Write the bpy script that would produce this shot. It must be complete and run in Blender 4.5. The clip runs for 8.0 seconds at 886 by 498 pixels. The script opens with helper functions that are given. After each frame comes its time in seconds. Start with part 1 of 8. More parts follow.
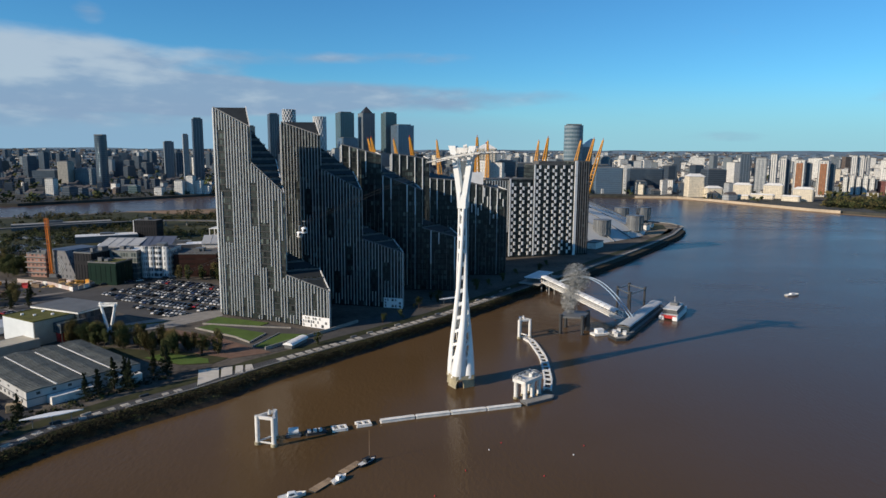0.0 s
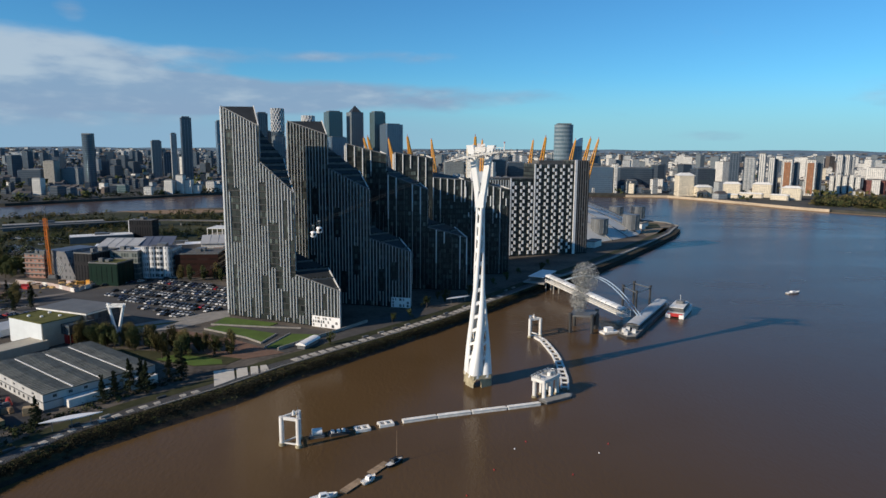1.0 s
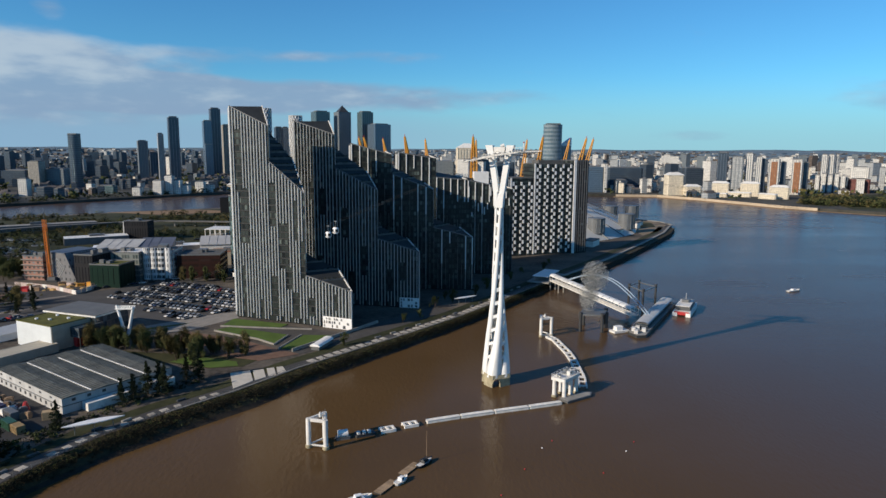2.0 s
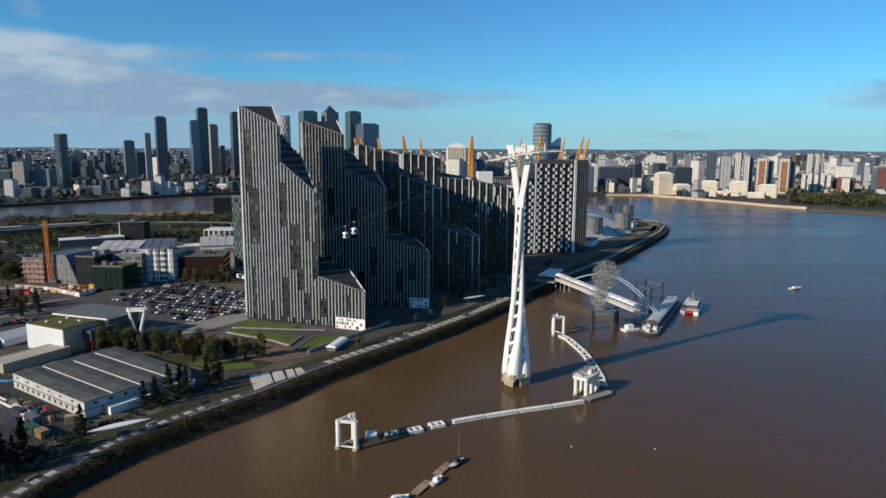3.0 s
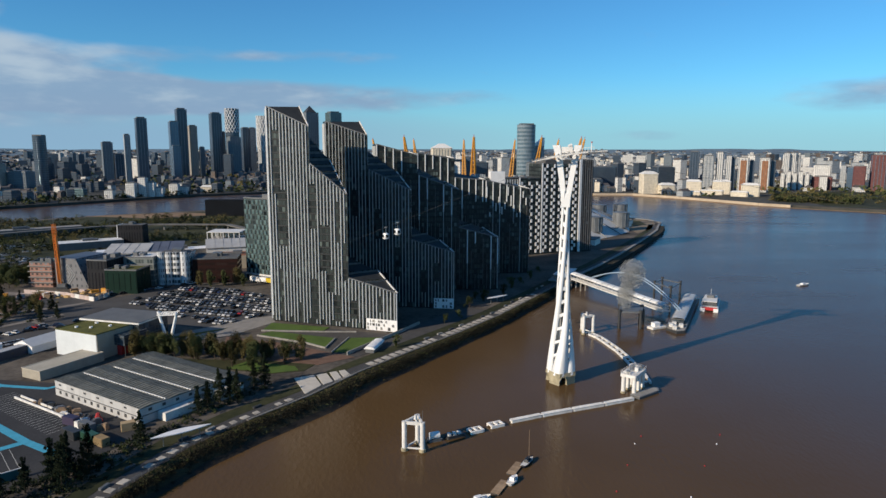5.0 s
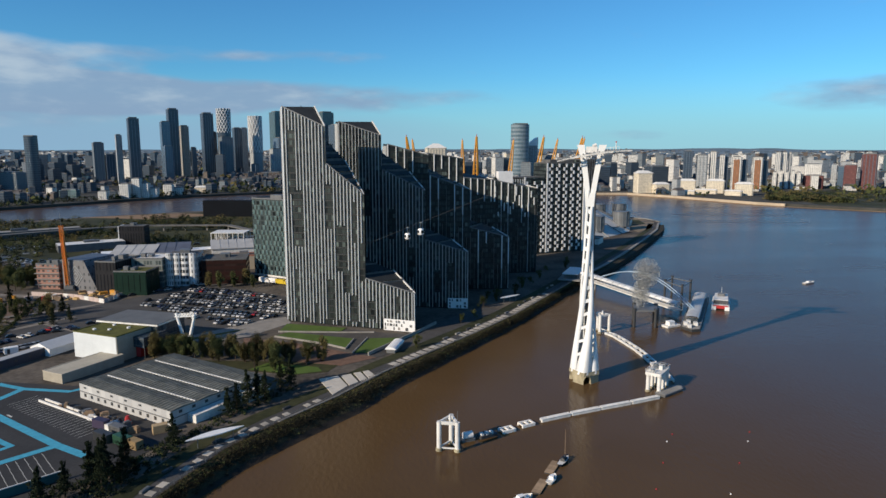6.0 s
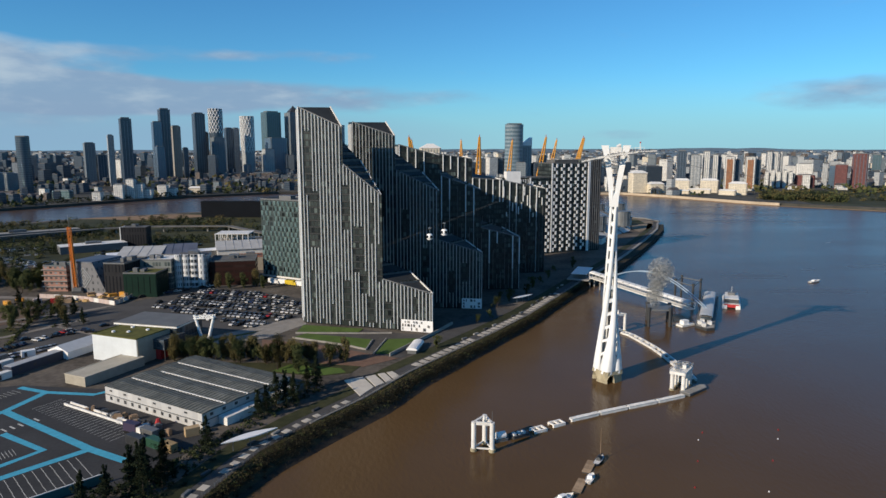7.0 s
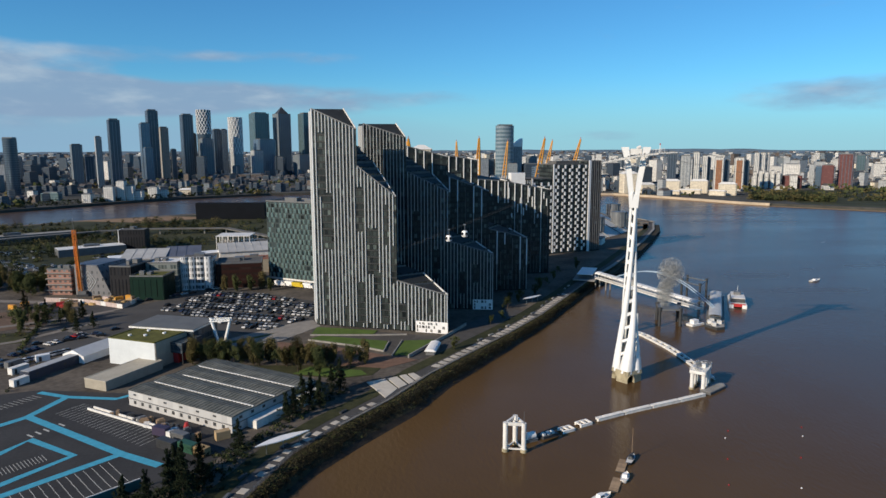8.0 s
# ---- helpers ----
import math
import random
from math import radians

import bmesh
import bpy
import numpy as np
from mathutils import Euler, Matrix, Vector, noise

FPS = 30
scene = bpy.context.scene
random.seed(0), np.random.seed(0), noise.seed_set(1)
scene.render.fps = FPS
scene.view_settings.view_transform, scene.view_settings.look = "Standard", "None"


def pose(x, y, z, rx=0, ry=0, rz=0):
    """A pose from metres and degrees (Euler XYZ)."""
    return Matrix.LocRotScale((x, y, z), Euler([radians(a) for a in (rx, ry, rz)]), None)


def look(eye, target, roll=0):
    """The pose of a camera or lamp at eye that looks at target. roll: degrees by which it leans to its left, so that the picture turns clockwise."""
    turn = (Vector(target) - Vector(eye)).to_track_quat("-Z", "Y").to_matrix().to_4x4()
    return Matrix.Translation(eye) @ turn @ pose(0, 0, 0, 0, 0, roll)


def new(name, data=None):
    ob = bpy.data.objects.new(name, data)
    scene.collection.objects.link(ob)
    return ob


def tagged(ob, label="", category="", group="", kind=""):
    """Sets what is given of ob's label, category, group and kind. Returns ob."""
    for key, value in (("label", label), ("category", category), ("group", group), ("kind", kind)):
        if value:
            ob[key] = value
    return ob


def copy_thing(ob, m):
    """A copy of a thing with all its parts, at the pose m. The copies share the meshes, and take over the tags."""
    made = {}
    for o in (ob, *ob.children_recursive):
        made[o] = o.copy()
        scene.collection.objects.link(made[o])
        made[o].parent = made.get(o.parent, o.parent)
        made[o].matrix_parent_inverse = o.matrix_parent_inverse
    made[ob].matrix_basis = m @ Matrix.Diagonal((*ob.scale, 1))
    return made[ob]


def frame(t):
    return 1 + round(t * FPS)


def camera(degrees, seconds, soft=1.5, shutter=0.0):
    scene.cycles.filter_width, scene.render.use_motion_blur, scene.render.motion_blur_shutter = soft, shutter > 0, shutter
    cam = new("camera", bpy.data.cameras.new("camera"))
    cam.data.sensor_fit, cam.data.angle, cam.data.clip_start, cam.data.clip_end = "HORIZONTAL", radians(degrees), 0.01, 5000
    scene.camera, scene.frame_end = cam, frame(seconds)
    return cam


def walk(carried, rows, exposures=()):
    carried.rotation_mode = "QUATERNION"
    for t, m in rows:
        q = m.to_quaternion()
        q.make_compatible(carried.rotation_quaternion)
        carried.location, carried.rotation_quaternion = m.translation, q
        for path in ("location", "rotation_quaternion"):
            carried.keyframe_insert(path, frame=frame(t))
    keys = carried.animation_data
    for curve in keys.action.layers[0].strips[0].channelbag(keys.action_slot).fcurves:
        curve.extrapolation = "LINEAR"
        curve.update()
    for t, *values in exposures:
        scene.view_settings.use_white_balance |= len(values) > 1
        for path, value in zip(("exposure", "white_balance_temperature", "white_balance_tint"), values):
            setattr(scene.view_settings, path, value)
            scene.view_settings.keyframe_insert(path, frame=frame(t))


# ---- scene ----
# ---------- camera and its path ----------
cam = camera(67.9, 8.0)
PATH = [
    (0, (-1.64, 0.704, 87.83), (-1.673, 2.681, 87.528), 0.4),
    (0.5, (-7.369, 0.752, 87.816), (-7.381, 2.729, 87.513), 0.45),
    (1, (-13.215, 0.775, 87.795), (-13.205, 2.752, 87.491), 0.42),
    (1.5, (-19.319, 0.856, 87.777), (-19.286, 2.833, 87.473), 0.4),
    (3, (-38.679, 1.599, 87.703), (-38.577, 3.573, 87.399), 0.3),
    (3.5, (-45.252, 1.94, 87.678), (-45.128, 3.913, 87.374), 0.28),
    (4, (-51.88, 2.387, 87.638), (-51.734, 4.358, 87.334), 0.25),
    (4.5, (-58.554, 2.887, 87.6), (-58.39, 4.857, 87.297), 0.2),
    (6, (-78.25, 4.679, 87.588), (-78.036, 6.645, 87.285), 0.03),
    (6.5, (-84.75, 5.37, 87.671), (-84.519, 7.333, 87.368), 0.0),
    (7, (-91.296, 6.049, 87.823), (-91.049, 8.011, 87.52), -0.03),
    (7.5, (-97.928, 6.633, 88.008), (-97.66, 8.592, 87.706), -0.08),
    (8, (-104.572, 7.151, 88.144), (-104.282, 9.107, 87.844), -0.1),
]
walk(cam, [(t, look(eye, target, roll)) for t, eye, target, roll in PATH])
scene.view_settings.exposure = 0.0

# ---------- sky and sun ----------
SUN_EL, SUN_AZ = radians(24.7), radians(239.5)
world = bpy.data.worlds.new("sky")
scene.world = world
world.use_nodes = True


def build_sky():
    nt = world.node_tree
    nt.nodes.clear()
    N, Lk = nt.nodes.new, nt.links.new
    sky = N("ShaderNodeTexSky")
    sky.sky_type, sky.sun_disc = "NISHITA", False
    sky.sun_elevation, sky.sun_rotation = SUN_EL, SUN_AZ
    sky.altitude, sky.air_density, sky.dust_density, sky.ozone_density = 0, 1.0, 0.0, 5.0
    tc = N("ShaderNodeTexCoord")
    sep = N("ShaderNodeSeparateXYZ")
    Lk(tc.outputs["Generated"], sep.inputs[0])

    def math_node(op, a, b=None, c=None):
        m = N("ShaderNodeMath")
        m.operation = op
        for i, val in enumerate((a, b, c)):
            if val is None:
                continue
            if isinstance(val, (int, float)):
                m.inputs[i].default_value = val
            else:
                Lk(val, m.inputs[i])
        return m.outputs[0]

    def ranged(val, a, b, c, d, smooth=True):
        m = N("ShaderNodeMapRange")
        m.interpolation_type = "SMOOTHSTEP" if smooth else "LINEAR"
        for k, x in zip((1, 2, 3, 4), (a, b, c, d)):
            m.inputs[k].default_value = x
        Lk(val, m.inputs[0])
        return m.outputs[0]

    def mixed(fac, a, b, blend="MIX"):
        m = N("ShaderNodeMix")
        m.data_type, m.blend_type = "RGBA", blend
        for k, x in ((0, fac), (6, a), (7, b)):
            if isinstance(x, (int, float, tuple)):
                m.inputs[k].default_value = x
            else:
                Lk(x, m.inputs[k])
        return m.outputs[2]

    up = sep.outputs[2]
    # clear blue air with a pale haze near the horizon
    air = mixed(1.0, sky.outputs[0], (0.54, 1.11, 1.36, 1), "MULTIPLY")
    air = mixed(ranged(up, 0.0, 0.11, 0.8, 0.0), air, (3.2, 6.1, 7.7, 1))
    # clouds by compass bearing and height above the horizon, in degrees
    bearing = math_node("MULTIPLY", math_node("ARCTAN2", sep.outputs[0], sep.outputs[1]), 57.296)
    height = math_node("MULTIPLY", math_node("ARCSINE", up), 57.296)
    comb = N("ShaderNodeCombineXYZ")
    Lk(math_node("MULTIPLY", bearing, 0.15), comb.inputs[0]), Lk(math_node("MULTIPLY", height, 0.5), comb.inputs[1])
    n1, n2 = N("ShaderNodeTexNoise"), N("ShaderNodeTexNoise")
    n1.inputs["Scale"].default_value, n1.inputs["Detail"].default_value, n1.inputs["Roughness"].default_value = 1.0, 8, 0.52
    n2.inputs["Scale"].default_value, n2.inputs["Detail"].default_value, n2.inputs["Roughness"].default_value = 1.7, 6, 0.5
    Lk(comb.outputs[0], n1.inputs["Vector"]), Lk(comb.outputs[0], n2.inputs["Vector"])

    def bank(b0, h0, wide, tall):
        du = math_node("DIVIDE", math_node("SUBTRACT", bearing, b0), wide)
        dv = math_node("DIVIDE", math_node("SUBTRACT", height, h0), tall)
        return ranged(math_node("ADD", math_node("MULTIPLY", du, du), math_node("MULTIPLY", dv, dv)), 0.0, 1.0, 1.0, 0.0, False)

    dens = n1.outputs[0]
    for b0, h0, wide, tall, weight in ((-38, 6.1, 25, 3.0, 0.85), (-19, 4.1, 34, 1.7, 0.8), (-40, 3.6, 34, 2.8, 0.7), (-4, 7.4, 9, 0.8, 0.27), (-15, 7.3, 9, 0.8, 0.27), (-28.3, 9.8, 1.5, 1.2, 0.3), (41, 4.0, 13, 1.7, 0.45), (18.7, 3.0, 2, 0.35, 0.27), (25, 5.2, 1.6, 0.5, 0.27), (22, 1.1, 6, 0.6, 0.25), (-80, 7, 35, 5, 0.4), (90, 8, 30, 4, 0.35)):
        dens = math_node("ADD", dens, math_node("MULTIPLY", bank(b0, h0, wide, tall), weight))
    amount = ranged(dens, 0.62, 1.15, 0.0, 0.9)
    haze = math_node("MULTIPLY", bank(-32, 0.9, 44, 3.6), 0.85)
    tone = math_node("ADD", n2.outputs[0], math_node("MULTIPLY", bank(-34, 7.0, 17, 2.8), 0.36))
    cloud = mixed(ranged(tone, 0.44, 0.86, 0.0, 1.0), (2.8, 4.1, 5.9, 1), (5.0, 6.1, 7.2, 1))
    air = mixed(haze, air, (2.8, 4.5, 6.5, 1))
    bg, out = N("ShaderNodeBackground"), N("ShaderNodeOutputWorld")
    bg.inputs[1].default_value = 0.09
    Lk(mixed(amount, air, cloud), bg.inputs[0]), Lk(bg.outputs[0], out.inputs[0])


build_sky()
sun = new("sun", bpy.data.lights.new("sun", "SUN"))
sun.data.energy, sun.data.angle, sun.data.color = 5.0, radians(0.53), (1.0, 0.88, 0.72)
SUN_DIR = Vector((math.sin(SUN_AZ) * math.cos(SUN_EL), math.cos(SUN_AZ) * math.cos(SUN_EL), math.sin(SUN_EL)))
sun.matrix_world = look(SUN_DIR * 900, (0, 0, 0))

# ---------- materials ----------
COLOUR_SCALE = Vector((0.82, 0.79, 0.75))  # exposure and shade tint put into every base colour: darker and less blue


def node_mat(name):
    m = bpy.data.materials.new(name)
    m.use_nodes = True
    nt = m.node_tree
    return m, nt, nt.nodes["Principled BSDF"]


def mk(name, col, rough=0.7, var=0.2, scale=0.4, bump=0.0, metal=0.0, col2=None, per=0.0, fine=6.0):
    """Plain surface with stains at a large scale and grain at a small one. per: variation from piece to piece."""
    m, nt, b = node_mat(name)
    N, Lk = nt.nodes.new, nt.links.new
    tc = N("ShaderNodeTexCoord")
    big, small = N("ShaderNodeTexNoise"), N("ShaderNodeTexNoise")
    big.inputs["Scale"].default_value, big.inputs["Detail"].default_value = scale, 5
    small.inputs["Scale"].default_value, small.inputs["Detail"].default_value = scale * fine, 4
    Lk(tc.outputs["Object"], big.inputs["Vector"]), Lk(tc.outputs["Object"], small.inputs["Vector"])
    add = N("ShaderNodeMath")
    add.operation = "MULTIPLY_ADD"
    add.inputs[1].default_value, add.inputs[2].default_value = 0.4, 0.0
    Lk(small.outputs[0], add.inputs[0])
    s = N("ShaderNodeMath")
    s.operation = "MULTIPLY_ADD"
    s.inputs[1].default_value = 0.6
    Lk(big.outputs[0], s.inputs[0]), Lk(add.outputs[0], s.inputs[2])
    val = s.outputs[0]
    if per:
        info = N("ShaderNodeObjectInfo")
        p = N("ShaderNodeMath")
        p.operation = "MULTIPLY_ADD"
        p.inputs[1].default_value = per
        Lk(info.outputs["Random"], p.inputs[0]), Lk(val, p.inputs[2])
        q = N("ShaderNodeMath")
        q.operation = "SUBTRACT"
        q.inputs[1].default_value = per / 2
        Lk(p.outputs[0], q.inputs[0])
        val = q.outputs[0]
    ramp = N("ShaderNodeValToRGB")
    c = Vector([x * g for x, g in zip(col, COLOUR_SCALE)])
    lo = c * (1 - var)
    hi = Vector([x * g for x, g in zip(col2, COLOUR_SCALE)]) if col2 else c * (1 + var)
    ramp.color_ramp.elements[0].position, ramp.color_ramp.elements[1].position = 0.33, 0.67
    ramp.color_ramp.elements[0].color, ramp.color_ramp.elements[1].color = (*lo, 1), (*[min(x, 0.95) for x in hi], 1)
    Lk(val, ramp.inputs[0]), Lk(ramp.outputs[0], b.inputs["Base Color"])
    b.inputs["Roughness"].default_value, b.inputs["Metallic"].default_value = rough, metal
    if rough >= 0.8:
        # rough surfaces are given little sheen
        b.inputs["Specular IOR Level"].default_value = 0.25
    if bump:
        bp = N("ShaderNodeBump")
        bp.inputs["Strength"].default_value, bp.inputs["Distance"].default_value = 1.0, bump
        Lk(s.outputs[0], bp.inputs["Height"]), Lk(bp.outputs[0], b.inputs["Normal"])
    return m


def lerp_(a, b, t):
    return a + (b - a) * t


def windows_mat(name, wall, glass, wx, wz, fx=0.6, fz=0.6, light=(0.3, 0.32, 0.34), some=0.25, rough=0.7, grough=0.12, gmetal=0.0):
    """A wall with a grid of panes at real size; some panes have pale blinds."""
    wall, glass, light = [[x * g for x, g in zip(c, COLOUR_SCALE)] for c in (wall, glass, light)]
    m, nt, b = node_mat(name)
    N, Lk = nt.nodes.new, nt.links.new

    def M(op, a, bb=None):
        n = N("ShaderNodeMath")
        n.operation = op
        for i, val in enumerate((a, bb)):
            if val is None:
                continue
            if isinstance(val, (int, float)):
                n.inputs[i].default_value = val
            else:
                Lk(val, n.inputs[i])
        return n.outputs[0]

    uv, sep = N("ShaderNodeUVMap"), N("ShaderNodeSeparateXYZ")
    uv.uv_map = "UVMap"
    Lk(uv.outputs[0], sep.inputs[0])
    u, v = M("DIVIDE", sep.outputs[0], wx), M("DIVIDE", sep.outputs[1], wz)
    fu, fv = M("FRACT", u), M("FRACT", v)
    mask = M("MULTIPLY", M("LESS_THAN", M("ABSOLUTE", M("SUBTRACT", fu, 0.5)), fx / 2), M("LESS_THAN", M("ABSOLUTE", M("SUBTRACT", fv, 0.5)), fz / 2))
    cell = N("ShaderNodeCombineXYZ")
    Lk(M("FLOOR", u), cell.inputs[0]), Lk(M("FLOOR", v), cell.inputs[1])
    wn = N("ShaderNodeTexWhiteNoise")
    wn.noise_dimensions = "3D"
    Lk(cell.outputs[0], wn.inputs["Vector"])
    gr = N("ShaderNodeValToRGB")
    e = gr.color_ramp.elements
    e[0].position, e[1].position = 0.0, 1.0
    e[0].color = (*glass, 1)
    e[1].color = (*light, 1)
    mid = e.new(1 - some)
    mid.color = (*[lerp_(g, w, 0.35) for g, w in zip(glass, light)], 1)
    Lk(wn.outputs["Value"], gr.inputs[0])
    tc, no = N("ShaderNodeTexCoord"), N("ShaderNodeTexNoise")
    no.inputs["Scale"].default_value, no.inputs["Detail"].default_value = 0.25, 6
    Lk(tc.outputs["Object"], no.inputs["Vector"])
    wr = N("ShaderNodeValToRGB")
    wr.color_ramp.elements[0].position, wr.color_ramp.elements[1].position = 0.3, 0.7
    wr.color_ramp.elements[0].color, wr.color_ramp.elements[1].color = (*[x * 0.82 for x in wall], 1), (*[min(0.9, x * 1.15) for x in wall], 1)
    Lk(no.outputs[0], wr.inputs[0])
    mix = N("ShaderNodeMix")
    mix.data_type = "RGBA"
    Lk(mask, mix.inputs[0]), Lk(wr.outputs[0], mix.inputs[6]), Lk(gr.outputs[0], mix.inputs[7])
    Lk(mix.outputs[2], b.inputs["Base Color"])
    r = N("ShaderNodeMapRange")
    r.inputs[3].default_value, r.inputs[4].default_value = rough, grough
    Lk(mask, r.inputs[0]), Lk(r.outputs[0], b.inputs["Roughness"])
    if gmetal:
        Lk(M("MULTIPLY", mask, gmetal), b.inputs["Metallic"])
    bp = N("ShaderNodeBump")
    bp.invert = True
    bp.inputs["Strength"].default_value, bp.inputs["Distance"].default_value = 0.6, 0.15
    Lk(mask, bp.inputs["Height"]), Lk(bp.outputs[0], b.inputs["Normal"])
    return m


def water_mat():
    m, nt, b = node_mat("river_water")
    N, Lk = nt.nodes.new, nt.links.new
    tc = N("ShaderNodeTexCoord")
    big = N("ShaderNodeTexNoise")
    big.inputs["Scale"].default_value, big.inputs["Detail"].default_value = 0.012, 4
    Lk(tc.outputs["Object"], big.inputs["Vector"])
    ramp = N("ShaderNodeValToRGB")
    ramp.color_ramp.elements[0].position, ramp.color_ramp.elements[1].position = 0.35, 0.7
    ramp.color_ramp.elements[0].color, ramp.color_ramp.elements[1].color = (0.09, 0.051, 0.02, 1), (0.112, 0.065, 0.028, 1)
    Lk(big.outputs[0], ramp.inputs[0])
    # base colour goes from brown by the near bank to greyer in the stream
    sp, ma, mr, mx = N("ShaderNodeSeparateXYZ"), N("ShaderNodeMath"), N("ShaderNodeMapRange"), N("ShaderNodeMix")
    Lk(tc.outputs["Object"], sp.inputs[0])
    ma.operation = "MULTIPLY_ADD"
    ma.inputs[1].default_value = 160.0
    Lk(big.outputs[0], ma.inputs[0]), Lk(sp.outputs[0], ma.inputs[2])
    mr.interpolation_type = "SMOOTHSTEP"
    mr.inputs[1].default_value, mr.inputs[2].default_value = 40.0, 260.0
    Lk(ma.outputs[0], mr.inputs[0])
    mx.data_type = "RGBA"
    mx.inputs[7].default_value = (0.079, 0.053, 0.04, 1)
    up_river, either = N("ShaderNodeMapRange"), N("ShaderNodeMath")
    up_river.inputs[1].default_value, up_river.inputs[2].default_value = 450.0, 750.0
    either.operation = "MAXIMUM"
    Lk(sp.outputs[1], up_river.inputs[0]), Lk(up_river.outputs[0], either.inputs[0]), Lk(mr.outputs[0], either.inputs[1])
    Lk(either.outputs[0], mx.inputs[0]), Lk(ramp.outputs[0], mx.inputs[6]), Lk(mx.outputs[2], b.inputs["Base Color"])
    b.inputs["Roughness"].default_value, b.inputs["IOR"].default_value, b.inputs["Specular IOR Level"].default_value = 0.12, 1.33, 0.15
    b.inputs["Specular Tint"].default_value = (1.0, 0.76, 0.78, 1)
    # wind lanes: long streaks of smoother and rougher water
    lm, ln, lr = N("ShaderNodeMapping"), N("ShaderNodeTexNoise"), N("ShaderNodeMapRange")
    lm.inputs["Rotation"].default_value, lm.inputs["Scale"].default_value = (0, 0, -0.25), (0.005, 0.018, 1)
    ln.inputs["Scale"].default_value, ln.inputs["Detail"].default_value = 1.0, 5
    lr.inputs[1].default_value, lr.inputs[2].default_value, lr.inputs[3].default_value, lr.inputs[4].default_value = 0.25, 0.75, 0.09, 0.19
    Lk(tc.outputs["Object"], lm.inputs[0]), Lk(lm.outputs[0], ln.inputs["Vector"]), Lk(ln.outputs[0], lr.inputs[0])
    # the open stream is rougher than the water sheltered by the bank
    rs = N("ShaderNodeMath")
    rs.operation = "MULTIPLY_ADD"
    rs.inputs[1].default_value = 0.11
    Lk(either.outputs[0], rs.inputs[0]), Lk(lr.outputs[0], rs.inputs[2]), Lk(rs.outputs[0], b.inputs["Roughness"])
    mp = N("ShaderNodeMapping")
    mp.inputs["Rotation"].default_value, mp.inputs["Scale"].default_value = (0, 0, 0.6), (1.0, 0.45, 1)
    Lk(tc.outputs["Object"], mp.inputs[0])
    w1, w2 = N("ShaderNodeTexNoise"), N("ShaderNodeTexNoise")
    w1.inputs["Scale"].default_value, w1.inputs["Detail"].default_value, w1.inputs["Roughness"].default_value = 0.8, 5, 0.5
    w2.inputs["Scale"].default_value, w2.inputs["Detail"].default_value = 0.05, 3
    Lk(mp.outputs[0], w1.inputs["Vector"]), Lk(mp.outputs[0], w2.inputs["Vector"])
    mul = N("ShaderNodeMath")
    mul.operation = "MULTIPLY"
    Lk(w1.outputs[0], mul.inputs[0]), Lk(w2.outputs[0], mul.inputs[1])
    bp = N("ShaderNodeBump")
    bp.inputs["Strength"].default_value, bp.inputs["Distance"].default_value = 1.0, 0.2
    Lk(mul.outputs[0], bp.inputs["Height"]), Lk(bp.outputs[0], b.inputs["Normal"])
    return m


WATER = water_mat()
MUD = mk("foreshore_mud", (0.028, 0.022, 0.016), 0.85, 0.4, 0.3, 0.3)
GROUND = mk("mixed_ground", (0.092, 0.079, 0.066), 0.95, 0.5, 0.045, 0.05, col2=(0.185, 0.158, 0.13), fine=11)
PARK = mk("rough_grassland", (0.03, 0.042, 0.014), 0.95, 0.5, 0.025, 0.1, col2=(0.075, 0.074, 0.03), fine=14)
CITYG = mk("far_city_ground", (0.05, 0.052, 0.045), 0.95, 0.4, 0.006, 0, col2=(0.12, 0.115, 0.1), fine=12)
LAWN = mk("mown_lawn", (0.09, 0.145, 0.028), 0.9, 0.25, 0.15, 0.03, fine=12)
ASPHALT = mk("asphalt", (0.05, 0.05, 0.052), 0.9, 0.3, 0.08, 0.01, fine=14)
ASPH2 = mk("worn_asphalt", (0.085, 0.082, 0.08), 0.9, 0.25, 0.1, 0.01, fine=14)
PAVE = mk("pale_paving", (0.3, 0.28, 0.255), 0.85, 0.2, 0.3, 0.01)
REDPAVE = mk("red_brick_paving", (0.2, 0.12, 0.085), 0.88, 0.25, 0.3, 0.01)
SAND = mk("bare_sandy_earth", (0.3, 0.2, 0.12), 0.95, 0.2, 0.05, 0.05)
CONC = mk("concrete", (0.32, 0.31, 0.29), 0.85, 0.25, 0.3, 0.02)
# near black, with the shade on the wall put into the stone colour
STONE = mk("river_wall_stone", (0.03, 0.026, 0.021), 0.9, 0.4, 0.3, 0.1)
WHITE = mk("white_paint", (0.98, 0.98, 0.98), 0.45, 0.08, 0.4)
WSTEEL = mk("white_painted_steel", (0.98, 1.0, 1.0), 0.4, 0.06, 0.15, fine=10)
OFFW = mk("weathered_white_paint", (0.84, 0.83, 0.8), 0.6, 0.2, 0.5)
FINW = mk("white_metal_fin", (0.8, 0.83, 0.84), 0.5, 0.1, 0.1)
FIN = mk("pale_metal_fin", (0.58, 0.61, 0.62), 0.55, 0.1, 0.1, per=0.2)
# darkened fin colour stands in for fins lying in shade
FIN_SHADE = mk("shade_dark_fin", (0.16, 0.16, 0.165), 0.5, 0.15, 0.1, per=0.3)
DARK = mk("dark_grey_metal", (0.05, 0.052, 0.055), 0.5, 0.25, 0.3)
GREY = mk("mid_grey_metal", (0.16, 0.165, 0.17), 0.5, 0.2, 0.3)
CABLE = mk("dark_cable_steel", (0.06, 0.065, 0.07), 0.6, 0.1, 1)
STEEL = mk("galvanised_steel", (0.36, 0.38, 0.4), 0.35, 0.2, 0.6, metal=0.7)
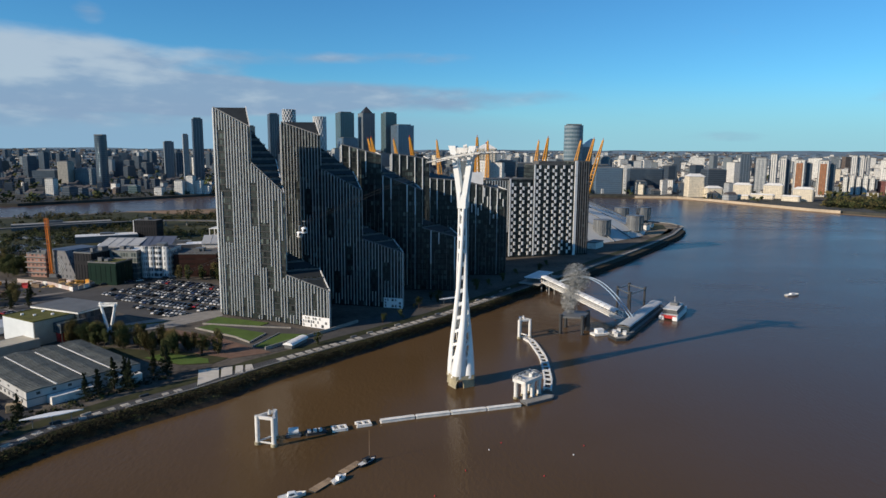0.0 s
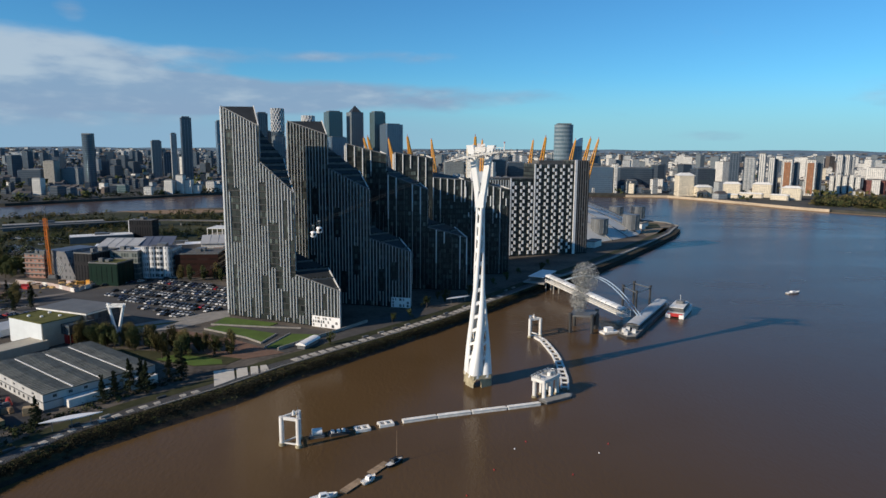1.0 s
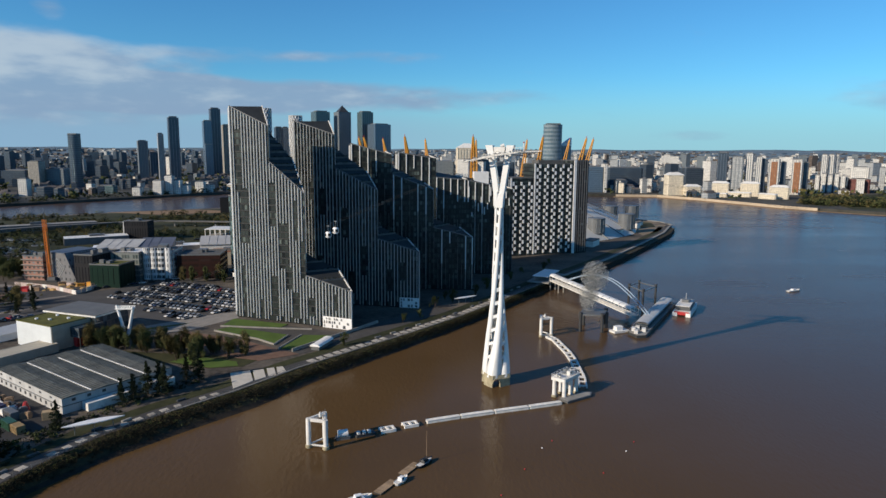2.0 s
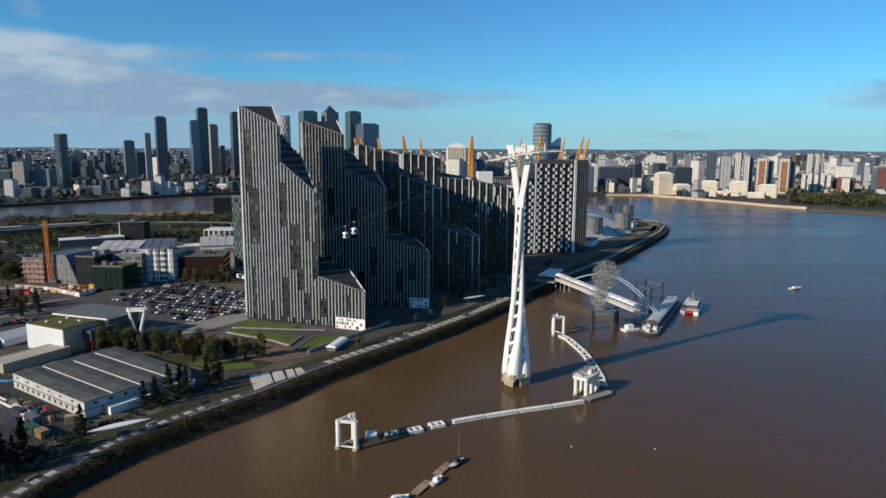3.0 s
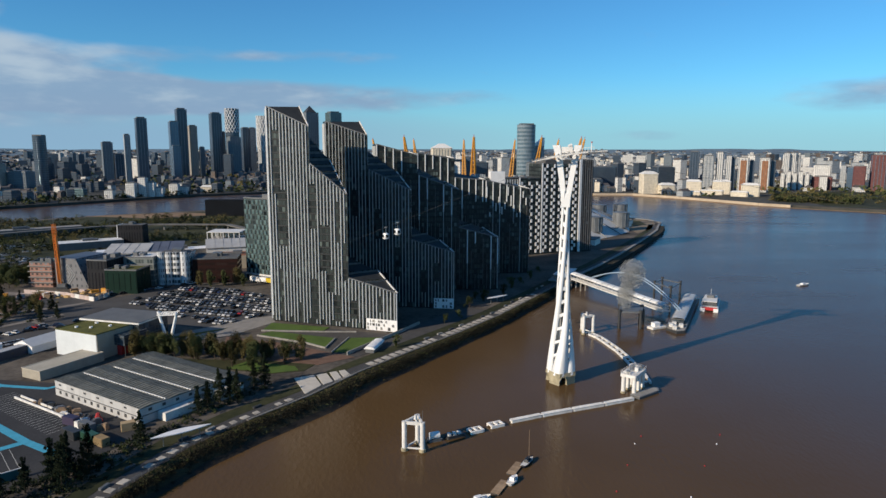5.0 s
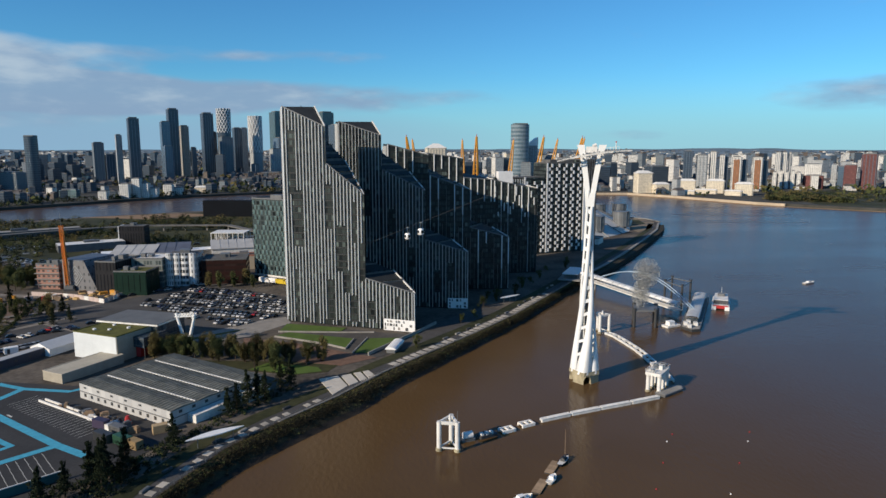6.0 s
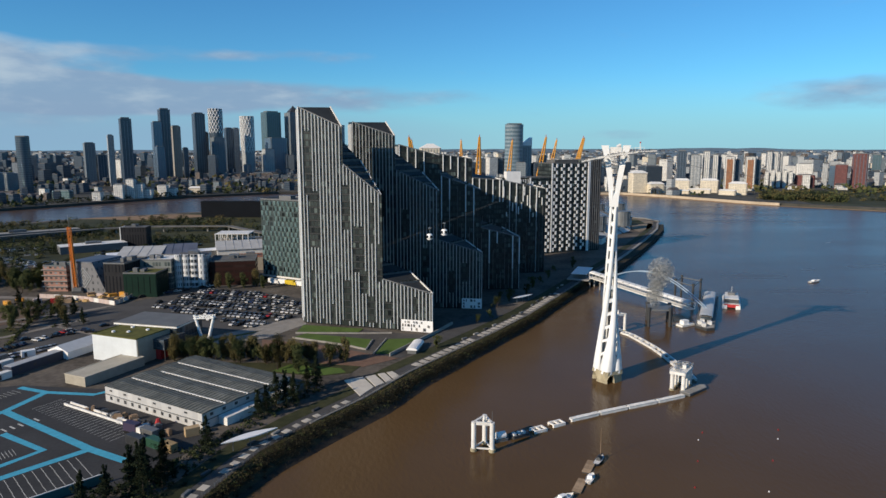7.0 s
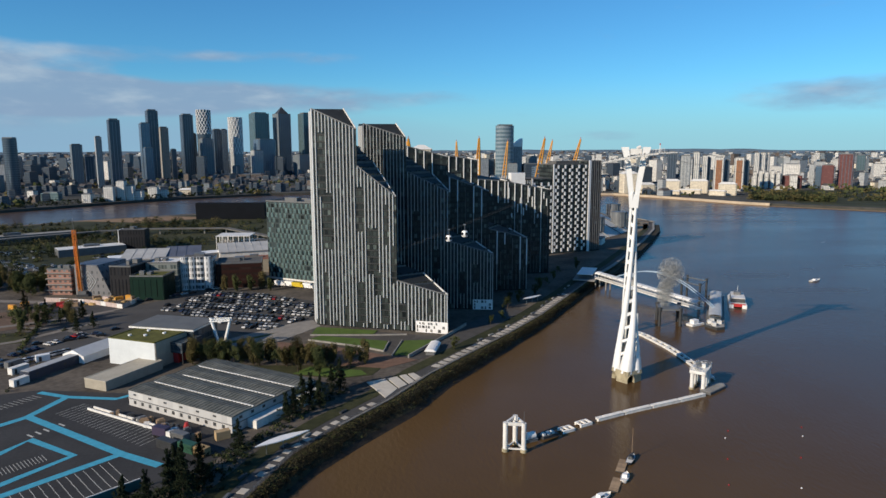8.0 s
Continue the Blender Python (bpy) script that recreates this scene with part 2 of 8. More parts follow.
YELLOW = mk("yellow_mast_paint", (0.72, 0.33, 0.035), 0.5, 0.12, 0.3)
ORANGE = mk("orange_crane_paint", (0.75, 0.22, 0.02), 0.5, 0.12, 0.3)
BLUE = mk("light_blue_road_paint", (0.08, 0.42, 0.6), 0.8, 0.18, 0.6)
WLINE = mk("white_road_paint", (0.55, 0.55, 0.52), 0.8, 0.25, 0.8)
RED = mk("red_paint", (0.5, 0.03, 0.03), 0.5, 0.15, 0.5)
WOOD = mk("weathered_pontoon_planks", (0.36, 0.25, 0.16), 0.85, 0.25, 0.6)
STAIN = mk("algae_stained_base", (0.42, 0.37, 0.25), 0.8, 0.35, 0.5)
BARK = mk("bark", (0.08, 0.06, 0.045), 0.95, 0.3, 1.5)
ROOF = mk("grey_roof_felt", (0.13, 0.13, 0.13), 0.9, 0.3, 0.2)
SEDUM = mk("green_sedum_roof", (0.12, 0.12, 0.03), 0.95, 0.35, 0.35, 0.05)
GLASS_D = windows_mat("dark_curtain_glazing", (0.013, 0.016, 0.016), (0.008, 0.011, 0.013), 1.75, 3.15, 0.84, 0.7, light=(0.16, 0.2, 0.185), some=0.1, rough=0.5, grough=0.28)
GLASS_D.node_tree.nodes["Principled BSDF"].inputs["Specular IOR Level"].default_value = 0.3

# ---------- mesh helpers ----------
class MB:
    """Collects faces in metres; lays a metric UV map on them when it becomes an object."""

    def __init__(self):
        self.v, self.f, self.mi, self.sm = [], [], [], []

    def face(self, pts, m=0, smooth=False):
        i = len(self.v)
        self.v += [tuple(p) for p in pts]
        self.f.append(tuple(range(i, i + len(pts))))
        self.mi.append(m)
        self.sm.append(smooth)

    def shared(self, verts, faces, m=0, smooth=False):
        i = len(self.v)
        self.v += [tuple(p) for p in verts]
        for f in faces:
            self.f.append(tuple(i + k for k in f))
            self.mi.append(m)
            self.sm.append(smooth)

    def box(self, x0, x1, y0, y1, z0, z1, m=0, rz=0.0, c=0.0):
        """A box, with chamfered upright edges of size c if given, turned by rz degrees about its middle."""
        cx, cy, hx, hy = (x0 + x1) / 2, (y0 + y1) / 2, (x1 - x0) / 2, (y1 - y0) / 2
        if c:
            ring = [(-hx + c, -hy), (hx - c, -hy), (hx, -hy + c), (hx, hy - c), (hx - c, hy), (-hx + c, hy), (-hx, hy - c), (-hx, -hy + c)]
        else:
            ring = [(-hx, -hy), (hx, -hy), (hx, hy), (-hx, hy)]
        a = radians(rz)
        ca, sa = math.cos(a), math.sin(a)
        ring = [(cx + x * ca - y * sa, cy + x * sa + y * ca) for x, y in ring]
        self.prism(ring, z0, z1, m)

    def prism(self, ring, z0, z1, m=0, top=None, smooth=False):
        n = len(ring)
        tops = ring if top is None else top
        vs = [(x, y, z0) for x, y in ring] + [(x, y, z1) for x, y in tops]
        self.shared(vs, [(i, (i + 1) % n, n + (i + 1) % n, n + i) for i in range(n)], m, smooth)
        self.shared(vs, [tuple(range(n, 2 * n)), tuple(reversed(range(n)))], m)

    def tube(self, p, q, r, n=8, m=0, r2=None, caps=True):
        p, q = Vector(p), Vector(q)
        d = (q - p).normalized()
        a = d.orthogonal().normalized()
        b = d.cross(a)
        r2 = r if r2 is None else r2
        vs = []
        for base, rr in ((p, r), (q, r2)):
            vs += [base + (a * math.cos(2 * math.pi * k / n) + b * math.sin(2 * math.pi * k / n)) * rr for k in range(n)]
        self.shared(vs, [(i, (i + 1) % n, n + (i + 1) % n, n + i) for i in range(n)], m, n > 5)
        if caps:
            self.shared(vs, [tuple(range(n, 2 * n)), tuple(reversed(range(n)))], m)

    def path(self, pts, r, n=6, m=0):
        for a, b in zip(pts, pts[1:]):
            self.tube(a, b, r, n, m)

    def beam(self, p, q, w, h, m=0):
        """A square bar from p to q, w wide and h high."""
        p, q = Vector(p), Vector(q)
        d = (q - p).normalized()
        s = d.cross(Vector((0, 0, 1)))
        s = s.normalized() if s.length > 0.01 else Vector((1, 0, 0))
        t = s.cross(d)
        vs = [b + s * (w / 2 * i) + t * (h / 2 * j) for b in (p, q) for i, j in ((-1, -1), (1, -1), (1, 1), (-1, 1))]
        self.shared(vs, [(0, 1, 5, 4), (1, 2, 6, 5), (2, 3, 7, 6), (3, 0, 4, 7), (3, 2, 1, 0), (4, 5, 6, 7)], m)

    def mesh(self, name, mats):
        me = bpy.data.meshes.new(name)
        me.from_pydata(self.v, [], self.f)
        for m in mats:
            me.materials.append(m)
        me.polygons.foreach_set("material_index", self.mi)
        me.polygons.foreach_set("use_smooth", self.sm)
        me.update()
        nl = len(me.loops)
        co = np.empty(len(me.vertices) * 3, np.float32)
        me.vertices.foreach_get("co", co)
        co = co.reshape(-1, 3)
        li = np.empty(nl, np.int32)
        me.loops.foreach_get("vertex_index", li)
        no = np.empty(len(me.polygons) * 3, np.float32)
        me.polygons.foreach_get("normal", no)
        no = no.reshape(-1, 3)
        lt = np.empty(len(me.polygons), np.int32)
        me.polygons.foreach_get("loop_total", lt)
        ln = np.repeat(no, lt, axis=0)
        p = co[li]
        h = np.hypot(ln[:, 0], ln[:, 1]) + 1e-6
        flat = np.abs(ln[:, 2]) > 0.75
        u = np.where(flat, p[:, 0], (-p[:, 0] * ln[:, 1] + p[:, 1] * ln[:, 0]) / h)
        w = np.where(flat, p[:, 1], p[:, 2])
        me.uv_layers.new(name="UVMap").data.foreach_set("uv", np.stack([u, w], 1).astype(np.float32).ravel())
        return me


def aslist(m):
    return list(m) if isinstance(m, (list, tuple)) else [m]


def thing(name, x=0.0, y=0.0, z=0.0, rz=0.0, label="", category="", group="", kind=""):
    ob = new(name)
    ob.matrix_basis = pose(x, y, z, 0, 0, rz)
    return tagged(ob, label, category, group, kind)


def part(name, mb, mats, parent, label="", kind=""):
    ob = new(name, mb.mesh(name, aslist(mats)))
    ob.parent = parent
    return tagged(ob, label, kind=kind)


def solo(name, mb, mats, label="", category="", group="", kind="", m=None):
    ob = new(name, mb.mesh(name, aslist(mats)))
    if m is not None:
        ob.matrix_basis = m
    return tagged(ob, label, category, group, kind)


def again(name, mesh, parent, m, label=""):
    """One more piece on a mesh that is already there."""
    ob = new(name, mesh)
    ob.parent = parent
    ob.matrix_basis = m
    return tagged(ob, label)


def lerp(a, b, t):
    return a + (b - a) * t


def along(pts, step):
    """Points at even steps along a line of (x, y), each with its heading in degrees."""
    out, left = [], 0.0
    for (ax, ay), (bx, by) in zip(pts, pts[1:]):
        n = math.hypot(bx - ax, by - ay)
        h = math.degrees(math.atan2(by - ay, bx - ax))
        d = left
        while d < n:
            out.append((lerp(ax, bx, d / n), lerp(ay, by, d / n), h))
            d += step
        left = d - n
    return out


def offset(pts, d):
    """The line of (x, y) moved d metres to its left."""
    out = []
    for i, (x, y) in enumerate(pts):
        a, b = pts[max(0, i - 1)], pts[min(len(pts) - 1, i + 1)]
        n = math.hypot(b[0] - a[0], b[1] - a[1])
        out.append((x - (b[1] - a[1]) / n * d, y + (b[0] - a[0]) / n * d))
    return out


def strip(mb, pts, w, z, m=0):
    l, r = offset(pts, w / 2), offset(pts, -w / 2)
    for i in range(len(pts) - 1):
        mb.face([(*r[i], z), (*r[i + 1], z), (*l[i + 1], z), (*l[i], z)], m)

# ---------- river and land ----------
GZ = 3.5
EDGE = [(-139, 118), (-137, 140), (-131, 162), (-120.5, 186), (-108, 203), (-91, 222.5), (-74.5, 246), (-55, 268.5), (-31, 296), (-6, 327), (24, 370), (50, 408), (88, 458), (124, 511), (175, 590), (218, 660), (240, 706)]

w = MB()
w.face([(-9000, -9000, 0), (9000, -9000, 0), (9000, 9000, 0), (-9000, 9000, 0)])
solo("water", w, WATER, "brown tidal river water with small ripples", "river", kind="structure")


def slab(name, ring, z, mat, label, depth=6.0):
    mb = MB()
    mb.prism(ring, z - depth, z)
    return solo(name, mb, mat, label, "ground", kind="structure")


PENINSULA = EDGE + [(252, 728), (250, 762), (215, 800), (190, 870), (140, 950), (50, 1000), (-60, 1010), (-200, 965), (-320, 915), (-413, 860), (-510, 782), (-700, 690), (-1500, 480), (-2600, 200), (-2600, -600), (-170, -600), (-150, 60)]
slab("ground", PENINSULA, GZ, GROUND, "mixed bare ground and hard standing of the peninsula")
ISLE = [(-4900, 500), (-1500, 800), (-640, 950), (-520, 1090), (-420, 1215), (-250, 1320), (-100, 1350), (100, 1330), (250, 1245), (300, 1225), (405, 1215), (450, 1140), (520, 985), (575, 915), (660, 830), (900, 650), (1400, 300), (2500, -300), (4900, -900), (4900, 4900), (-4900, 4900)]
slab("far_bank_ground", ISLE, 4.0, CITYG, "built-up ground of the far river bank")

# low hills at the horizon
mb = MB()
hill = []
for i in range(0, 121):
    a = radians(-62 + 124 * i / 120)
    h = 74 + 14 * noise.noise(Vector((i * 0.11, 3.3, 0))) + 6 * noise.noise(Vector((i * 0.5, 1.3, 0))) + max(0, min(1, (i - 55) / 30)) * 9
    hill.append((4700 * math.sin(a), 4700 * math.cos(a), h))
for a, b in zip(hill, hill[1:]):
    q, r = (a[0] * 0.8, a[1] * 0.8, 4.2), (b[0] * 0.8, b[1] * 0.8, 4.2)
    mb.face([q, r, b, a])
# distance haze is put into the blue-grey base colour of the hills
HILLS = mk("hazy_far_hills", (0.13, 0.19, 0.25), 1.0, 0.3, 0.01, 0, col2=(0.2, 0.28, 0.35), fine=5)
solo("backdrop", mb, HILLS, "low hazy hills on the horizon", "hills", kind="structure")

# grassed park on the far side of the peninsula
slab("park_ground", [(-110, 560), (-60, 700), (-90, 930), (-210, 940), (-320, 895), (-413, 842), (-510, 765), (-640, 690), (-560, 560), (-330, 520)], GZ + 0.05, PARK, "rough park grass and scrub", 0.6)
slab("sand_ground", [(-430, 850), (-330, 890), (-262, 868), (-340, 818)], GZ + 0.1, SAND, "patch of bare sandy earth", 0.4)

# the bank: a planted slope down to a muddy foreshore; further on a stone river wall
SLOPE = [(0.3, 3.35), (-2.6, 3.25), (-5.4, 2.5), (-8.2, 0.9), (-9.6, 0.25), (-12.5, -0.5)]
BANK = mk("tawny_reed_bank", (0.036, 0.03, 0.016), 0.95, 0.45, 0.25, 0.25, col2=(0.08, 0.064, 0.034))
NB = 12


def bank_width(y):
    """The bank is broadest below the terrace and narrows both ways."""
    ks = [(100, 0.5), (162, 0.5), (190, 0.95), (225, 1.0), (268, 0.8), (300, 0.65), (330, 0.5), (900, 0.5)]
    for (a, p), (b, q) in zip(ks, ks[1:]):
        if y <= b:
            return lerp(p, q, max(0.0, (y - a) / (b - a)))
    return 0.5


mb = MB()
rows = []
for d, z in SLOPE:
    full = offset(EDGE, d)
    rows.append([(lerp(e[0], f[0], bank_width(e[1])), lerp(e[1], f[1], bank_width(e[1]))) for e, f in zip(EDGE, full)])
for i in range(NB):
    for j in range(len(SLOPE) - 1):
        (d0, z0), (d1, z1) = SLOPE[j], SLOPE[j + 1]
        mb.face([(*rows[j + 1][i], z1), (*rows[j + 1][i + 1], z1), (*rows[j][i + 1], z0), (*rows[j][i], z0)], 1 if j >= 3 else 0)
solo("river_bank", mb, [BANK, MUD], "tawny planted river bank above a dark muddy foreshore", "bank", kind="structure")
wall_l, foot = offset(EDGE, -6.3), offset(EDGE, -8.4)
mb = MB()
for i in range(NB - 1, len(EDGE) - 1):
    mb.face([(*wall_l[i], 2.9), (*wall_l[i + 1], 2.9), (*EDGE[i + 1], GZ - 0.3), (*EDGE[i], GZ - 0.3)])
solo("bank_terrace", mb, BANK, "tawny planted river terrace", "bank", kind="structure")
mb = MB()
for i in range(NB - 1, len(EDGE) - 1):
    a, b, c, d = wall_l[i], wall_l[i + 1], foot[i + 1], foot[i]
    mb.face([(*a, -0.6), (*b, -0.6), (*b, 2.95), (*a, 2.95)], 0)
    mb.face([(*d, -0.3), (*c, -0.3), (*b, 0.25), (*a, 0.25)], 1)
    mb.beam((*a, 2.95), (*b, 2.95), 0.5, 0.3, 0)
solo("river_wall", mb, [STONE, MUD], "near-black stone river wall above a muddy foreshore", "river wall", kind="structure")

# ---------- leaves ----------
def leaf_mat(name, a, b):
    m, nt, bs = node_mat(name)
    N, Lk = nt.nodes.new, nt.links.new
    g, r, info, ad = N("ShaderNodeNewGeometry"), N("ShaderNodeValToRGB"), N("ShaderNodeObjectInfo"), N("ShaderNodeMath")
    ad.operation = "MULTIPLY_ADD"
    ad.inputs[1].default_value = 0.45
    half = N("ShaderNodeMath")
    half.operation = "MULTIPLY"
    half.inputs[1].default_value = 0.6
    Lk(g.outputs["Random Per Island"], half.inputs[0])
    Lk(info.outputs["Random"], ad.inputs[0]), Lk(half.outputs[0], ad.inputs[2])
    r.color_ramp.elements[0].color, r.color_ramp.elements[1].color = (*a, 1), (*b, 1)
    Lk(ad.outputs[0], r.inputs[0]), Lk(r.outputs[0], bs.inputs["Base Color"])
    bs.inputs["Roughness"].default_value, bs.inputs["Specular IOR Level"].default_value = 0.9, 0.12
    return m


LEAF_AUTUMN = leaf_mat("autumn_leaves", (0.064, 0.057, 0.022), (0.145, 0.114, 0.044))
LEAF_GREEN = leaf_mat("green_leaves", (0.038, 0.047, 0.016), (0.095, 0.1, 0.037))
LEAF_DARK = leaf_mat("dark_evergreen_leaves", (0.01, 0.015, 0.008), (0.024, 0.031, 0.014))
LEAF_TAN = leaf_mat("tawny_reeds", (0.042, 0.035, 0.017), (0.1, 0.08, 0.042))


def leaves(mb, centre, size, count, rnd, leaf, m=0):
    """Small bent leaf sprays spread through an uneven crown."""
    lobes = [(Vector((rnd.gauss(0, 0.45), rnd.gauss(0, 0.45), rnd.uniform(-0.75, 0.85))), rnd.uniform(0.22, 0.55)) for _ in range(14)]
    for _ in range(count):
        c, r = rnd.choice(lobes)
        d = Vector((rnd.gauss(0, 1), rnd.gauss(0, 1), rnd.gauss(0, 1))).normalized() * r * rnd.uniform(0.3, 1.1)
        p = Vector(centre) + Vector(((c.x + d.x) * size[0], (c.y + d.y) * size[1], (c.z + d.z) * size[2]))
        a = Vector((rnd.gauss(0, 1), rnd.gauss(0, 1), rnd.gauss(0, 0.7))).normalized() * leaf * rnd.uniform(0.6, 1.3)
        b = a.orthogonal().normalized() * leaf * rnd.uniform(0.5, 1.0)
        up = Vector((0, 0, leaf * 0.25))
        mb.shared([p - a, p + b - up, p + a, p - b + up], [(0, 1, 2), (0, 2, 3)], m)


# ---------- the row of stepped riverside towers ----------
FLOOR = 3.15
FIN_MESH = {}
ROOFGLASS = mk("dark_roof_glazing", (0.02, 0.023, 0.024), 0.7, 0.4, 0.3)
TERRACE = mk("terrace_concrete", (0.13, 0.135, 0.135), 0.8, 0.3, 0.3)
SLAB = mk("dark_slab_edge", (0.032, 0.036, 0.037), 0.7, 0.3, 0.3)


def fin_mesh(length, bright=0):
    """A fin with a rounded nose, 0.72 wide and 0.65 deep; kind 1 is white, kind 2 slim and darkened as if in shade,
    kind 3 slim and pale.
    """
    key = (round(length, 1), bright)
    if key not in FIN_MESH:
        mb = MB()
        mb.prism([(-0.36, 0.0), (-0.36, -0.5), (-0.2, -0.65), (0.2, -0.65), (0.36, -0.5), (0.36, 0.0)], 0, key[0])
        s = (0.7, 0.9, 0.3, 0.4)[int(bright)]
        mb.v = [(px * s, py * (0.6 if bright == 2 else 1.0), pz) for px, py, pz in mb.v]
        FIN_MESH[key] = mb.mesh("fin", [(FIN, FINW, FIN_SHADE, FIN)[int(bright)]])
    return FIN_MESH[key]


def stepped_tower(x, y, rz, tiers, sides, gaps, label, seed, step=2.1, rise=((0.4, 0.0), (20, 15), (10, 7))):
    """tiers: (u0, u1, top at u0, top at u1) of the front. sides: how the land side and the river sides run back, as (x, y).
    rise: how much higher the back of each tier stands at its two ends, so that its roof slopes."""
    rnd = random.Random(seed)
    t = thing("apartment_tower", x, y, GZ, rz, label, "apartment tower", "riverside towers")
    ca, sa = math.cos(radians(rz)), math.sin(radians(rz))
    back = [(gx * ca + gy * sa, -gx * sa + gy * ca) for gx, gy in sides]
    for k, (u0, u1, za, zb) in enumerate(tiers):
        za, zb = za - GZ, zb - GZ
        (lx, ly), (rx, ry) = back[0 if k == 0 else 1], back[1]
        if k == 0:
            rx, ry = rx * 0.6, ry * 0.6
        ra = za + rise[k][0]
        rb = (za + 0.2 if rise[1][0] > 10 else zb + 1.5) if k == 0 else zb + rise[k][1]
        A, B, C, D = (u0, 0, za), (u1, 0, zb), (u1 + rx, ry, rb), (u0 + lx, ly, ra)
        a0, b0, c0, d0 = [(p[0], p[1], 0) for p in (A, B, C, D)]
        wall, roof = MB(), MB()
        wall.face([a0, b0, B, A])
        wall.face([b0, c0, C, B])
        wall.face([c0, d0, D, C])
        wall.face([d0, a0, A, D])
        part("wall", wall, GLASS_D, t, "dark glazed wall")
        roof.shared([A, B, C, D], [(0, 1, 2), (0, 2, 3)])
        part("roof", roof, ROOFGLASS, t, "dark sloping glazed roof")
        q = MB()
        q.beam((u0, 0.15, za + 0.2), (u1, 0.15, zb + 0.2), 0.35, 0.5)
        part("roof_edge", q, GREY, t)
        q = MB()
        q.beam((B[0] - 0.2, 0.1, B[2] + 0.3), (C[0] - 0.2, C[1], C[2] + 0.3), 0.4, 0.7)
        part("parapet", q, OFFW, t, "pale parapet")
        # stepped terraces down the slope: a parapet on each floor's line, with planting behind it
        lo, hi = min(A[2], B[2], C[2], D[2]), max(A[2], B[2], C[2], D[2])
        f = math.floor(lo / FLOOR) + 1
        while f * FLOOR < hi - 0.4 and k > 0 and hi - lo > 6:
            z = f * FLOOR
            cut = []
            for p, q_ in ((A, B), (B, C), (C, D), (D, A)):
                if (p[2] > z) != (q_[2] > z):
                    r_ = (z - p[2]) / (q_[2] - p[2])
                    cut.append([lerp(p[n], q_[n], r_) for n in range(2)])
            if len(cut) == 2 and math.dist(*cut) > 1.5:
                q = MB()
                q.beam((*cut[0], z - 0.2), (*cut[1], z - 0.2), 1.3, 1.5)
                part("terrace_step", q, TERRACE, t, "grey terrace parapet")
                q = MB()
                n_ = int(math.dist(*cut) / 0.8)
                for i in range(n_):
                    if rnd.random() < 0.55:
                        e = (i + rnd.random()) / n_
                        r_ = rnd.uniform(0.35, 0.8)
                        leaves(q, (lerp(cut[0][0], cut[1][0], e), lerp(cut[0][1], cut[1][1], e), z + 0.7), (r_, r_, r_ * 0.8), 12, rnd, 0.25)
                if q.f:
                    part("planting", q, LEAF_DARK, t, "dark terrace planting", kind="stuff")
            f += 1
        # floor slabs show as thin edges between the fins
        slabs = MB()
        for f in range(1, int(max(za, zb) / FLOOR)):
            z = f * FLOOR
            ue = u1 if z < zb else lerp(u0, u1, max(0.02, (za - z) / max(0.1, za - zb)))
            slabs.box(u0 + 0.02, ue, -0.16, 0.05, z - 0.2, z + 0.2)
        part("floor_edges", slabs, SLAB, t, kind="stuff")
    # fins; where they stand wide apart, slim ones fill in between
    wide = step > 2.5
    pitch = 2.45 if wide else 1.75
    for k, (u0, u1, za, zb) in enumerate(tiers):
        n = max(1, round((u1 - u0) / pitch))
        every = max(1, round(step / pitch)) if wide else 1
        for i in range(n + (1 if k == len(tiers) - 1 else 0)):
            u = min(u0 + (i + 0.2) * (u1 - u0) / n, u1 - 0.3)
            top = lerp(za, zb, (u - u0) / (u1 - u0)) - GZ
            main = i % every == 0
            if not main:
                top = min(top - rnd.choice((6, 12, 18, 24)), 46.0 - k * 6)
            cuts = sorted((g[2] - GZ, g[3] - GZ) for g in gaps if g[0] <= u <= g[1])
            z = 0.6 + (0.0 if i % 3 else 2.4)
            for c0, c1 in cuts + [(top, top)]:
                c0 = min(c0, top)
                if wide and main and c0 == top and c0 - z > 14:
                    # a broad white blade stands in for the sunlit fin top, a slimmer one below it
                    low = c0 - rnd.choice((12, 16, 20, 26))
                    if low - z > 2:
                        again("fin", fin_mesh(low - z, 3), t, pose(u, 0, z))
                    z = max(z, low)
                if c0 - z > 1.5:
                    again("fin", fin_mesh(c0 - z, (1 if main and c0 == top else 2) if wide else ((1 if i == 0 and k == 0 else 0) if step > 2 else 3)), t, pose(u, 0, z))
                z = max(z, c1)
        # river side
        zlow = (tiers[k + 1][2] - GZ + 2) if k + 1 < len(tiers) else 1.0
        rx, ry = back[1]
        m = 8
        for i in range(m):
            f = (i + 0.6) / m
            again("fin", fin_mesh(max(2.0, zb - GZ - zlow)), t, pose(u1 + rx * f, ry * f, zlow, 0, 0, math.degrees(math.atan2(ry, rx))))
    # land side
    lx, ly = back[0]
    m = 5
    for i in range(m):
        f = (i + 0.4) / m
        again("fin", fin_mesh(tiers[0][2] - GZ - 2), t, pose(lx * f, ly * f, 1.0, 0, 0, math.degrees(math.atan2(ly, lx)) - 180))
    return t


def random_gaps(seed, width, height, count):
    rnd = random.Random(seed)
    out = []
    for _ in range(count):
        u, z = rnd.uniform(0, width), rnd.uniform(6, height)
        out.append((u, u + rnd.choice((2.2, 3.5, 5.0)), z, z + rnd.uniform(12, 32)))
    return out


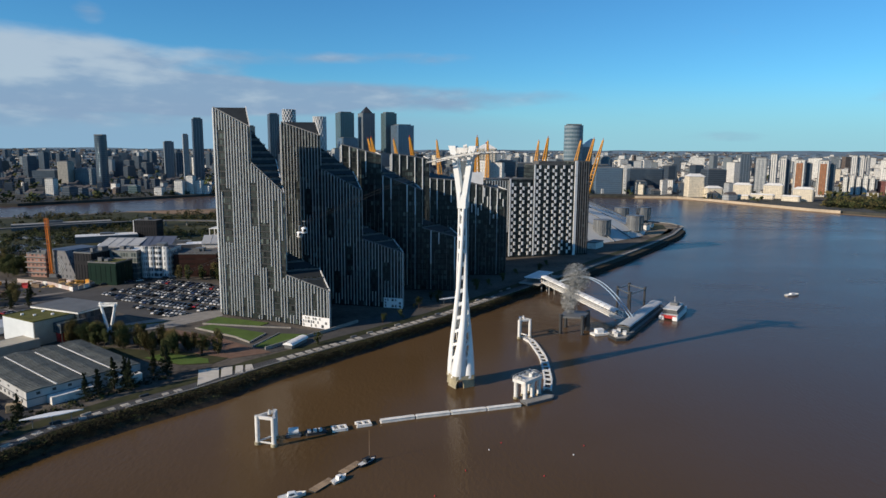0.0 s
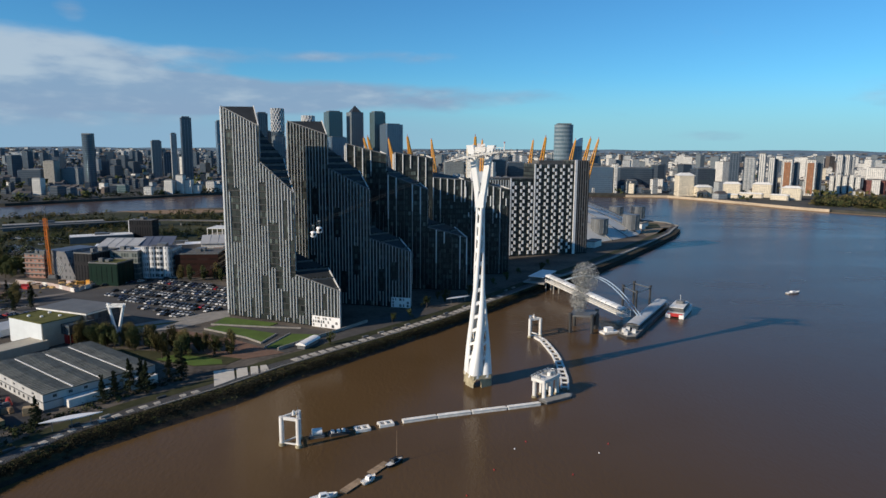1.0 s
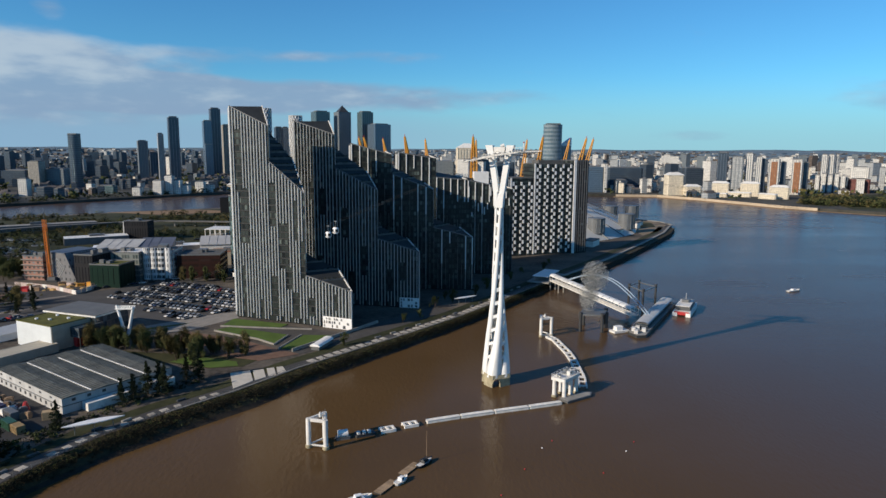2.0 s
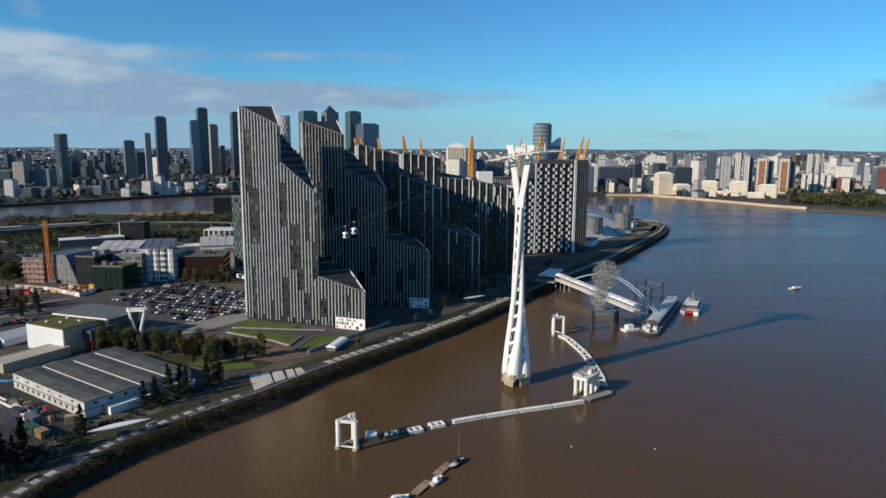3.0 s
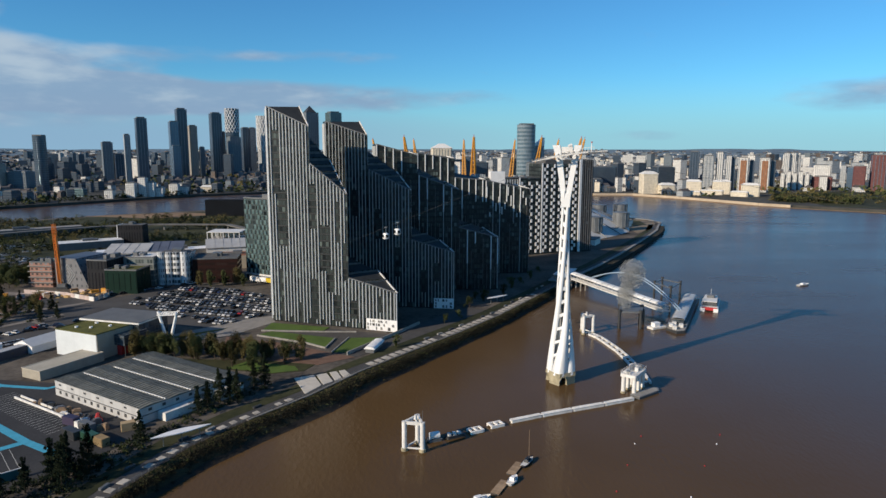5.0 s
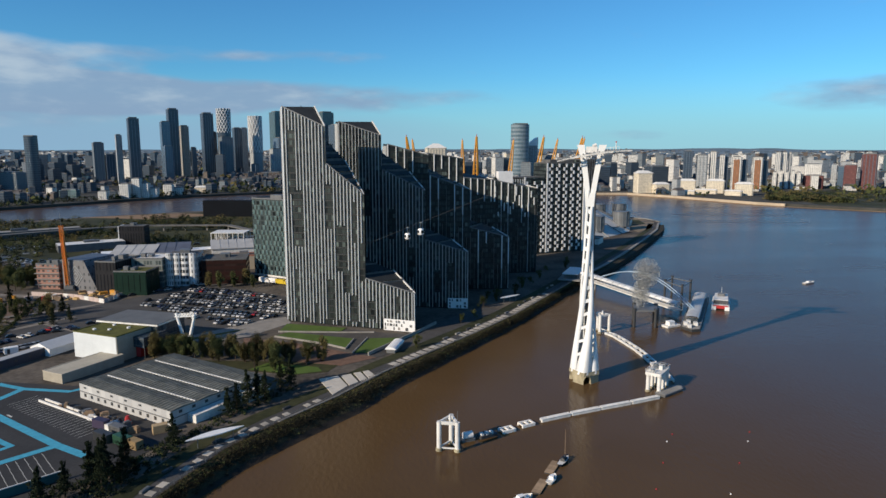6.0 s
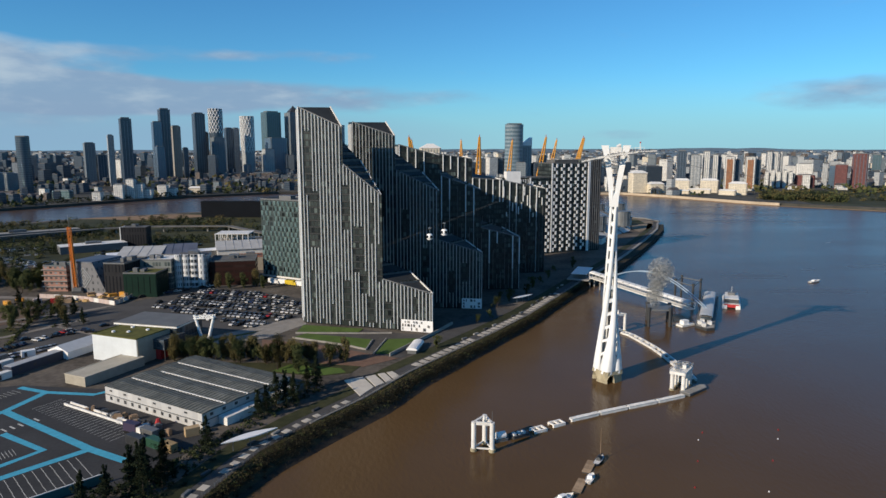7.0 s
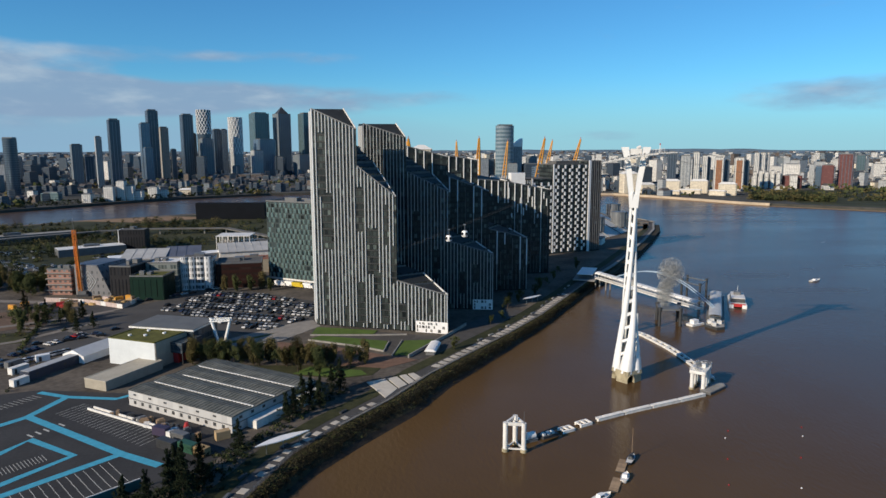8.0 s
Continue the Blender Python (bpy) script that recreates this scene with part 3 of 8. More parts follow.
TA = [(0, 22.4, 106.8, 97.2), (22.4, 41.3, 80.4, 66.4), (41.3, 66.0, 27.3, 21.6)]
GA = [(3.3, 5.6, 66, 96), (5.0, 9.2, 41, 68), (5.2, 7.2, 8, 30), (22.3, 25.2, 50, 71), (35.2, 38.2, 44, 63), (26.6, 31.8, 30, 52), (21.8, 24.8, 6, 26), (31.2, 34.0, 20, 31), (33.4, 36.6, 6, 19), (38.6, 41, 26, 44), (42.3, 46.8, 8, 17), (14.6, 17.0, 6, 14), (50.3, 66.5, 3, 9.2), (56, 58.6, 12, 20)]
stepped_tower(-119.5, 325.3, -23.5, TA, ((-1, 7.5), (-9, 21)), GA, "tall stepped apartment tower with pale vertical fins and sloping roofs", 1)
TB = [(0, 22.4, 101.2, 94.0), (22.8, 45.4, 76.5, 65.6), (45.4, 68.2, 39.8, 33.4)]
stepped_tower(-94.7, 356.4, -12.5, TB, ((-2, 11), (-7, 17)), [(8, 10.5, 60, 70), (3, 5, 40, 52), (14, 17, 52, 66), (26, 29, 40, 56), (36, 39, 20, 36), (30, 33, 10, 22), (50, 54, 12, 24), (58, 61, 18, 28), (12, 15, 14, 30)], "second stepped apartment tower with pale fins, half in shade", 2, step=1.9, rise=((0.4, 0.0), (14, 9), (8, 5)))
TC = [(0, 24, 89.8, 83.5), (24.5, 48.4, 72, 63.3), (48.4, 72, 41, 35)]
stepped_tower(-68.8, 391.5, -3, TC, ((-2, 12), (-7, 17)), random_gaps(8, 70, 70, 12), "stepped apartment tower in shade with its fin tops lit", 3, 3.9, ((0.4, 0.0), (7, 4), (6, 4)))
TD = [(0, 25, 84.5, 80.7), (25, 46, 68.5, 66.8), (46, 77, 66.5, 60.5)]
td = stepped_tower(-43, 432, 6, TD, ((-2, 18), (-7, 20)), random_gaps(11, 74, 60, 14), "lower stepped apartment tower in shade with white lit fins", 4, 5.6, ((0.3, 0.0), (4, 2), (3, 2)))
q = MB()
q.box(52, 62, 9, 15, 50, 68.5)
part("roof_screen", q, WHITE, td, "white rooftop screen wall")
r4 = random.Random(2)
for i in range(14):
    # short white blades scattered on the upper floors
    again("fin", fin_mesh(r4.uniform(2.5, 7.0), 1), td, pose(47 + i * 2.1, -0.1, r4.uniform(38, 53)))


def panel_tower():
    """The last of the row: dark walls with staggered white panels."""
    t = thing("apartment_tower", 100, 531, GZ, 18, "dark apartment tower with staggered white panels in full sun", "apartment tower", "riverside towers")
    body = MB()
    for bx in ((-82, -62.05, 1.0, 20, 60), (-62, -41.5, 0, 20, 61), (-41.48, -8, 0, 20, 72), (-7.98, 7, -0.6, 21, 74.6)):
        body = MB()
        body.box(*bx[:4], 0, bx[4])
        part("wall", body, GLASS_D, t, "near-black glazed wall")
    for i in range(9):
        mb = MB()
        mb.box(-81 + i * 2.2, -80.2 + i * 2.2, 0.4, 1.0, 20, 60.3)
        part("fin", mb, FIN, t)
    for bx in ((-81.5, -42, 0.5, 19.5, 61, 61.6), (-41, -8.5, 0.5, 19.5, 72, 72.7), (-36, -14, 4, 16, 72.7, 75.0), (-7.5, 6.5, 0, 20.4, 74.6, 75.2)):
        roof = MB()
        roof.box(*bx)
        part("roof", roof, ROOF, t, "flat dark roof")
    pm = MB()
    pm.prism([(-0.8, 0), (-0.8, -0.3), (-0.65, -0.45), (0.65, -0.45), (0.8, -0.3), (0.8, 0)], 0, 2.8)
    pm = pm.mesh("panel", [WHITE])
    for c in range(8):
        u = -59.5 + c * 6.9
        hgt = 61 if u < -41 else 72
        for r in range(int(hgt / 5.4)):
            for du, dz in ((0, 0), (2.3, 2.7)):
                z = 1.5 + r * 5.4 + dz
                if z + 2.9 < hgt:
                    again("panel", pm, t, pose(u + du, 0, z))
    for u, hgt in ((-62, 61), (-41.5, 72)):
        mb = MB()
        wd = 1.0 if u in (-62, -41.5) else 0.35
        mb.box(u - 0.1, u + wd, -0.55, 0.0, 1, hgt + 0.5)
        part("fin", mb, WHITE if wd > 0.5 else FIN, t)
    mb = MB()
    mb.box(-6.6, -4.2, -1.3, -0.61, 0, 75.4, 0, 0, 0.1)
    part("corner_strip", mb, WHITE, t, "broad white corner strip")
    for i in range(9):
        mb = MB()
        mb.box(7.0, 7.6, 0.8 + i * 2.25, 1.5 + i * 2.25, 1, 74.6)
        part("fin", mb, FIN_SHADE, t)
    for i in range(5):
        mb = MB()
        mb.box(-3 + i * 2.1, -2.4 + i * 2.1, -1.1, -0.61, 1, 74.6)
        part("fin", mb, FIN_SHADE, t)
    return t


panel_tower()

# ---------- cable car tower ----------
def half_width(z):
    ks = [(-3, 4.7), (0, 4.55), (5, 4.25), (12, 3.7), (25, 2.75), (40, 1.85), (51, 1.45), (64, 1.3), (72.5, 1.45)]
    for (a, p), (b, q) in zip(ks, ks[1:]):
        if z <= b:
            s = (z - a) / (b - a)
            return lerp(p, q, s)
    return ks[-1][1]


def cable_tower():
    t = thing("cable_car_tower", 1.4, 238.5, 0, -20, "tall white steel cable car tower with a forked head", "cable tower")

    def corner(k, z, s, inset=0.0):
        """A place on face k at height z, s from 0 to 1 across it; the square section twists as it rises."""
        a = radians(-57 + 1.95 * z + 0.003 * z * z) + math.pi / 2 * k
        h = half_width(z) - inset
        p = Vector((lerp(-h, h, s), -h))
        p *= min(1.0, 1.27 * h / p.length)
        return (p.x * math.cos(a) - p.y * math.sin(a), p.x * math.sin(a) + p.y * math.cos(a), z)

    def slot(z):
        """Half the width of the openings between the ribbons, as a share of a face: they close above the base."""
        return 0.014 + 0.126 * max(0.0, min(1.0, (z - 7) / 9))

    zs = [3.5 + i * (72.5 - 3.5) / 46 for i in range(47)]
    for k in range(4):
        mb = MB()
        # the ribbon wraps round a corner: the last part of one face and the first of the next
        vs = []
        for z in zs:
            e = 0.5 - slot(z)
            prof = [(k, 1 - e, 0.0), (k, 1 - e * 0.5, -0.08), (k, 0.95, 0.0), ((k + 1) % 4, 0.05, 0.0), ((k + 1) % 4, e * 0.5, -0.08), ((k + 1) % 4, e, 0.0)]
            loop = prof + [(f, s, o + 0.35) for f, s, o in reversed(prof)]
            vs += [corner(f, z, s, o) for f, s, o in loop]
        n = 12
        fs = [(r * n + i, r * n + (i + 1) % n, (r + 1) * n + (i + 1) % n, (r + 1) * n + i) for r in range(len(zs) - 1) for i in range(n)]
        mb.shared(vs, fs, 0, True)
        part("ribbon", mb, WSTEEL, t)
    for k in range(4):
        for i in range(14):
            z = 10.5 + i * 5.3 - i * i * 0.035
            if z > 71:
                break
            mb = MB()
            e = slot(z) + 0.04
            a, b = corner(k, z, 0.5 - e, 0.2), corner(k, z + 0.3 * half_width(z), 0.5 + e, 0.2)
            mb.beam(a, b, 0.3, 0.75 + z * 0.016)
            part("rung", mb, WSTEEL, t)
    core = MB()
    core.prism([(0.5 * math.cos(i * math.pi / 4), 0.5 * math.sin(i * math.pi / 4)) for i in range(8)], 4, 72, 0, smooth=True)
    part("core_ladder", core, GREY, t, "dark service core")
    # stained base: four stout footings under a ring, with an arched opening between each two
    for k in range(4):
        q = MB()
        turn = radians(287 + 90 * k)
        hs = [-3 + i * 0.9 for i in range(8)]
        vs = []
        for z in hs:
            r, gap = 4.95 - 0.06 * z, (0.3 if z < 1.6 else 0.3 - 0.09 * (z - 1.6) ** 1.4)
            for rr_ in (0.0, 1.5):
                for j in range(7):
                    a = turn + lerp(gap, math.pi / 2 - gap, j / 6)
                    m = min(1.12, 0.93 / max(abs(math.cos(a - turn - 0.6)), abs(math.sin(a - turn - 0.6))))
                    vs.append((math.cos(a) * (r * m - rr_), math.sin(a) * (r * m - rr_), z))
        faces = []
        for g in range(7):
            o, p = g * 14, g * 14 + 14
            fs = [(o + j, o + j + 1, p + j + 1, p + j) for j in range(6)] + [(o + 8 + j, o + 7 + j, p + 7 + j, p + 8 + j) for j in range(6)]
            fs += [(o + 7, o, p, p + 7), (o + 6, o + 13, p + 13, p + 6)]
            faces += fs
        q.shared(vs, faces)
        part("footing", q, STAIN, t, "weed-stained footing standing in the river")
    q = MB()
    ring = [corner(k, 3.2, s, -0.12)[:2] for k in range(4) for s in (0.1, 0.5, 0.9)]
    q.prism(ring, 3.1, 4.6, 0, [corner(k, 4.6, s, -0.06)[:2] for k in range(4) for s in (0.1, 0.5, 0.9)])
    part("base_ring", q, STAIN, t)
    # forked head
    for s in (-1, 1):
        mb = MB()
        rows = [(66.5, 0.72 * s, 0.8, 1.35), (71.5, 1.0 * s, 0.92, 1.35), (77, 1.75 * s, 0.95, 1.3), (82.5, 2.6 * s, 1.0, 1.3), (86.2, 3.3 * s, 1.12, 1.4), (88.8, 3.9 * s, 1.35, 1.5)]
        vs = [(x + dx * hw, dy * hd, z) for z, x, hw, hd in rows for dx, dy in ((-1, -1), (1, -1), (1, 1), (-1, 1))]
        fs = [(r * 4 + i, r * 4 + (i + 1) % 4, r * 4 + 4 + (i + 1) % 4, r * 4 + 4 + i) for r in range(len(rows) - 1) for i in range(4)]
        mb.shared(vs, fs + [(20, 21, 22, 23), (3, 2, 1, 0)])
        part("fork_arm", mb, WSTEEL, t)
    collar = MB()
    collar.prism([(-1.5, -1.5), (1.5, -1.5), (1.5, 1.5), (-1.5, 1.5)], 66.5, 71.5, 0, [(-1.75, -1.45), (1.75, -1.45), (1.75, 1.45), (-1.75, 1.45)])
    part("collar", collar, WSTEEL, t)

    def sag(u):
        return 85.4 + 0.16 * u - 0.004 * u * u

    for s in (-1, 1):
        rail = MB()
        us = [-12 + i * 26 / 16 for i in range(17)]
        # one curved bar, deeper over the fork, with a grating walkway hung beside it
        vs = []
        for a in us:
            deep = 0.32 if -7 < a < 9 else 0.15
            vs += [(a, 4.6 * s - 0.25, sag(a) - deep), (a, 4.6 * s + 0.25, sag(a) - deep), (a, 4.6 * s + 0.25, sag(a) + deep), (a, 4.6 * s - 0.25, sag(a) + deep)]
        n = len(us)
        rail.shared(vs, [(r * 4 + i, r * 4 + (i + 1) % 4, r * 4 + 4 + (i + 1) % 4, r * 4 + 4 + i) for r in range(n - 1) for i in range(4)] + [(3, 2, 1, 0), (n * 4 - 4, n * 4 - 3, n * 4 - 2, n * 4 - 1)])
        deck = MB()
        vs = []
        for a in us:
            vs += [(a, 5.6 * s - 0.4, sag(a) - 0.55), (a, 5.6 * s + 0.4, sag(a) - 0.55), (a, 5.6 * s + 0.4, sag(a) - 0.45), (a, 5.6 * s - 0.4, sag(a) - 0.45)]
        deck.shared(vs, [(r * 4 + i, r * 4 + (i + 1) % 4, r * 4 + 4 + (i + 1) % 4, r * 4 + 4 + i) for r in range(n - 1) for i in range(4)] + [(3, 2, 1, 0), (n * 4 - 4, n * 4 - 3, n * 4 - 2, n * 4 - 1)])
        part("walkway", deck, GREY, t)
        part("saddle_beam", rail, OFFW, t)
        rollers = MB()
        for i in range(14):
            u = -12 + i * 24 / 13
            rollers.tube((u, 4.4 * s, sag(u) + 0.5), (u, 4.8 * s, sag(u) + 0.5), 0.32, 10)
        part("sheave_train", rollers, GREY, t)
        guard = MB()
        for a, b in zip(us, us[1:]):
            for dz in (0.35, 0.8):
                guard.beam((a, 6.0 * s, sag(a) - 0.3 + dz), (b, 6.0 * s, sag(b) - 0.3 + dz), 0.06, 0.06)
            guard.beam((a, 6.0 * s, sag(a) - 0.5), (a, 6.0 * s, sag(a) + 0.5), 0.06, 0.06)
        part("handrail", guard, STEEL, t)
    cross = MB()
    for u in (-3.2, 0, 3.2):
        cross.beam((u, -6.0, 84.6 + 0.16 * u), (u, 6.0, 84.6 + 0.16 * u), 0.45, 0.5)
    cross.box(-2, 2, -1.6, 1.6, 86, 88.2)
    cross.tube((0.4, -1.0, 88.3), (1.6, -0.6, 88.9), 0.6, 10)
    for k in range(7):
        cross.beam((3.5 + k, -5.2, 86.2 + 0.1 * k), (3.5 + k, -5.2, 87.6 + 0.1 * k), 0.1, 0.1)
    cross.beam((3.5, -5.2, 87.6), (9.5, -5.2, 88.2), 0.12, 0.12)
    cross.box(7.4, 9.6, -5.5, 5.5, 86.4, 86.7)
    cross.tube((8.5, 0, 86.6), (8.5, 0, 89.6), 0.16)
    part("cross_head", cross, OFFW, t, "machinery between the fork arms")
    lamp = MB()
    lamp.tube((8.5, 0, 89.6), (8.5, 0, 90.1), 0.25)
    part("warning_light", lamp, RED, t)
    return t


cable_tower()

# ---------- trees ----------
def make_tree(name, h, spread, mat, seed, label, conical=False, count=2600):
    rnd = random.Random(seed)
    t = thing(name, 0, 0, 0, 0, label, "tree")
    tr = MB()
    top = h * (0.9 if conical else 0.6)
    tr.tube((0, 0, -0.3), (0.1, 0.05, top * 0.5), h * 0.028, 7, 0, h * 0.02)
    tr.tube((0.1, 0.05, top * 0.5), (0.0, 0.1, top), h * 0.02, 7, 0, h * 0.006)
    for i in range(7):
        a, z = rnd.uniform(0, 6.28), lerp(0.3, 0.85, i / 7) * top
        r = spread * rnd.uniform(0.4, 0.75) * (1 - 0.6 * z / h if conical else 1)
        tr.tube((0.05, 0.05, z), (math.cos(a) * r, math.sin(a) * r, z + r * 0.8), h * 0.011, 5, 0, h * 0.003)
    part("trunk", tr, BARK, t)
    cr = MB()
    if conical:
        for k in range(6):
            z = lerp(0.2, 0.95, k / 5) * h
            r = spread * (1.0 - 0.8 * k / 5)
            leaves(cr, (0, 0, z), (r * 0.95, r * 0.95, h * 0.12), count // 4, rnd, 0.18)
    else:
        leaves(cr, (0, 0, h * 0.52), (spread, spread, h * 0.46), count * 2, rnd, 0.17)
    part("crown", cr, mat, t)
    return t


def plant(src, x, y, rz, s=1.0, z=GZ):
    return copy_thing(src, pose(x, y, z, 0, 0, rz) @ Matrix.Diagonal((s, s, s, 1)))


T_AUT = [make_tree("tree", 10.0, 2.7, LEAF_AUTUMN, k, "broad young tree in brown autumn leaf") for k in (1, 2)]
T_GRN = [make_tree("tree", 9.6, 2.8, LEAF_GREEN, k, "broad green tree with an open crown") for k in (3, 4)]
T_DRK = [make_tree("tree", 11.0, 3.2, LEAF_DARK, k, "dark evergreen tree beside the riverside path", True, 3000) for k in (5, 6)]


def set_tree(src, x, y, z, rz, s):
    src.matrix_basis = pose(x, y, z, 0, 0, rz) @ Matrix.Diagonal((s, s, s, 1))


rnd = random.Random(21)
# row of trees between the low shed and the lawns
row = [(lerp(-161, -96, i / 21) + (1.5 if i % 2 else -1.5), lerp(272, 257, i / 21) + (0, 4.5, 8, 2)[i % 4]) for i in range(22)] + [(-112, 252), (-120, 255)]
first = {0: True, 1: True, 2: True, 3: True}
pool = T_AUT + T_GRN
row = [(x - 4, y) for x, y in row] + [(lerp(-170, -110, (i + 0.5) / 22) + rnd.gauss(0, 1.5), lerp(274, 259, (i + 0.5) / 22) + rnd.uniform(-2, 6)) for i in range(22)]
for i, (x, y) in enumerate(row):
    k = (0, 2, 1, 0, 3, 1)[i % 6]
    s = rnd.uniform(0.72, 1.05)
    if first[k]:
        set_tree(pool[k], x, y, GZ, rnd.uniform(0, 360), s)
        first[k] = False
    else:
        plant(pool[k], x, y, rnd.uniform(0, 360), s)
# dark trees along the riverside path and round the parking lot
dark = [(-149.3, 167.5), (-146.9, 170.8), (-143.6, 175.5), (-141.8, 168), (-145, 163.7), (-149.7, 174.9), (-153.5, 163), (-136.6, 192.8), (-122.5, 213.4), (-120.2, 219.2), (-117.6, 222.3), (-114.5, 219.1), (-124.5, 209), (-157, 158), (-111, 230), (-108, 234)]
set_tree(T_DRK[0], *dark[0], GZ, 20, 1.0)
set_tree(T_DRK[1], *dark[1], GZ, 70, 1.05)
for i, (x, y) in enumerate(dark[2:]):
    plant(T_DRK[i % 2], x, y, rnd.uniform(0, 360), 0.7 if i == 5 else rnd.uniform(0.75, 1.08))
# trees by the road and on the waste ground
for x, y in ((-252, 340), (-240, 346), (-243, 349), (-256, 330), (-262, 345), (-290, 414), (-284, 428), (-296, 432), (-306, 440), (-312, 452), (-298, 455), (-322, 458), (-330, 470), (-278, 440), (-318, 440), (-340, 462), (-350, 480), (-286, 470), (-270, 455), (-300, 470)):
    plant(pool[rnd.choice((0, 2, 3))], x, y, rnd.uniform(0, 360), rnd.uniform(0.85, 1.25))
# street trees below the towers
for x, y in ((-60, 275), (-36, 312), (-20, 342), (-28, 322), (-10, 356), (4, 372), (12, 390), (30, 418), (40, 440), (-14, 362), (20, 402), (58, 452), (66, 476)):
    plant(pool[2 + rnd.randrange(2)], x, y, rnd.uniform(0, 360), rnd.uniform(0.45, 0.75))

# dry grass on the flat of the bank, dark scrub from there down to the foreshore
def bank_z(d):
    for (d0, z0), (d1, z1) in zip(SLOPE, SLOPE[1:]):
        if d >= d1:
            return lerp(z0, z1, (d - d0) / (d1 - d0))
    return SLOPE[-1][1]


mb = MB()
for x, y, h in along(EDGE[1:13], 0.4):
    nx, ny = math.sin(radians(h)) * bank_width(y), -math.cos(radians(h)) * bank_width(y)
    far = y > 225
    for _ in range(8):
        d = abs(rnd.gauss(0, 3.0 if far else 2.0)) + 0.5
        r = rnd.uniform(0.2, 0.5)
        leaves(mb, (x + nx * d + rnd.gauss(0, 0.3), y + ny * d, bank_z(-d) + r * 0.3), (r * 1.3, r * 1.3, r), 9, rnd, 0.13, rnd.choice((0, 0, 0, 1, 2, 3)))
solo("bank_grass", mb, [LEAF_TAN, LEAF_AUTUMN, LEAF_GREEN, LEAF_DARK], "dry tawny grass on the river bank", "grass", kind="stuff")
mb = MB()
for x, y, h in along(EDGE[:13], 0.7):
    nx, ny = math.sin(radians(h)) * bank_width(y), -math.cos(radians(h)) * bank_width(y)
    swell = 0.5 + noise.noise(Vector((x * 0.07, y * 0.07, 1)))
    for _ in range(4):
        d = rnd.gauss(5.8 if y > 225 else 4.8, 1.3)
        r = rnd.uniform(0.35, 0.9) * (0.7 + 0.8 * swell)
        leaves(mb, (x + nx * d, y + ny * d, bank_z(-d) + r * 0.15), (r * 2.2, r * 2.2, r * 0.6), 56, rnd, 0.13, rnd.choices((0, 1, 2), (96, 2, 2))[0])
# near-black leaf colour takes in the shade on the slope
solo("bank_scrub", mb, [leaf_mat("shade_dark_scrub", (0.007, 0.007, 0.004), (0.021, 0.018, 0.01)), LEAF_TAN, LEAF_GREEN], "dark scrub on the slope above the foreshore", "scrub", kind="stuff")

# tall trees in a belt across the waste ground, and loose thickets before it
for _ in range(44):
    s = rnd.random()
    x, y = lerp(-372, -285, s) + rnd.gauss(0, 7), lerp(438, 434, s) + rnd.uniform(-14, 14)
    plant(pool[rnd.choice((2, 3, 2, 3, 0))], x, y, rnd.uniform(0, 360), rnd.uniform(0.85, 1.2))
for x, y in ((-262, 372), (-268, 366), (-247, 352), (-238, 356), (-252, 348), (-276, 380), (-226, 336), (-231, 330)):
    plant(T_DRK[rnd.randrange(2)], x, y, rnd.uniform(0, 360), rnd.uniform(0.6, 0.9))
mb = MB()
for _ in range(520):
    x, y = rnd.uniform(-330, -165), rnd.uniform(240, 372)
    if noise.noise(Vector((x * 0.03, y * 0.03, 2))) < 0.12 or (x > -222 and y < 318) or x > -205:
        continue
    r = rnd.uniform(0.6, 1.7)
    leaves(mb, (x, y, GZ + r * 0.4), (r, r, r * 0.6), 26, rnd, 0.3, rnd.choice((0, 0, 1, 2)))
for x, y, h in along([(-240, 300), (-262, 392)], 1.2):
    r = rnd.uniform(0.8, 1.5)
    leaves(mb, (x - 3, y, GZ + r * 0.5), (r, r, r * 0.7), 30, rnd, 0.3, rnd.choice((0, 1)))
for x, y, h in along([(-164, 158), (-150, 173), (-136, 190), (-128, 202), (-118, 216), (-108, 232)], 0.9):
    # undergrowth below the path trees
    r = rnd.uniform(0.6, 1.6)
    leaves(mb, (x + rnd.gauss(0, 1.4), y + rnd.gauss(0, 1.4), GZ + r * 0.4), (r, r, r * 0.6), 34, rnd, 0.26, rnd.choice((1, 1, 1, 0)))
for x, y, h in along(offset(EDGE[:4], 15.5), 0.35):
    r = rnd.uniform(0.6, 1.4)
    leaves(mb, (x + rnd.gauss(0, 2.6), y + rnd.gauss(0, 2.6), GZ + r * 0.4), (r, r, r * 0.7), 36, rnd, 0.26, rnd.choice((1, 1, 1, 1, 0)))
solo("undergrowth", mb, [LEAF_GREEN, LEAF_DARK, LEAF_AUTUMN], "low thickets and undergrowth by paths and roads", "undergrowth", kind="stuff")

# scrub and hedges over the park and waste ground
mb = MB()
for _ in range(2300):
    x, y = rnd.uniform(-620, -100), rnd.uniform(470, 880)
    if noise.noise(Vector((x * 0.012, y * 0.02, 4))) < -0.06 or y > 790 + (x + 500) * 0.28:
        continue
    if -300 < x < -190 and 815 < y < 880:
        continue
    r = rnd.uniform(2.0, 4.8)
    leaves(mb, (x, y, GZ + r * 0.6), (r, r, r * 0.8), 120, rnd, 0.42, rnd.choice((0, 1, 1, 1, 2)))
solo("park_scrub", mb, [LEAF_GREEN, LEAF_DARK, LEAF_AUTUMN], "scattered trees and scrub in the park", "scrub", kind="stuff")

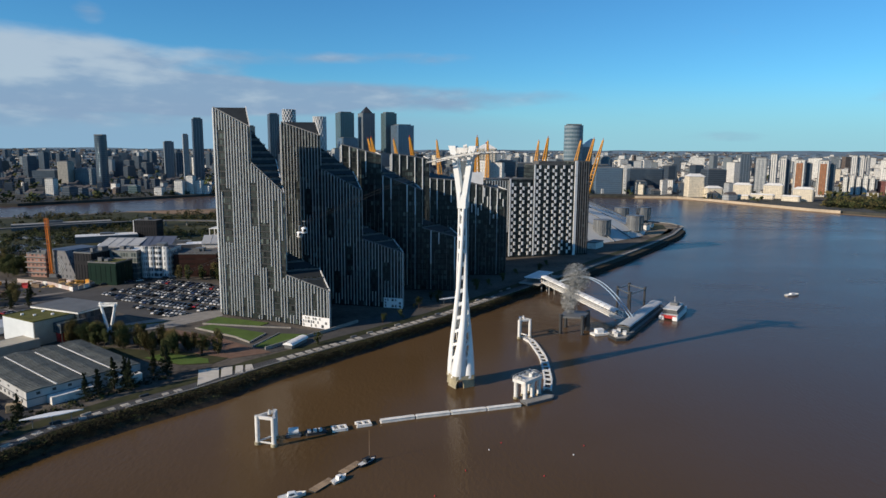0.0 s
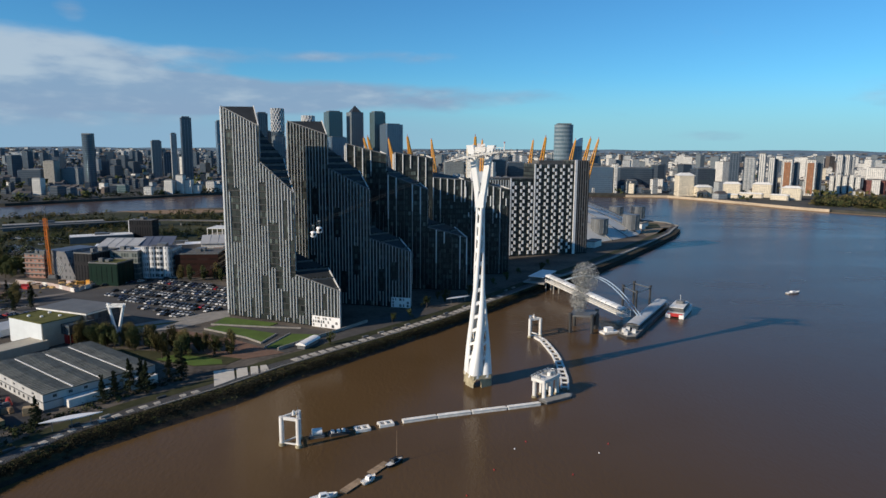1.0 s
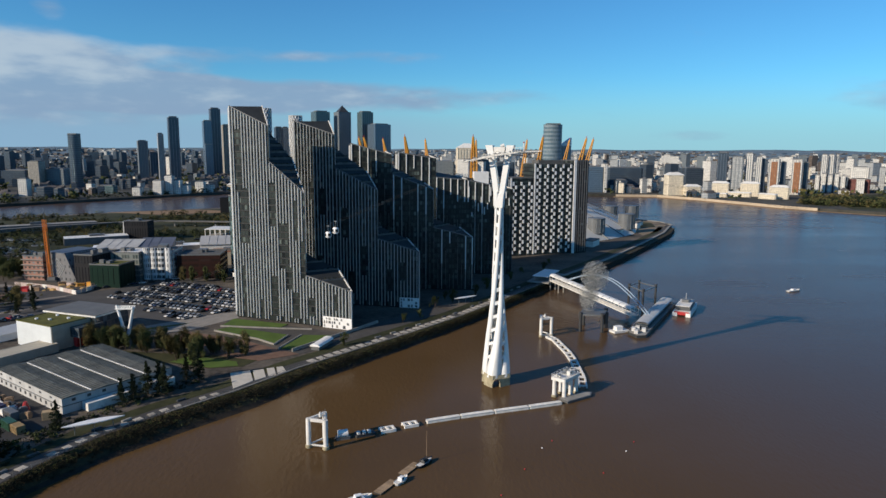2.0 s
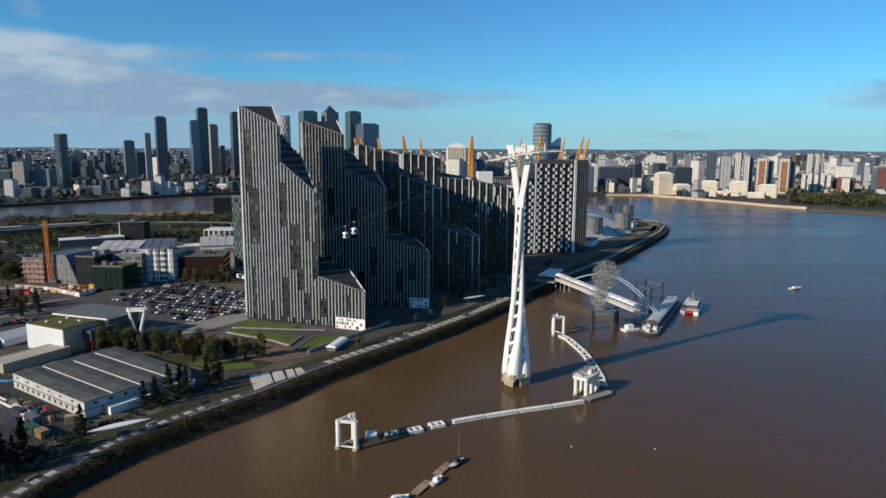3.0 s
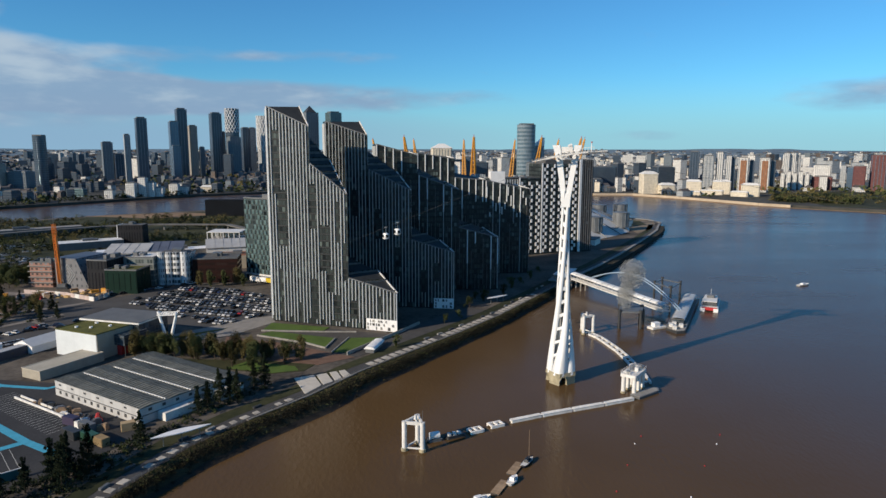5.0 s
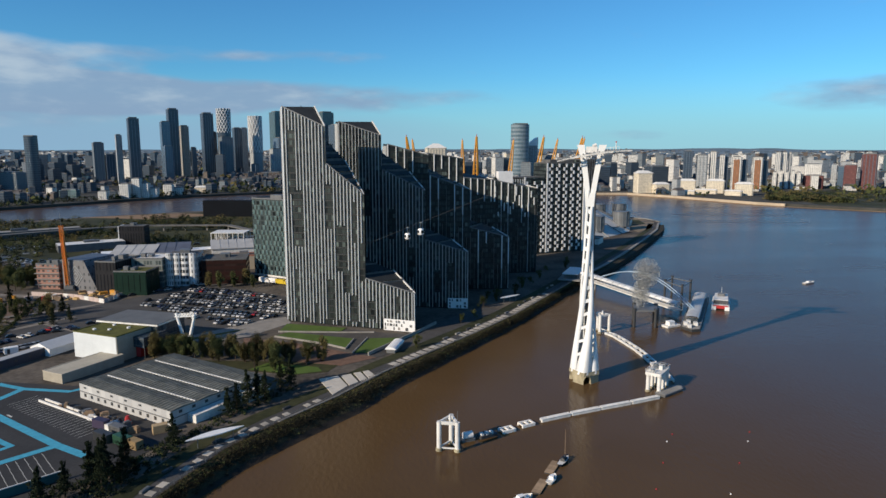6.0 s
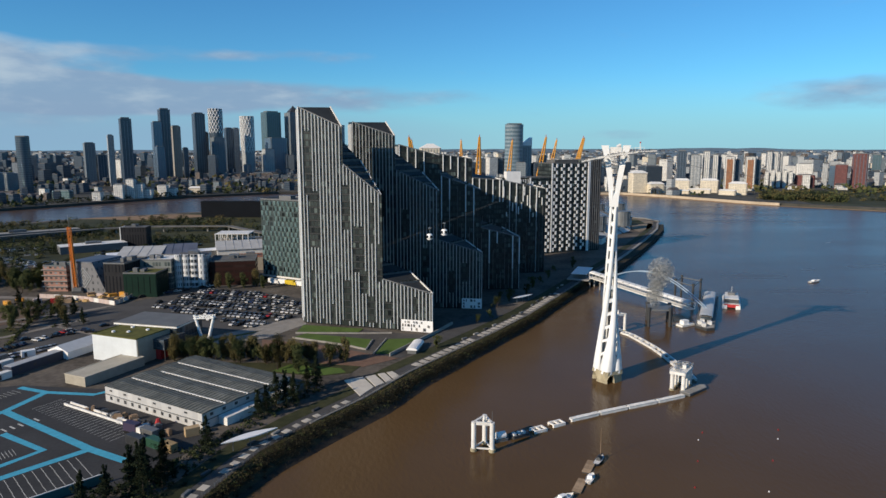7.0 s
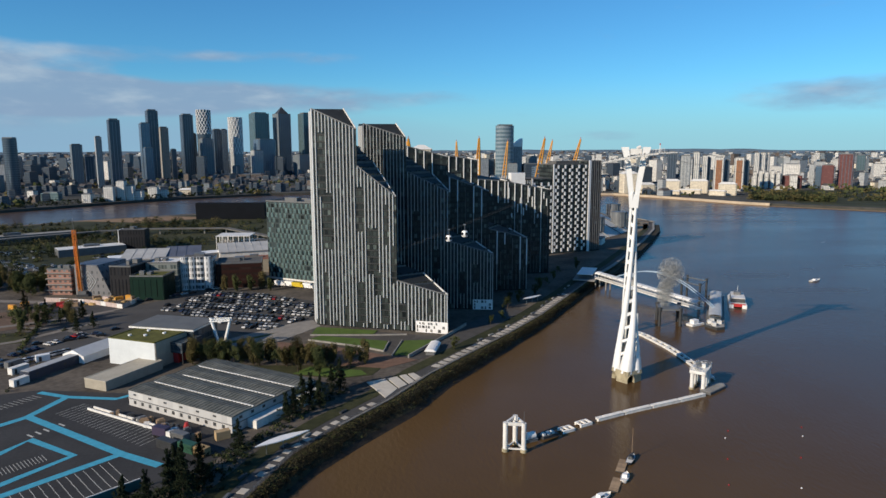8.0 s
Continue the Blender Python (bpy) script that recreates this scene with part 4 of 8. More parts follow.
# ---------- surfaces round the towers ----------
def sheet(name, ring, z, mat, label, cat="ground"):
    mb = MB()
    mb.prism(ring, GZ - 0.3, GZ + z)
    return solo(name, mb, mat, label, cat, kind="structure")


sheet("parking_lot", [(-214, 250), (-178, 241), (-134, 196), (-152, 172), (-200, 120), (-300, 140), (-300, 230)], 0.06, ASPHALT, "dark asphalt parking lot with marked bays", "parking lot")
sheet("car_park", [(-228, 370), (-180, 424), (-118, 372), (-122, 335), (-143, 309), (-166, 321)], 0.07, ASPH2, "grey asphalt car park", "car park")
sheet("road", [(-240, 300), (-262, 392), (-232, 394), (-228, 372), (-166, 318), (-150, 300), (-178, 300)], 0.05, ASPH2, "worn grey access road", "road")
sheet("forecourt", [(-165, 300), (-131, 330), (-122, 334), (-118, 322), (-134, 300), (-150, 292)], 0.1, PAVE, "pale paved forecourt", "paving")
sheet("red_paving", [(-136, 298), (-106, 284), (-86, 269), (-77, 263.5), (-91, 255), (-112, 262), (-134, 284)], 0.12, REDPAVE, "red brick paved path", "paving")
sheet("tower_paving", [(-121, 306), (-122, 321), (-60, 294), (-50, 312), (-20, 345), (-8, 330), (-32, 300), (-77, 263.5), (-100, 285)], 0.09, mk("grey_paving", (0.085, 0.08, 0.076), 0.85, 0.25, 0.25), "grey paving round the tower bases", "paving")
sheet("lawn", [(-119.5, 319.5), (-91, 309), (-93.6, 302.5), (-121.6, 306.8)], 0.35, LAWN, "raised mown lawn", "lawn")
sheet("lawn", [(-122.2, 299), (-117, 304.5), (-87.5, 291), (-90, 277.5), (-99.3, 285.1)], 0.33, LAWN, "sloping mown lawn beside red paving", "lawn")
sheet("lawn", [(-86.1, 271), (-80, 290.5), (-67, 290), (-78.5, 269.1)], 0.36, LAWN, "mown lawn inside a pale kerb", "lawn")
sheet("grass_verge", [(-166, 272), (-140, 266), (-112, 262), (-92, 256), (-96, 248), (-108, 246), (-130, 254), (-164, 264)], 0.1, PARK, "dark rough grass below the tree row", "verge")
sheet("grass_verge", [(-120, 261), (-100, 254), (-98, 249), (-108, 246.6), (-126, 254)], 0.15, LAWN, "rough green verge under trees", "verge")
sheet("grass_verge", [(-160, 300), (-138, 313), (-142, 308), (-162, 294)], 0.15, SEDUM, "dry yellow verge by the car park", "verge")

# tracks, bare earth and rough grass on the waste ground
sheet("bare_earth", [(-306, 338), (-270, 334), (-248, 348), (-262, 374), (-296, 376)], 0.03, mk("reddish_earth", (0.15, 0.1, 0.07), 0.95, 0.35, 0.08, 0.05), "bare reddish earth beside the road", "earth")
sheet("rough_grass", [(-284, 306), (-246, 314), (-250, 332), (-288, 330)], 0.03, PARK, "rough dark grass by the cabins", "grass")
sheet("rough_grass", [(-232, 330), (-205, 320), (-196, 334), (-226, 352)], 0.03, PARK, "strip of rough grass between the roads", "grass")
for pts_, w_ in (([(-345, 412), (-300, 404), (-262, 394)], 6), ([(-310, 326), (-266, 346), (-240, 360), (-222, 376)], 4), ([(-300, 290), (-252, 316), (-228, 346)], 3.5), ([(-214, 316), (-238, 334), (-262, 342)], 2.5)):
    mb = MB()
    strip(mb, pts_, w_, GZ + 0.055)
    solo("track", mb, mk("pale_gravel", (0.24, 0.215, 0.19), 0.95, 0.25, 0.15) if w_ == 6 else bpy.data.materials["pale_gravel"], "pale gravel track over waste ground", "track", kind="structure")

mb = MB()
strip(mb, offset(EDGE, 2.9), 4.8, GZ + 0.11)
riverside_path = solo("riverside_path", mb, ASPH2, "riverside path with pale bays standing in for sunlit paving", "path", kind="structure")
mb = MB()
strip(mb, offset(EDGE, 8.2), 5.4, GZ + 0.1)
solo("path_verge", mb, PARK, "strip of rough grass beside the path", "verge", kind="structure")
# pale bays along the path stand in for sunlit paving between bars of shade
pads = []
PADM = mk("sunlit_pad_paving", (0.5, 0.46, 0.4), 0.85, 0.18, 0.4, per=0.5)
for skew in (0.0, 0.5):
    pad = MB()
    pad.prism([(-1.6, -1.9), (1.6 - skew, -1.9), (1.6, 1.9), (-1.6 + skew, 1.9)], 0, 0.12)
    pads.append(pad.mesh("paving_bay", [PADM]))
for i, (x, y, h) in enumerate(along(offset(EDGE[1:11], 2.4), 4.5)):
    if i % 11 not in (7,) and not 221 < y < 249:
        s = 1.0 if y > 247 else 0.8
        again("paving_bay", pads[i % 2], riverside_path, pose(x, y, GZ + 0.1, 0, 0, h) @ Matrix.Diagonal((s, s * (1.0 if y > 247 else 0.75), 1, 1)))
rb_ = random.Random(17)
for i, (x, y, h) in enumerate(along(offset(EDGE[2:12], 5.6), 9.5)):
    if rb_.random() < 0.75 and not 218 < y < 285:
        q = MB()
        q.box(-1.6, 1.6, -0.5, 0.5, 0, 0.55, 0, 0, 0.12)
        q.box(-1.3, 1.3, -0.35, 0.35, 0.55, 0.62)
        solo("planter", q, rb_.choice((CONC, GREY, DARK)), "low concrete planter beside the riverside path", "planter", "path planters", m=pose(x + rb_.uniform(-1, 1), y + rb_.uniform(-1, 1), GZ + 0.1, 0, 0, h + rb_.uniform(-8, 8)))
mb = MB()
for x, y, h in along(EDGE[2:12], 2.5):
    mb.box(x - 0.05, x + 0.05, y - 0.05, y + 0.05, GZ, GZ + 1.2)
for a, b in zip(EDGE[2:11], EDGE[3:12]):
    for z in (0.5, 0.85, 1.2):
        mb.beam((*a, GZ + z), (*b, GZ + z), 0.06, 0.06)
solo("river_railing", mb, GREY, "grey steel railing along the river edge", "railing", kind="structure")

mb = MB()
for a, b in zip(offset(EDGE[4:12], 0.1), offset(EDGE[5:13], 0.1)):
    mb.beam((*a, GZ + 0.12), (*b, GZ + 0.12), 0.9, 0.3)
solo("path_kerb", mb, PAVE, "pale stone kerb along the river edge", "kerb", kind="structure")

# paved terrace with dark bands
t = thing("terrace", 0, 0, GZ, 0, "pale paved terrace with dark bands above the river", "terrace", kind="structure")
LIME = mk("sunlit_limestone", (0.66, 0.61, 0.53), 0.8, 0.12, 0.4)
for ring in ([(-92.6, 223.6), (-87.8, 231.8), (-91.6, 242.6), (-98.4, 239.9)], [(-87.2, 232.2), (-84.0, 235.4), (-87.0, 244.4), (-90.6, 242.6)], [(-83.2, 236.0), (-80.8, 237.8), (-83.4, 246.2), (-86.0, 245.2)], [(-80.2, 238.6), (-77.8, 241.6), (-80.4, 247.6), (-82.6, 246.6)]):
    fl = MB()
    fl.prism(ring, 0.0, 0.3)
    part("paving_slab", fl, LIME, t)

# kerb walls round the lawns and the ramp
t = thing("ramp_wall", 0, 0, GZ, 0, "low pale concrete wall beside the ramp", "wall")
mb = MB()
pts = [(-80.5, 266.5), (-68, 284), (-57.4, 298.5), (-48.2, 312.2)]
for (a, b), (c, d) in zip(pts, pts[1:]):
    mb.beam((a, b, 0.7), (c, d, 0.7), 0.5, 1.5)
part("wall", mb, CONC, t)
for ring in ([(-122, 305.7), (-93, 301.3), (-78, 300)], [(-90, 276.5), (-87, 290)], [(-87, 270), (-81, 290.8)], [(-122.5, 298), (-99, 284), (-90, 276)]):
    mb = MB()
    for (a, b), (c, d) in zip(ring, ring[1:]):
        mb.beam((a, b, GZ + 0.35), (c, d, GZ + 0.35), 0.4, 0.8)
    solo("garden_kerb", mb, CONC, "pale concrete garden kerb", "kerb", "garden kerbs")


def mural(x, y, rz, u0, u1, seed, label):
    """A white panel with a band of grey shapes, in three rows of patches of uneven size."""
    t = thing("mural_panel", x, y, GZ, rz, label, "mural")
    mb = MB()
    mb.box(u0, u1, -1.0, -0.75, 0.2, 5.6)
    part("panel", mb, WHITE, t)
    r = random.Random(seed)
    u = u0 + 0.5
    while u < u1 - 1.6:
        w_ = r.uniform(0.5, 1.6)
        for z0, z1 in ((0.5, 2.0), (2.3, 3.6), (3.9, 5.2)):
            if r.random() < 0.5:
                mb = MB()
                e = r.uniform(0, 0.4)
                mb.shared([(u, -1.03, z0 + e), (u + w_, -1.03, z0), (u + w_ * 0.9, -1.03, z1 - e), (u + 0.1, -1.03, z1), (u, -1.0, z0 + e), (u + w_, -1.0, z0), (u + w_ * 0.9, -1.0, z1 - e), (u + 0.1, -1.0, z1)], [(0, 1, 2, 3), (0, 4, 5, 1), (1, 5, 6, 2), (2, 6, 7, 3), (3, 7, 4, 0)])
                part("patch", mb, r.choice((GREY, GREY, DARK, CONC)), t)
        u += w_ + r.uniform(0.2, 0.6)


mural(-119.5, 325.3, -23.5, 50.6, 66.1, 4, "white mural panel with grey patches at the tower foot")
mural(-94.7, 356.4, -12.5, 57.5, 68.0, 9, "white mural panel in shade at the second tower's foot")


def barrel_kiosk():
    t = thing("kiosk", -69.4, 274.2, GZ + 0.13, 72, "long white barrel-roofed kiosk by the riverside path", "kiosk")
    b = MB()
    b.box(-6.2, 6.2, -1.9, 1.9, 0, 1.7, 0, 0, 0.2)
    part("body", b, GREY, t)
    for k in range(6):
        r = MB()
        x0, x1 = -6.6 + k * 2.2, -4.46 + k * 2.2
        arc = [(-math.cos(math.pi * i / 8) * 2.4, 1.6 + math.sin(math.pi * i / 8) * 1.1) for i in range(9)]
        r.shared([(x, y, z) for x in (x0, x1) for y, z in arc], [(i, i + 1, i + 10, i + 9) for i in range(8)] + [tuple(reversed(range(9))), tuple(range(9, 18))], 0, False)
        part("roof_bay", r, WHITE, t)


barrel_kiosk()


def shelter(x, y, rz, w):
    """A leaf-shaped white canopy on slim posts."""
    t = thing("canopy", x, y, GZ + 0.1, rz, "long white canopy on slim posts by the path", "canopy")
    c = MB()
    n = 10
    up = [(lerp(-w / 2, w / 2, i / n), math.sin(math.pi * i / n) * 1.9) for i in range(n + 1)]
    ring = [(a, b) for a, b in up] + [(a, -b * 0.7) for a, b in reversed(up[1:-1])]
    c.prism(list(reversed(ring)), 3.0, 3.25)
    part("roof", c, WHITE, t)
    for s in (-0.3, 0.0, 0.3):
        p = MB()
        p.tube((s * w, 0, 0), (s * w, 0, 3.0), 0.12)
        part("post", p, STEEL, t)


shelter(-123.8, 189.3, 32, 17)
shelter(-3, 354, 32, 15)


# ---------- the low shed with a ribbed roof ----------
def low_shed():
    W, D, H = 47.5, 38.0, 5.2
    t = thing("shed", -177.8, 230.6, GZ, -37, "long white two-storey shed with dark ribbed roof", "shed")
    b = MB()
    b.box(0, W, 0, D, 0, H)
    wall = part("wall", b, windows_mat("white_boarding", (0.62, 0.62, 0.6), (0.5, 0.5, 0.5), 2.4, 2.6, 0.97, 0.97, light=(0.66, 0.66, 0.65), some=0.5, grough=0.6), t, "white boarded wall")
    band = MB()
    band.box(-0.12, W + 0.12, -0.14, 0.0, 2.45, 2.75)
    band.box(W, W + 0.14, 0, D, 2.45, 2.75)
    part("string_course", band, GREY, t)
    n = 4
    for k in range(n):
        y0, y1 = D * k / n, D * (k + 1) / n
        r = MB()
        ym = (y0 + y1) / 2
        A, B = (-0.4, W + 0.4)
        r.shared([(A, y0, H), (B, y0, H), (B, ym, H + 0.4), (A, ym, H + 0.4), (B, y1, H), (A, y1, H)], [(0, 1, 2, 3), (3, 2, 4, 5), (1, 4, 2), (0, 3, 5)])
        m = 30
        for i in range(m + 1):
            x = lerp(A + 0.2, B - 0.2, i / m)
            r.beam((x, y0, H + 0.1), (x, ym, H + 0.5), 0.28, 0.16, 0)
            r.beam((x, ym, H + 0.5), (x, y1, H + 0.1), 0.28, 0.16, 0)
        part("roof_bay", r, mk("ribbed_roof_sheet", (0.15, 0.155, 0.135), 0.7, 0.35, 0.25, col2=(0.25, 0.255, 0.22)) if k == 0 else bpy.data.materials["ribbed_roof_sheet"], t)
        if k:
            g = MB()
            g.box(1.0 if k % 2 else 4.0, W - 0.5, y0 - 0.2, y0 + 0.2, H, H + 0.25)
            part("gutter", g, OFFW, t, "pale valley gutter")
    for i in range(12):
        for z, h, wd in ((1.0, 1.1, 1.1), (3.9, 0.55, 1.3)):
            if z > 3 and i % 2:
                continue
            wn = MB()
            x = 2.6 + i * 3.7
            wn.box(x, x + wd, -0.1, 0.05, z, z + h)
            part("window", wn, DARK, wall)
    for i in range(7):
        wn = MB()
        y = 3 + i * 4.9
        wn.box(W - 0.05, W + 0.1, y, y + 1.2, 3.6, 4.5)
        part("window", wn, DARK, wall)
    an = MB()
    an.box(W + 0.2, W + 4, 6, 20, 0, 2.6)
    an.box(W + 0.2, W + 5, 26, 36, 0, 3.2)
    part("annexe", an, OFFW, t, "low white annexe")


low_shed()


def roof_of(t):
    return [c for c in t.children if c.name.startswith("roof")][0]


def block(name, x, y, rz, w, d, h, wall, roofm, label, cat="building", group="", plant_room=True, parapet=0.8, z=GZ, seed=0):
    """A building with its front-left corner at x, y: walls, roof, parapet and roof plant."""
    t = thing(name, x, y, z, rz, label, cat, group)
    b = MB()
    b.box(0, w, 0, d, 0, h)
    part("wall", b, wall, t)
    r = MB()
    r.box(0.25, w - 0.25, 0.25, d - 0.25, h, h + 0.15)
    roof = part("roof", r, roofm, t)
    if parapet:
        p = MB()
        for x0, x1, y0, y1 in ((-0.1, w + 0.1, -0.1, 0.25), (-0.1, w + 0.1, d - 0.25, d + 0.1), (-0.1, 0.25, 0.25, d - 0.25), (w - 0.25, w + 0.1, 0.25, d - 0.25)):
            p.box(x0, x1, y0, y1, h, h + parapet)
        part("parapet", p, roofm if parapet < 0.5 else GREY, roof)
    if plant_room:
        rr = random.Random(seed + int(w * 7 + d))
        for k in range(2):
            q = MB()
            a, c = rr.uniform(0.15, 0.55) * w, rr.uniform(0.2, 0.55) * d
            q.box(a, a + w * rr.uniform(0.12, 0.3), c, c + d * rr.uniform(0.12, 0.3), h + 0.15, h + rr.uniform(1.4, 2.8))
            part("plant_room", q, GREY, roof)
    return t


# hall with a sedum roof and its taller metal-roofed neighbour
W_HALL = mk("white_render", (0.74, 0.79, 0.82), 0.75, 0.08, 0.25)
BEIGE = mk("beige_render", (0.42, 0.38, 0.31), 0.8, 0.15, 0.3)
t = block("hall", -199.5, 278.4, -28, 23, 20, 10.4, [W_HALL], SEDUM, "white-rendered hall with a green sedum roof", "hall", plant_room=False, parapet=0.4)
sd = MB()
sd.box(23.0, 23.3, 0.2, 20, 0, 10.4)
part("side_wall", sd, BEIGE, t, "beige side wall")
for u, v in ((6, 5), (12, 7), (8, 13), (17, 12)):
    q = MB()
    q.prism([(u + math.cos(k * 0.785) * 0.7, v + math.sin(k * 0.785) * 0.7) for k in range(8)], 10.5, 11.1)
    part("rooflight", q, WHITE, roof_of(t))
G_BLUE = windows_mat("blue_grey_glazing", (0.07, 0.08, 0.09), (0.03, 0.045, 0.06), 2.0, 2.6, 0.9, 0.85, light=(0.1, 0.13, 0.16))
t = block("hall", -195.0, 292.5, -21, 29, 18, 10.6, G_BLUE, mk("standing_seam_roof", (0.17, 0.168, 0.16), 0.6, 0.2, 0.2, metal=0.1), "glazed hall with a pale grey metal roof", "hall", plant_room=False, parapet=0)
q = MB()
q.box(-0.6, 29.8, -0.8, 18.4, 10.75, 11.4)
part("roof_edge", q, OFFW, t, "pale overhanging roof edge")
q = MB()
q.box(-0.5, 29.7, -0.7, 18.3, 11.4, 11.6)
part("roof_sheet", q, bpy.data.materials["standing_seam_roof"], t)
t = thing("foyer", -179.2, 267.8, GZ, 62, "glazed foyer with a red wall under a canopy", "foyer")
q = MB()
q.box(8, 20, -6, -0.4, 4.4, 8.6)
part("glazing", q, G_BLUE, t)
q = MB()
q.box(9, 16, -3.0, -0.6, 0, 4.2)
part("red_wall", q, RED, t)
for u in (8.5, 14, 19.5):
    q = MB()
    q.tube((u, -5.7, 0), (u, -5.7, 4.4), 0.2)
    part("column", q, DARK, t)
t = block("store", -198.9, 250.5, -31, 10.5, 26, 3.4, BEIGE, mk("cream_roof_membrane", (0.5, 0.46, 0.38), 0.8, 0.12, 0.2), "long low store with a cream roof", "store", plant_room=False, parapet=0.3)
# cabin walls coloured navy to stand in for the shade on that side
t = block("cabin_row", -221.8, 260.5, 63, 33, 4.6, 3.4, mk("shade_dark_cabin_sheet", (0.03, 0.04, 0.07), 0.5, 0.2, 0.4), mk("pale_cabin_roof", (0.45, 0.46, 0.48), 0.7, 0.12, 0.3), "long row of site cabins with shade-dark walls and pale roofs", "cabins", plant_room=False, parapet=0)
for k in range(5):
    q = MB()
    q.box(3 + k * 6, 4.2 + k * 6, -0.06, 0.06, 1.3, 2.3)
    part("window", q, DARK, t)


def tent(x, y, rz, w, d, h):
    t = thing("marquee", x, y, GZ, rz, "white ridge-roofed marquee on hard standing", "marquee")
    b = MB()
    b.shared([(0, 0, 0), (w, 0, 0), (w, d, 0), (0, d, 0), (0, 0, h * 0.6), (w, 0, h * 0.6), (w, d, h * 0.6), (0, d, h * 0.6), (0, d / 2, h), (w, d / 2, h)], [(0, 1, 5, 4), (1, 2, 6, 9, 5), (2, 3, 7, 6), (3, 0, 4, 8, 7)])
    part("wall", b, WHITE, t)
    r = MB()
    r.shared([(-0.3, -0.3, h * 0.58), (w + 0.3, -0.3, h * 0.58), (w + 0.3, d / 2, h + 0.05), (-0.3, d / 2, h + 0.05), (w + 0.3, d + 0.3, h * 0.58), (-0.3, d + 0.3, h * 0.58)], [(0, 1, 2, 3), (3, 2, 4, 5)])
    part("roof", r, mk("tent_fabric", (0.7, 0.71, 0.72), 0.6, 0.08, 0.5), t)


tent(-209.5, 279, 63, 20, 11, 5.2)
for k, (x, y, rz, l, col) in enumerate(((-231, 268, 60, 7, OFFW), (-236, 276, 60, 6, GREY), (-224, 254, 60, 6, OFFW), (-229, 283, 30, 5, WHITE))):
    t = thing("site_cabin", x, y, GZ, rz, "small flat-roofed site cabin", "cabin", "site cabins")
    q = MB()
    q.box(0, l, 0, 2.6, 0.15, 2.7, 0, 0, 0.08)
    part("body", q, col, t)
    q = MB()
    q.box(1, 2, -0.05, 0.0, 0.3, 2.2)
    part("door", q, DARK, t)

# parking lot markings
mb = MB()


LANES = []


def lane(pts, w=1.9):
    LANES.append(1)
    m = MB()
    strip(m, pts, w, GZ + 0.066 + 0.004 * len(LANES))
    solo("road_marking", m, BLUE, "light blue painted lane on dark asphalt", "road marking", "blue lanes", kind="structure")


lane([(-226, 204), (-207, 224.8), (-201.5, 241.4)], 2.6)
lane([(-213, 247.5), (-201.5, 241.4), (-184, 237), (-178.6, 241.2)], 2.2)
lane([(-207.4, 225.4), (-168.6, 192.9), (-156, 184)], 2.6)
lane([(-214, 152), (-190.7, 172.9), (-168.2, 193.2)], 2.6)
lane([(-214, 186), (-202.6, 198), (-198.2, 206.6), (-181.6, 193.8), (-193.6, 179), (-206, 167)], 2.4)
bay = MB()
bay.box(0, 4.8, -0.07, 0.07, 0, 0.012)
bay = bay.mesh("bay_line", [WLINE])
t = thing("bay_lines", 0, 0, GZ + 0.062, 0, "faded white parking bay lines", "road marking", kind="structure")
for i in range(23):
    # bays beyond the long lane, two rows
    s = i / 22
    x, y = lerp(-199, -165, s), lerp(226, 197.5, s)
    for k in range(2):
        again("bay_line", bay, t, pose(x + 3.1 * k, y + 4.2 * k, 0, 0, 0, 53))
    x, y = lerp(-208, -172, s), lerp(160.5, 190.5, s)
    for k in range(3):
        again("bay_line", bay, t, pose(x + 2.9 * (k + 0.5), y - 3.9 * (k + 0.5) - 0.5, 0, 0, 0, -52))
    x, y = lerp(-205, -190.5, s), lerp(184.5, 197.5, s)
    again("bay_line", bay, t, pose(x, y - 2, 0, 0, 0, -52))
    x, y = lerp(-225, -204, s), lerp(214, 240, s)
    again("bay_line", bay, t, pose(x - 6, y + 2, 0, 0, 0, 148))
for k in range(5):
    z = MB()
    z.box(-0.3, 0.3, -1.6, 1.6, 0.064, 0.075)
    solo("crossing_bar", z, WLINE, "white crossing bar on asphalt", "road marking", "crossing bars", kind="structure", m=pose(-199.5 + k * 1.5, 209.5 + k * 1.8, GZ, 0, 0, 50))
for o in (0, 1.6):
    k = MB()
    k.beam((-190.1 + o, 228.4 + o * 0.6, GZ + 0.4), (-155.6 + o, 202.2 + o * 0.6, GZ + 0.4), 0.35, 0.8)
    solo("barrier_kerb", k, OFFW, "long pale concrete kerb barrier", "kerb", "barrier kerbs")

# containers and clutter by the shed
for x, y, rz, l, h, mat, lab in ((-160, 196, -38, 6.5, 2.6, DARK, "dark steel storage container"), (-153.5, 193, -38, 6, 2.6, mk("green_container_paint", (0.03, 0.1, 0.06), 0.5, 0.2, 0.5), "green steel storage container in the yard"), (-157.5, 200.5, -38, 6, 2.6, GREY, "grey steel storage container"), (-149, 190, -38, 5, 2.4, mk("ochre_board", (0.35, 0.25, 0.13), 0.8, 0.2, 0.5), "ochre boarded enclosure by the trees")):
    t = thing("container", x, y, GZ + 0.06, rz, lab, "container", "containers")
    q = MB()
    q.box(0, l, 0, 2.4, 0, h)
    for k in range(int(l / 0.5)):
        q.box(0.2 + k * 0.5, 0.45 + k * 0.5, -0.08, 0, 0.15, h - 0.15)
    body = part("body", q, mat, t)
    q = MB()
    q.box(l, l + 0.08, 0.1, 1.15, 0.1, h - 0.1)
    q.box(l, l + 0.08, 1.25, 2.3, 0.1, h - 0.1)
    part("door", q, mat, body)
mb = MB()
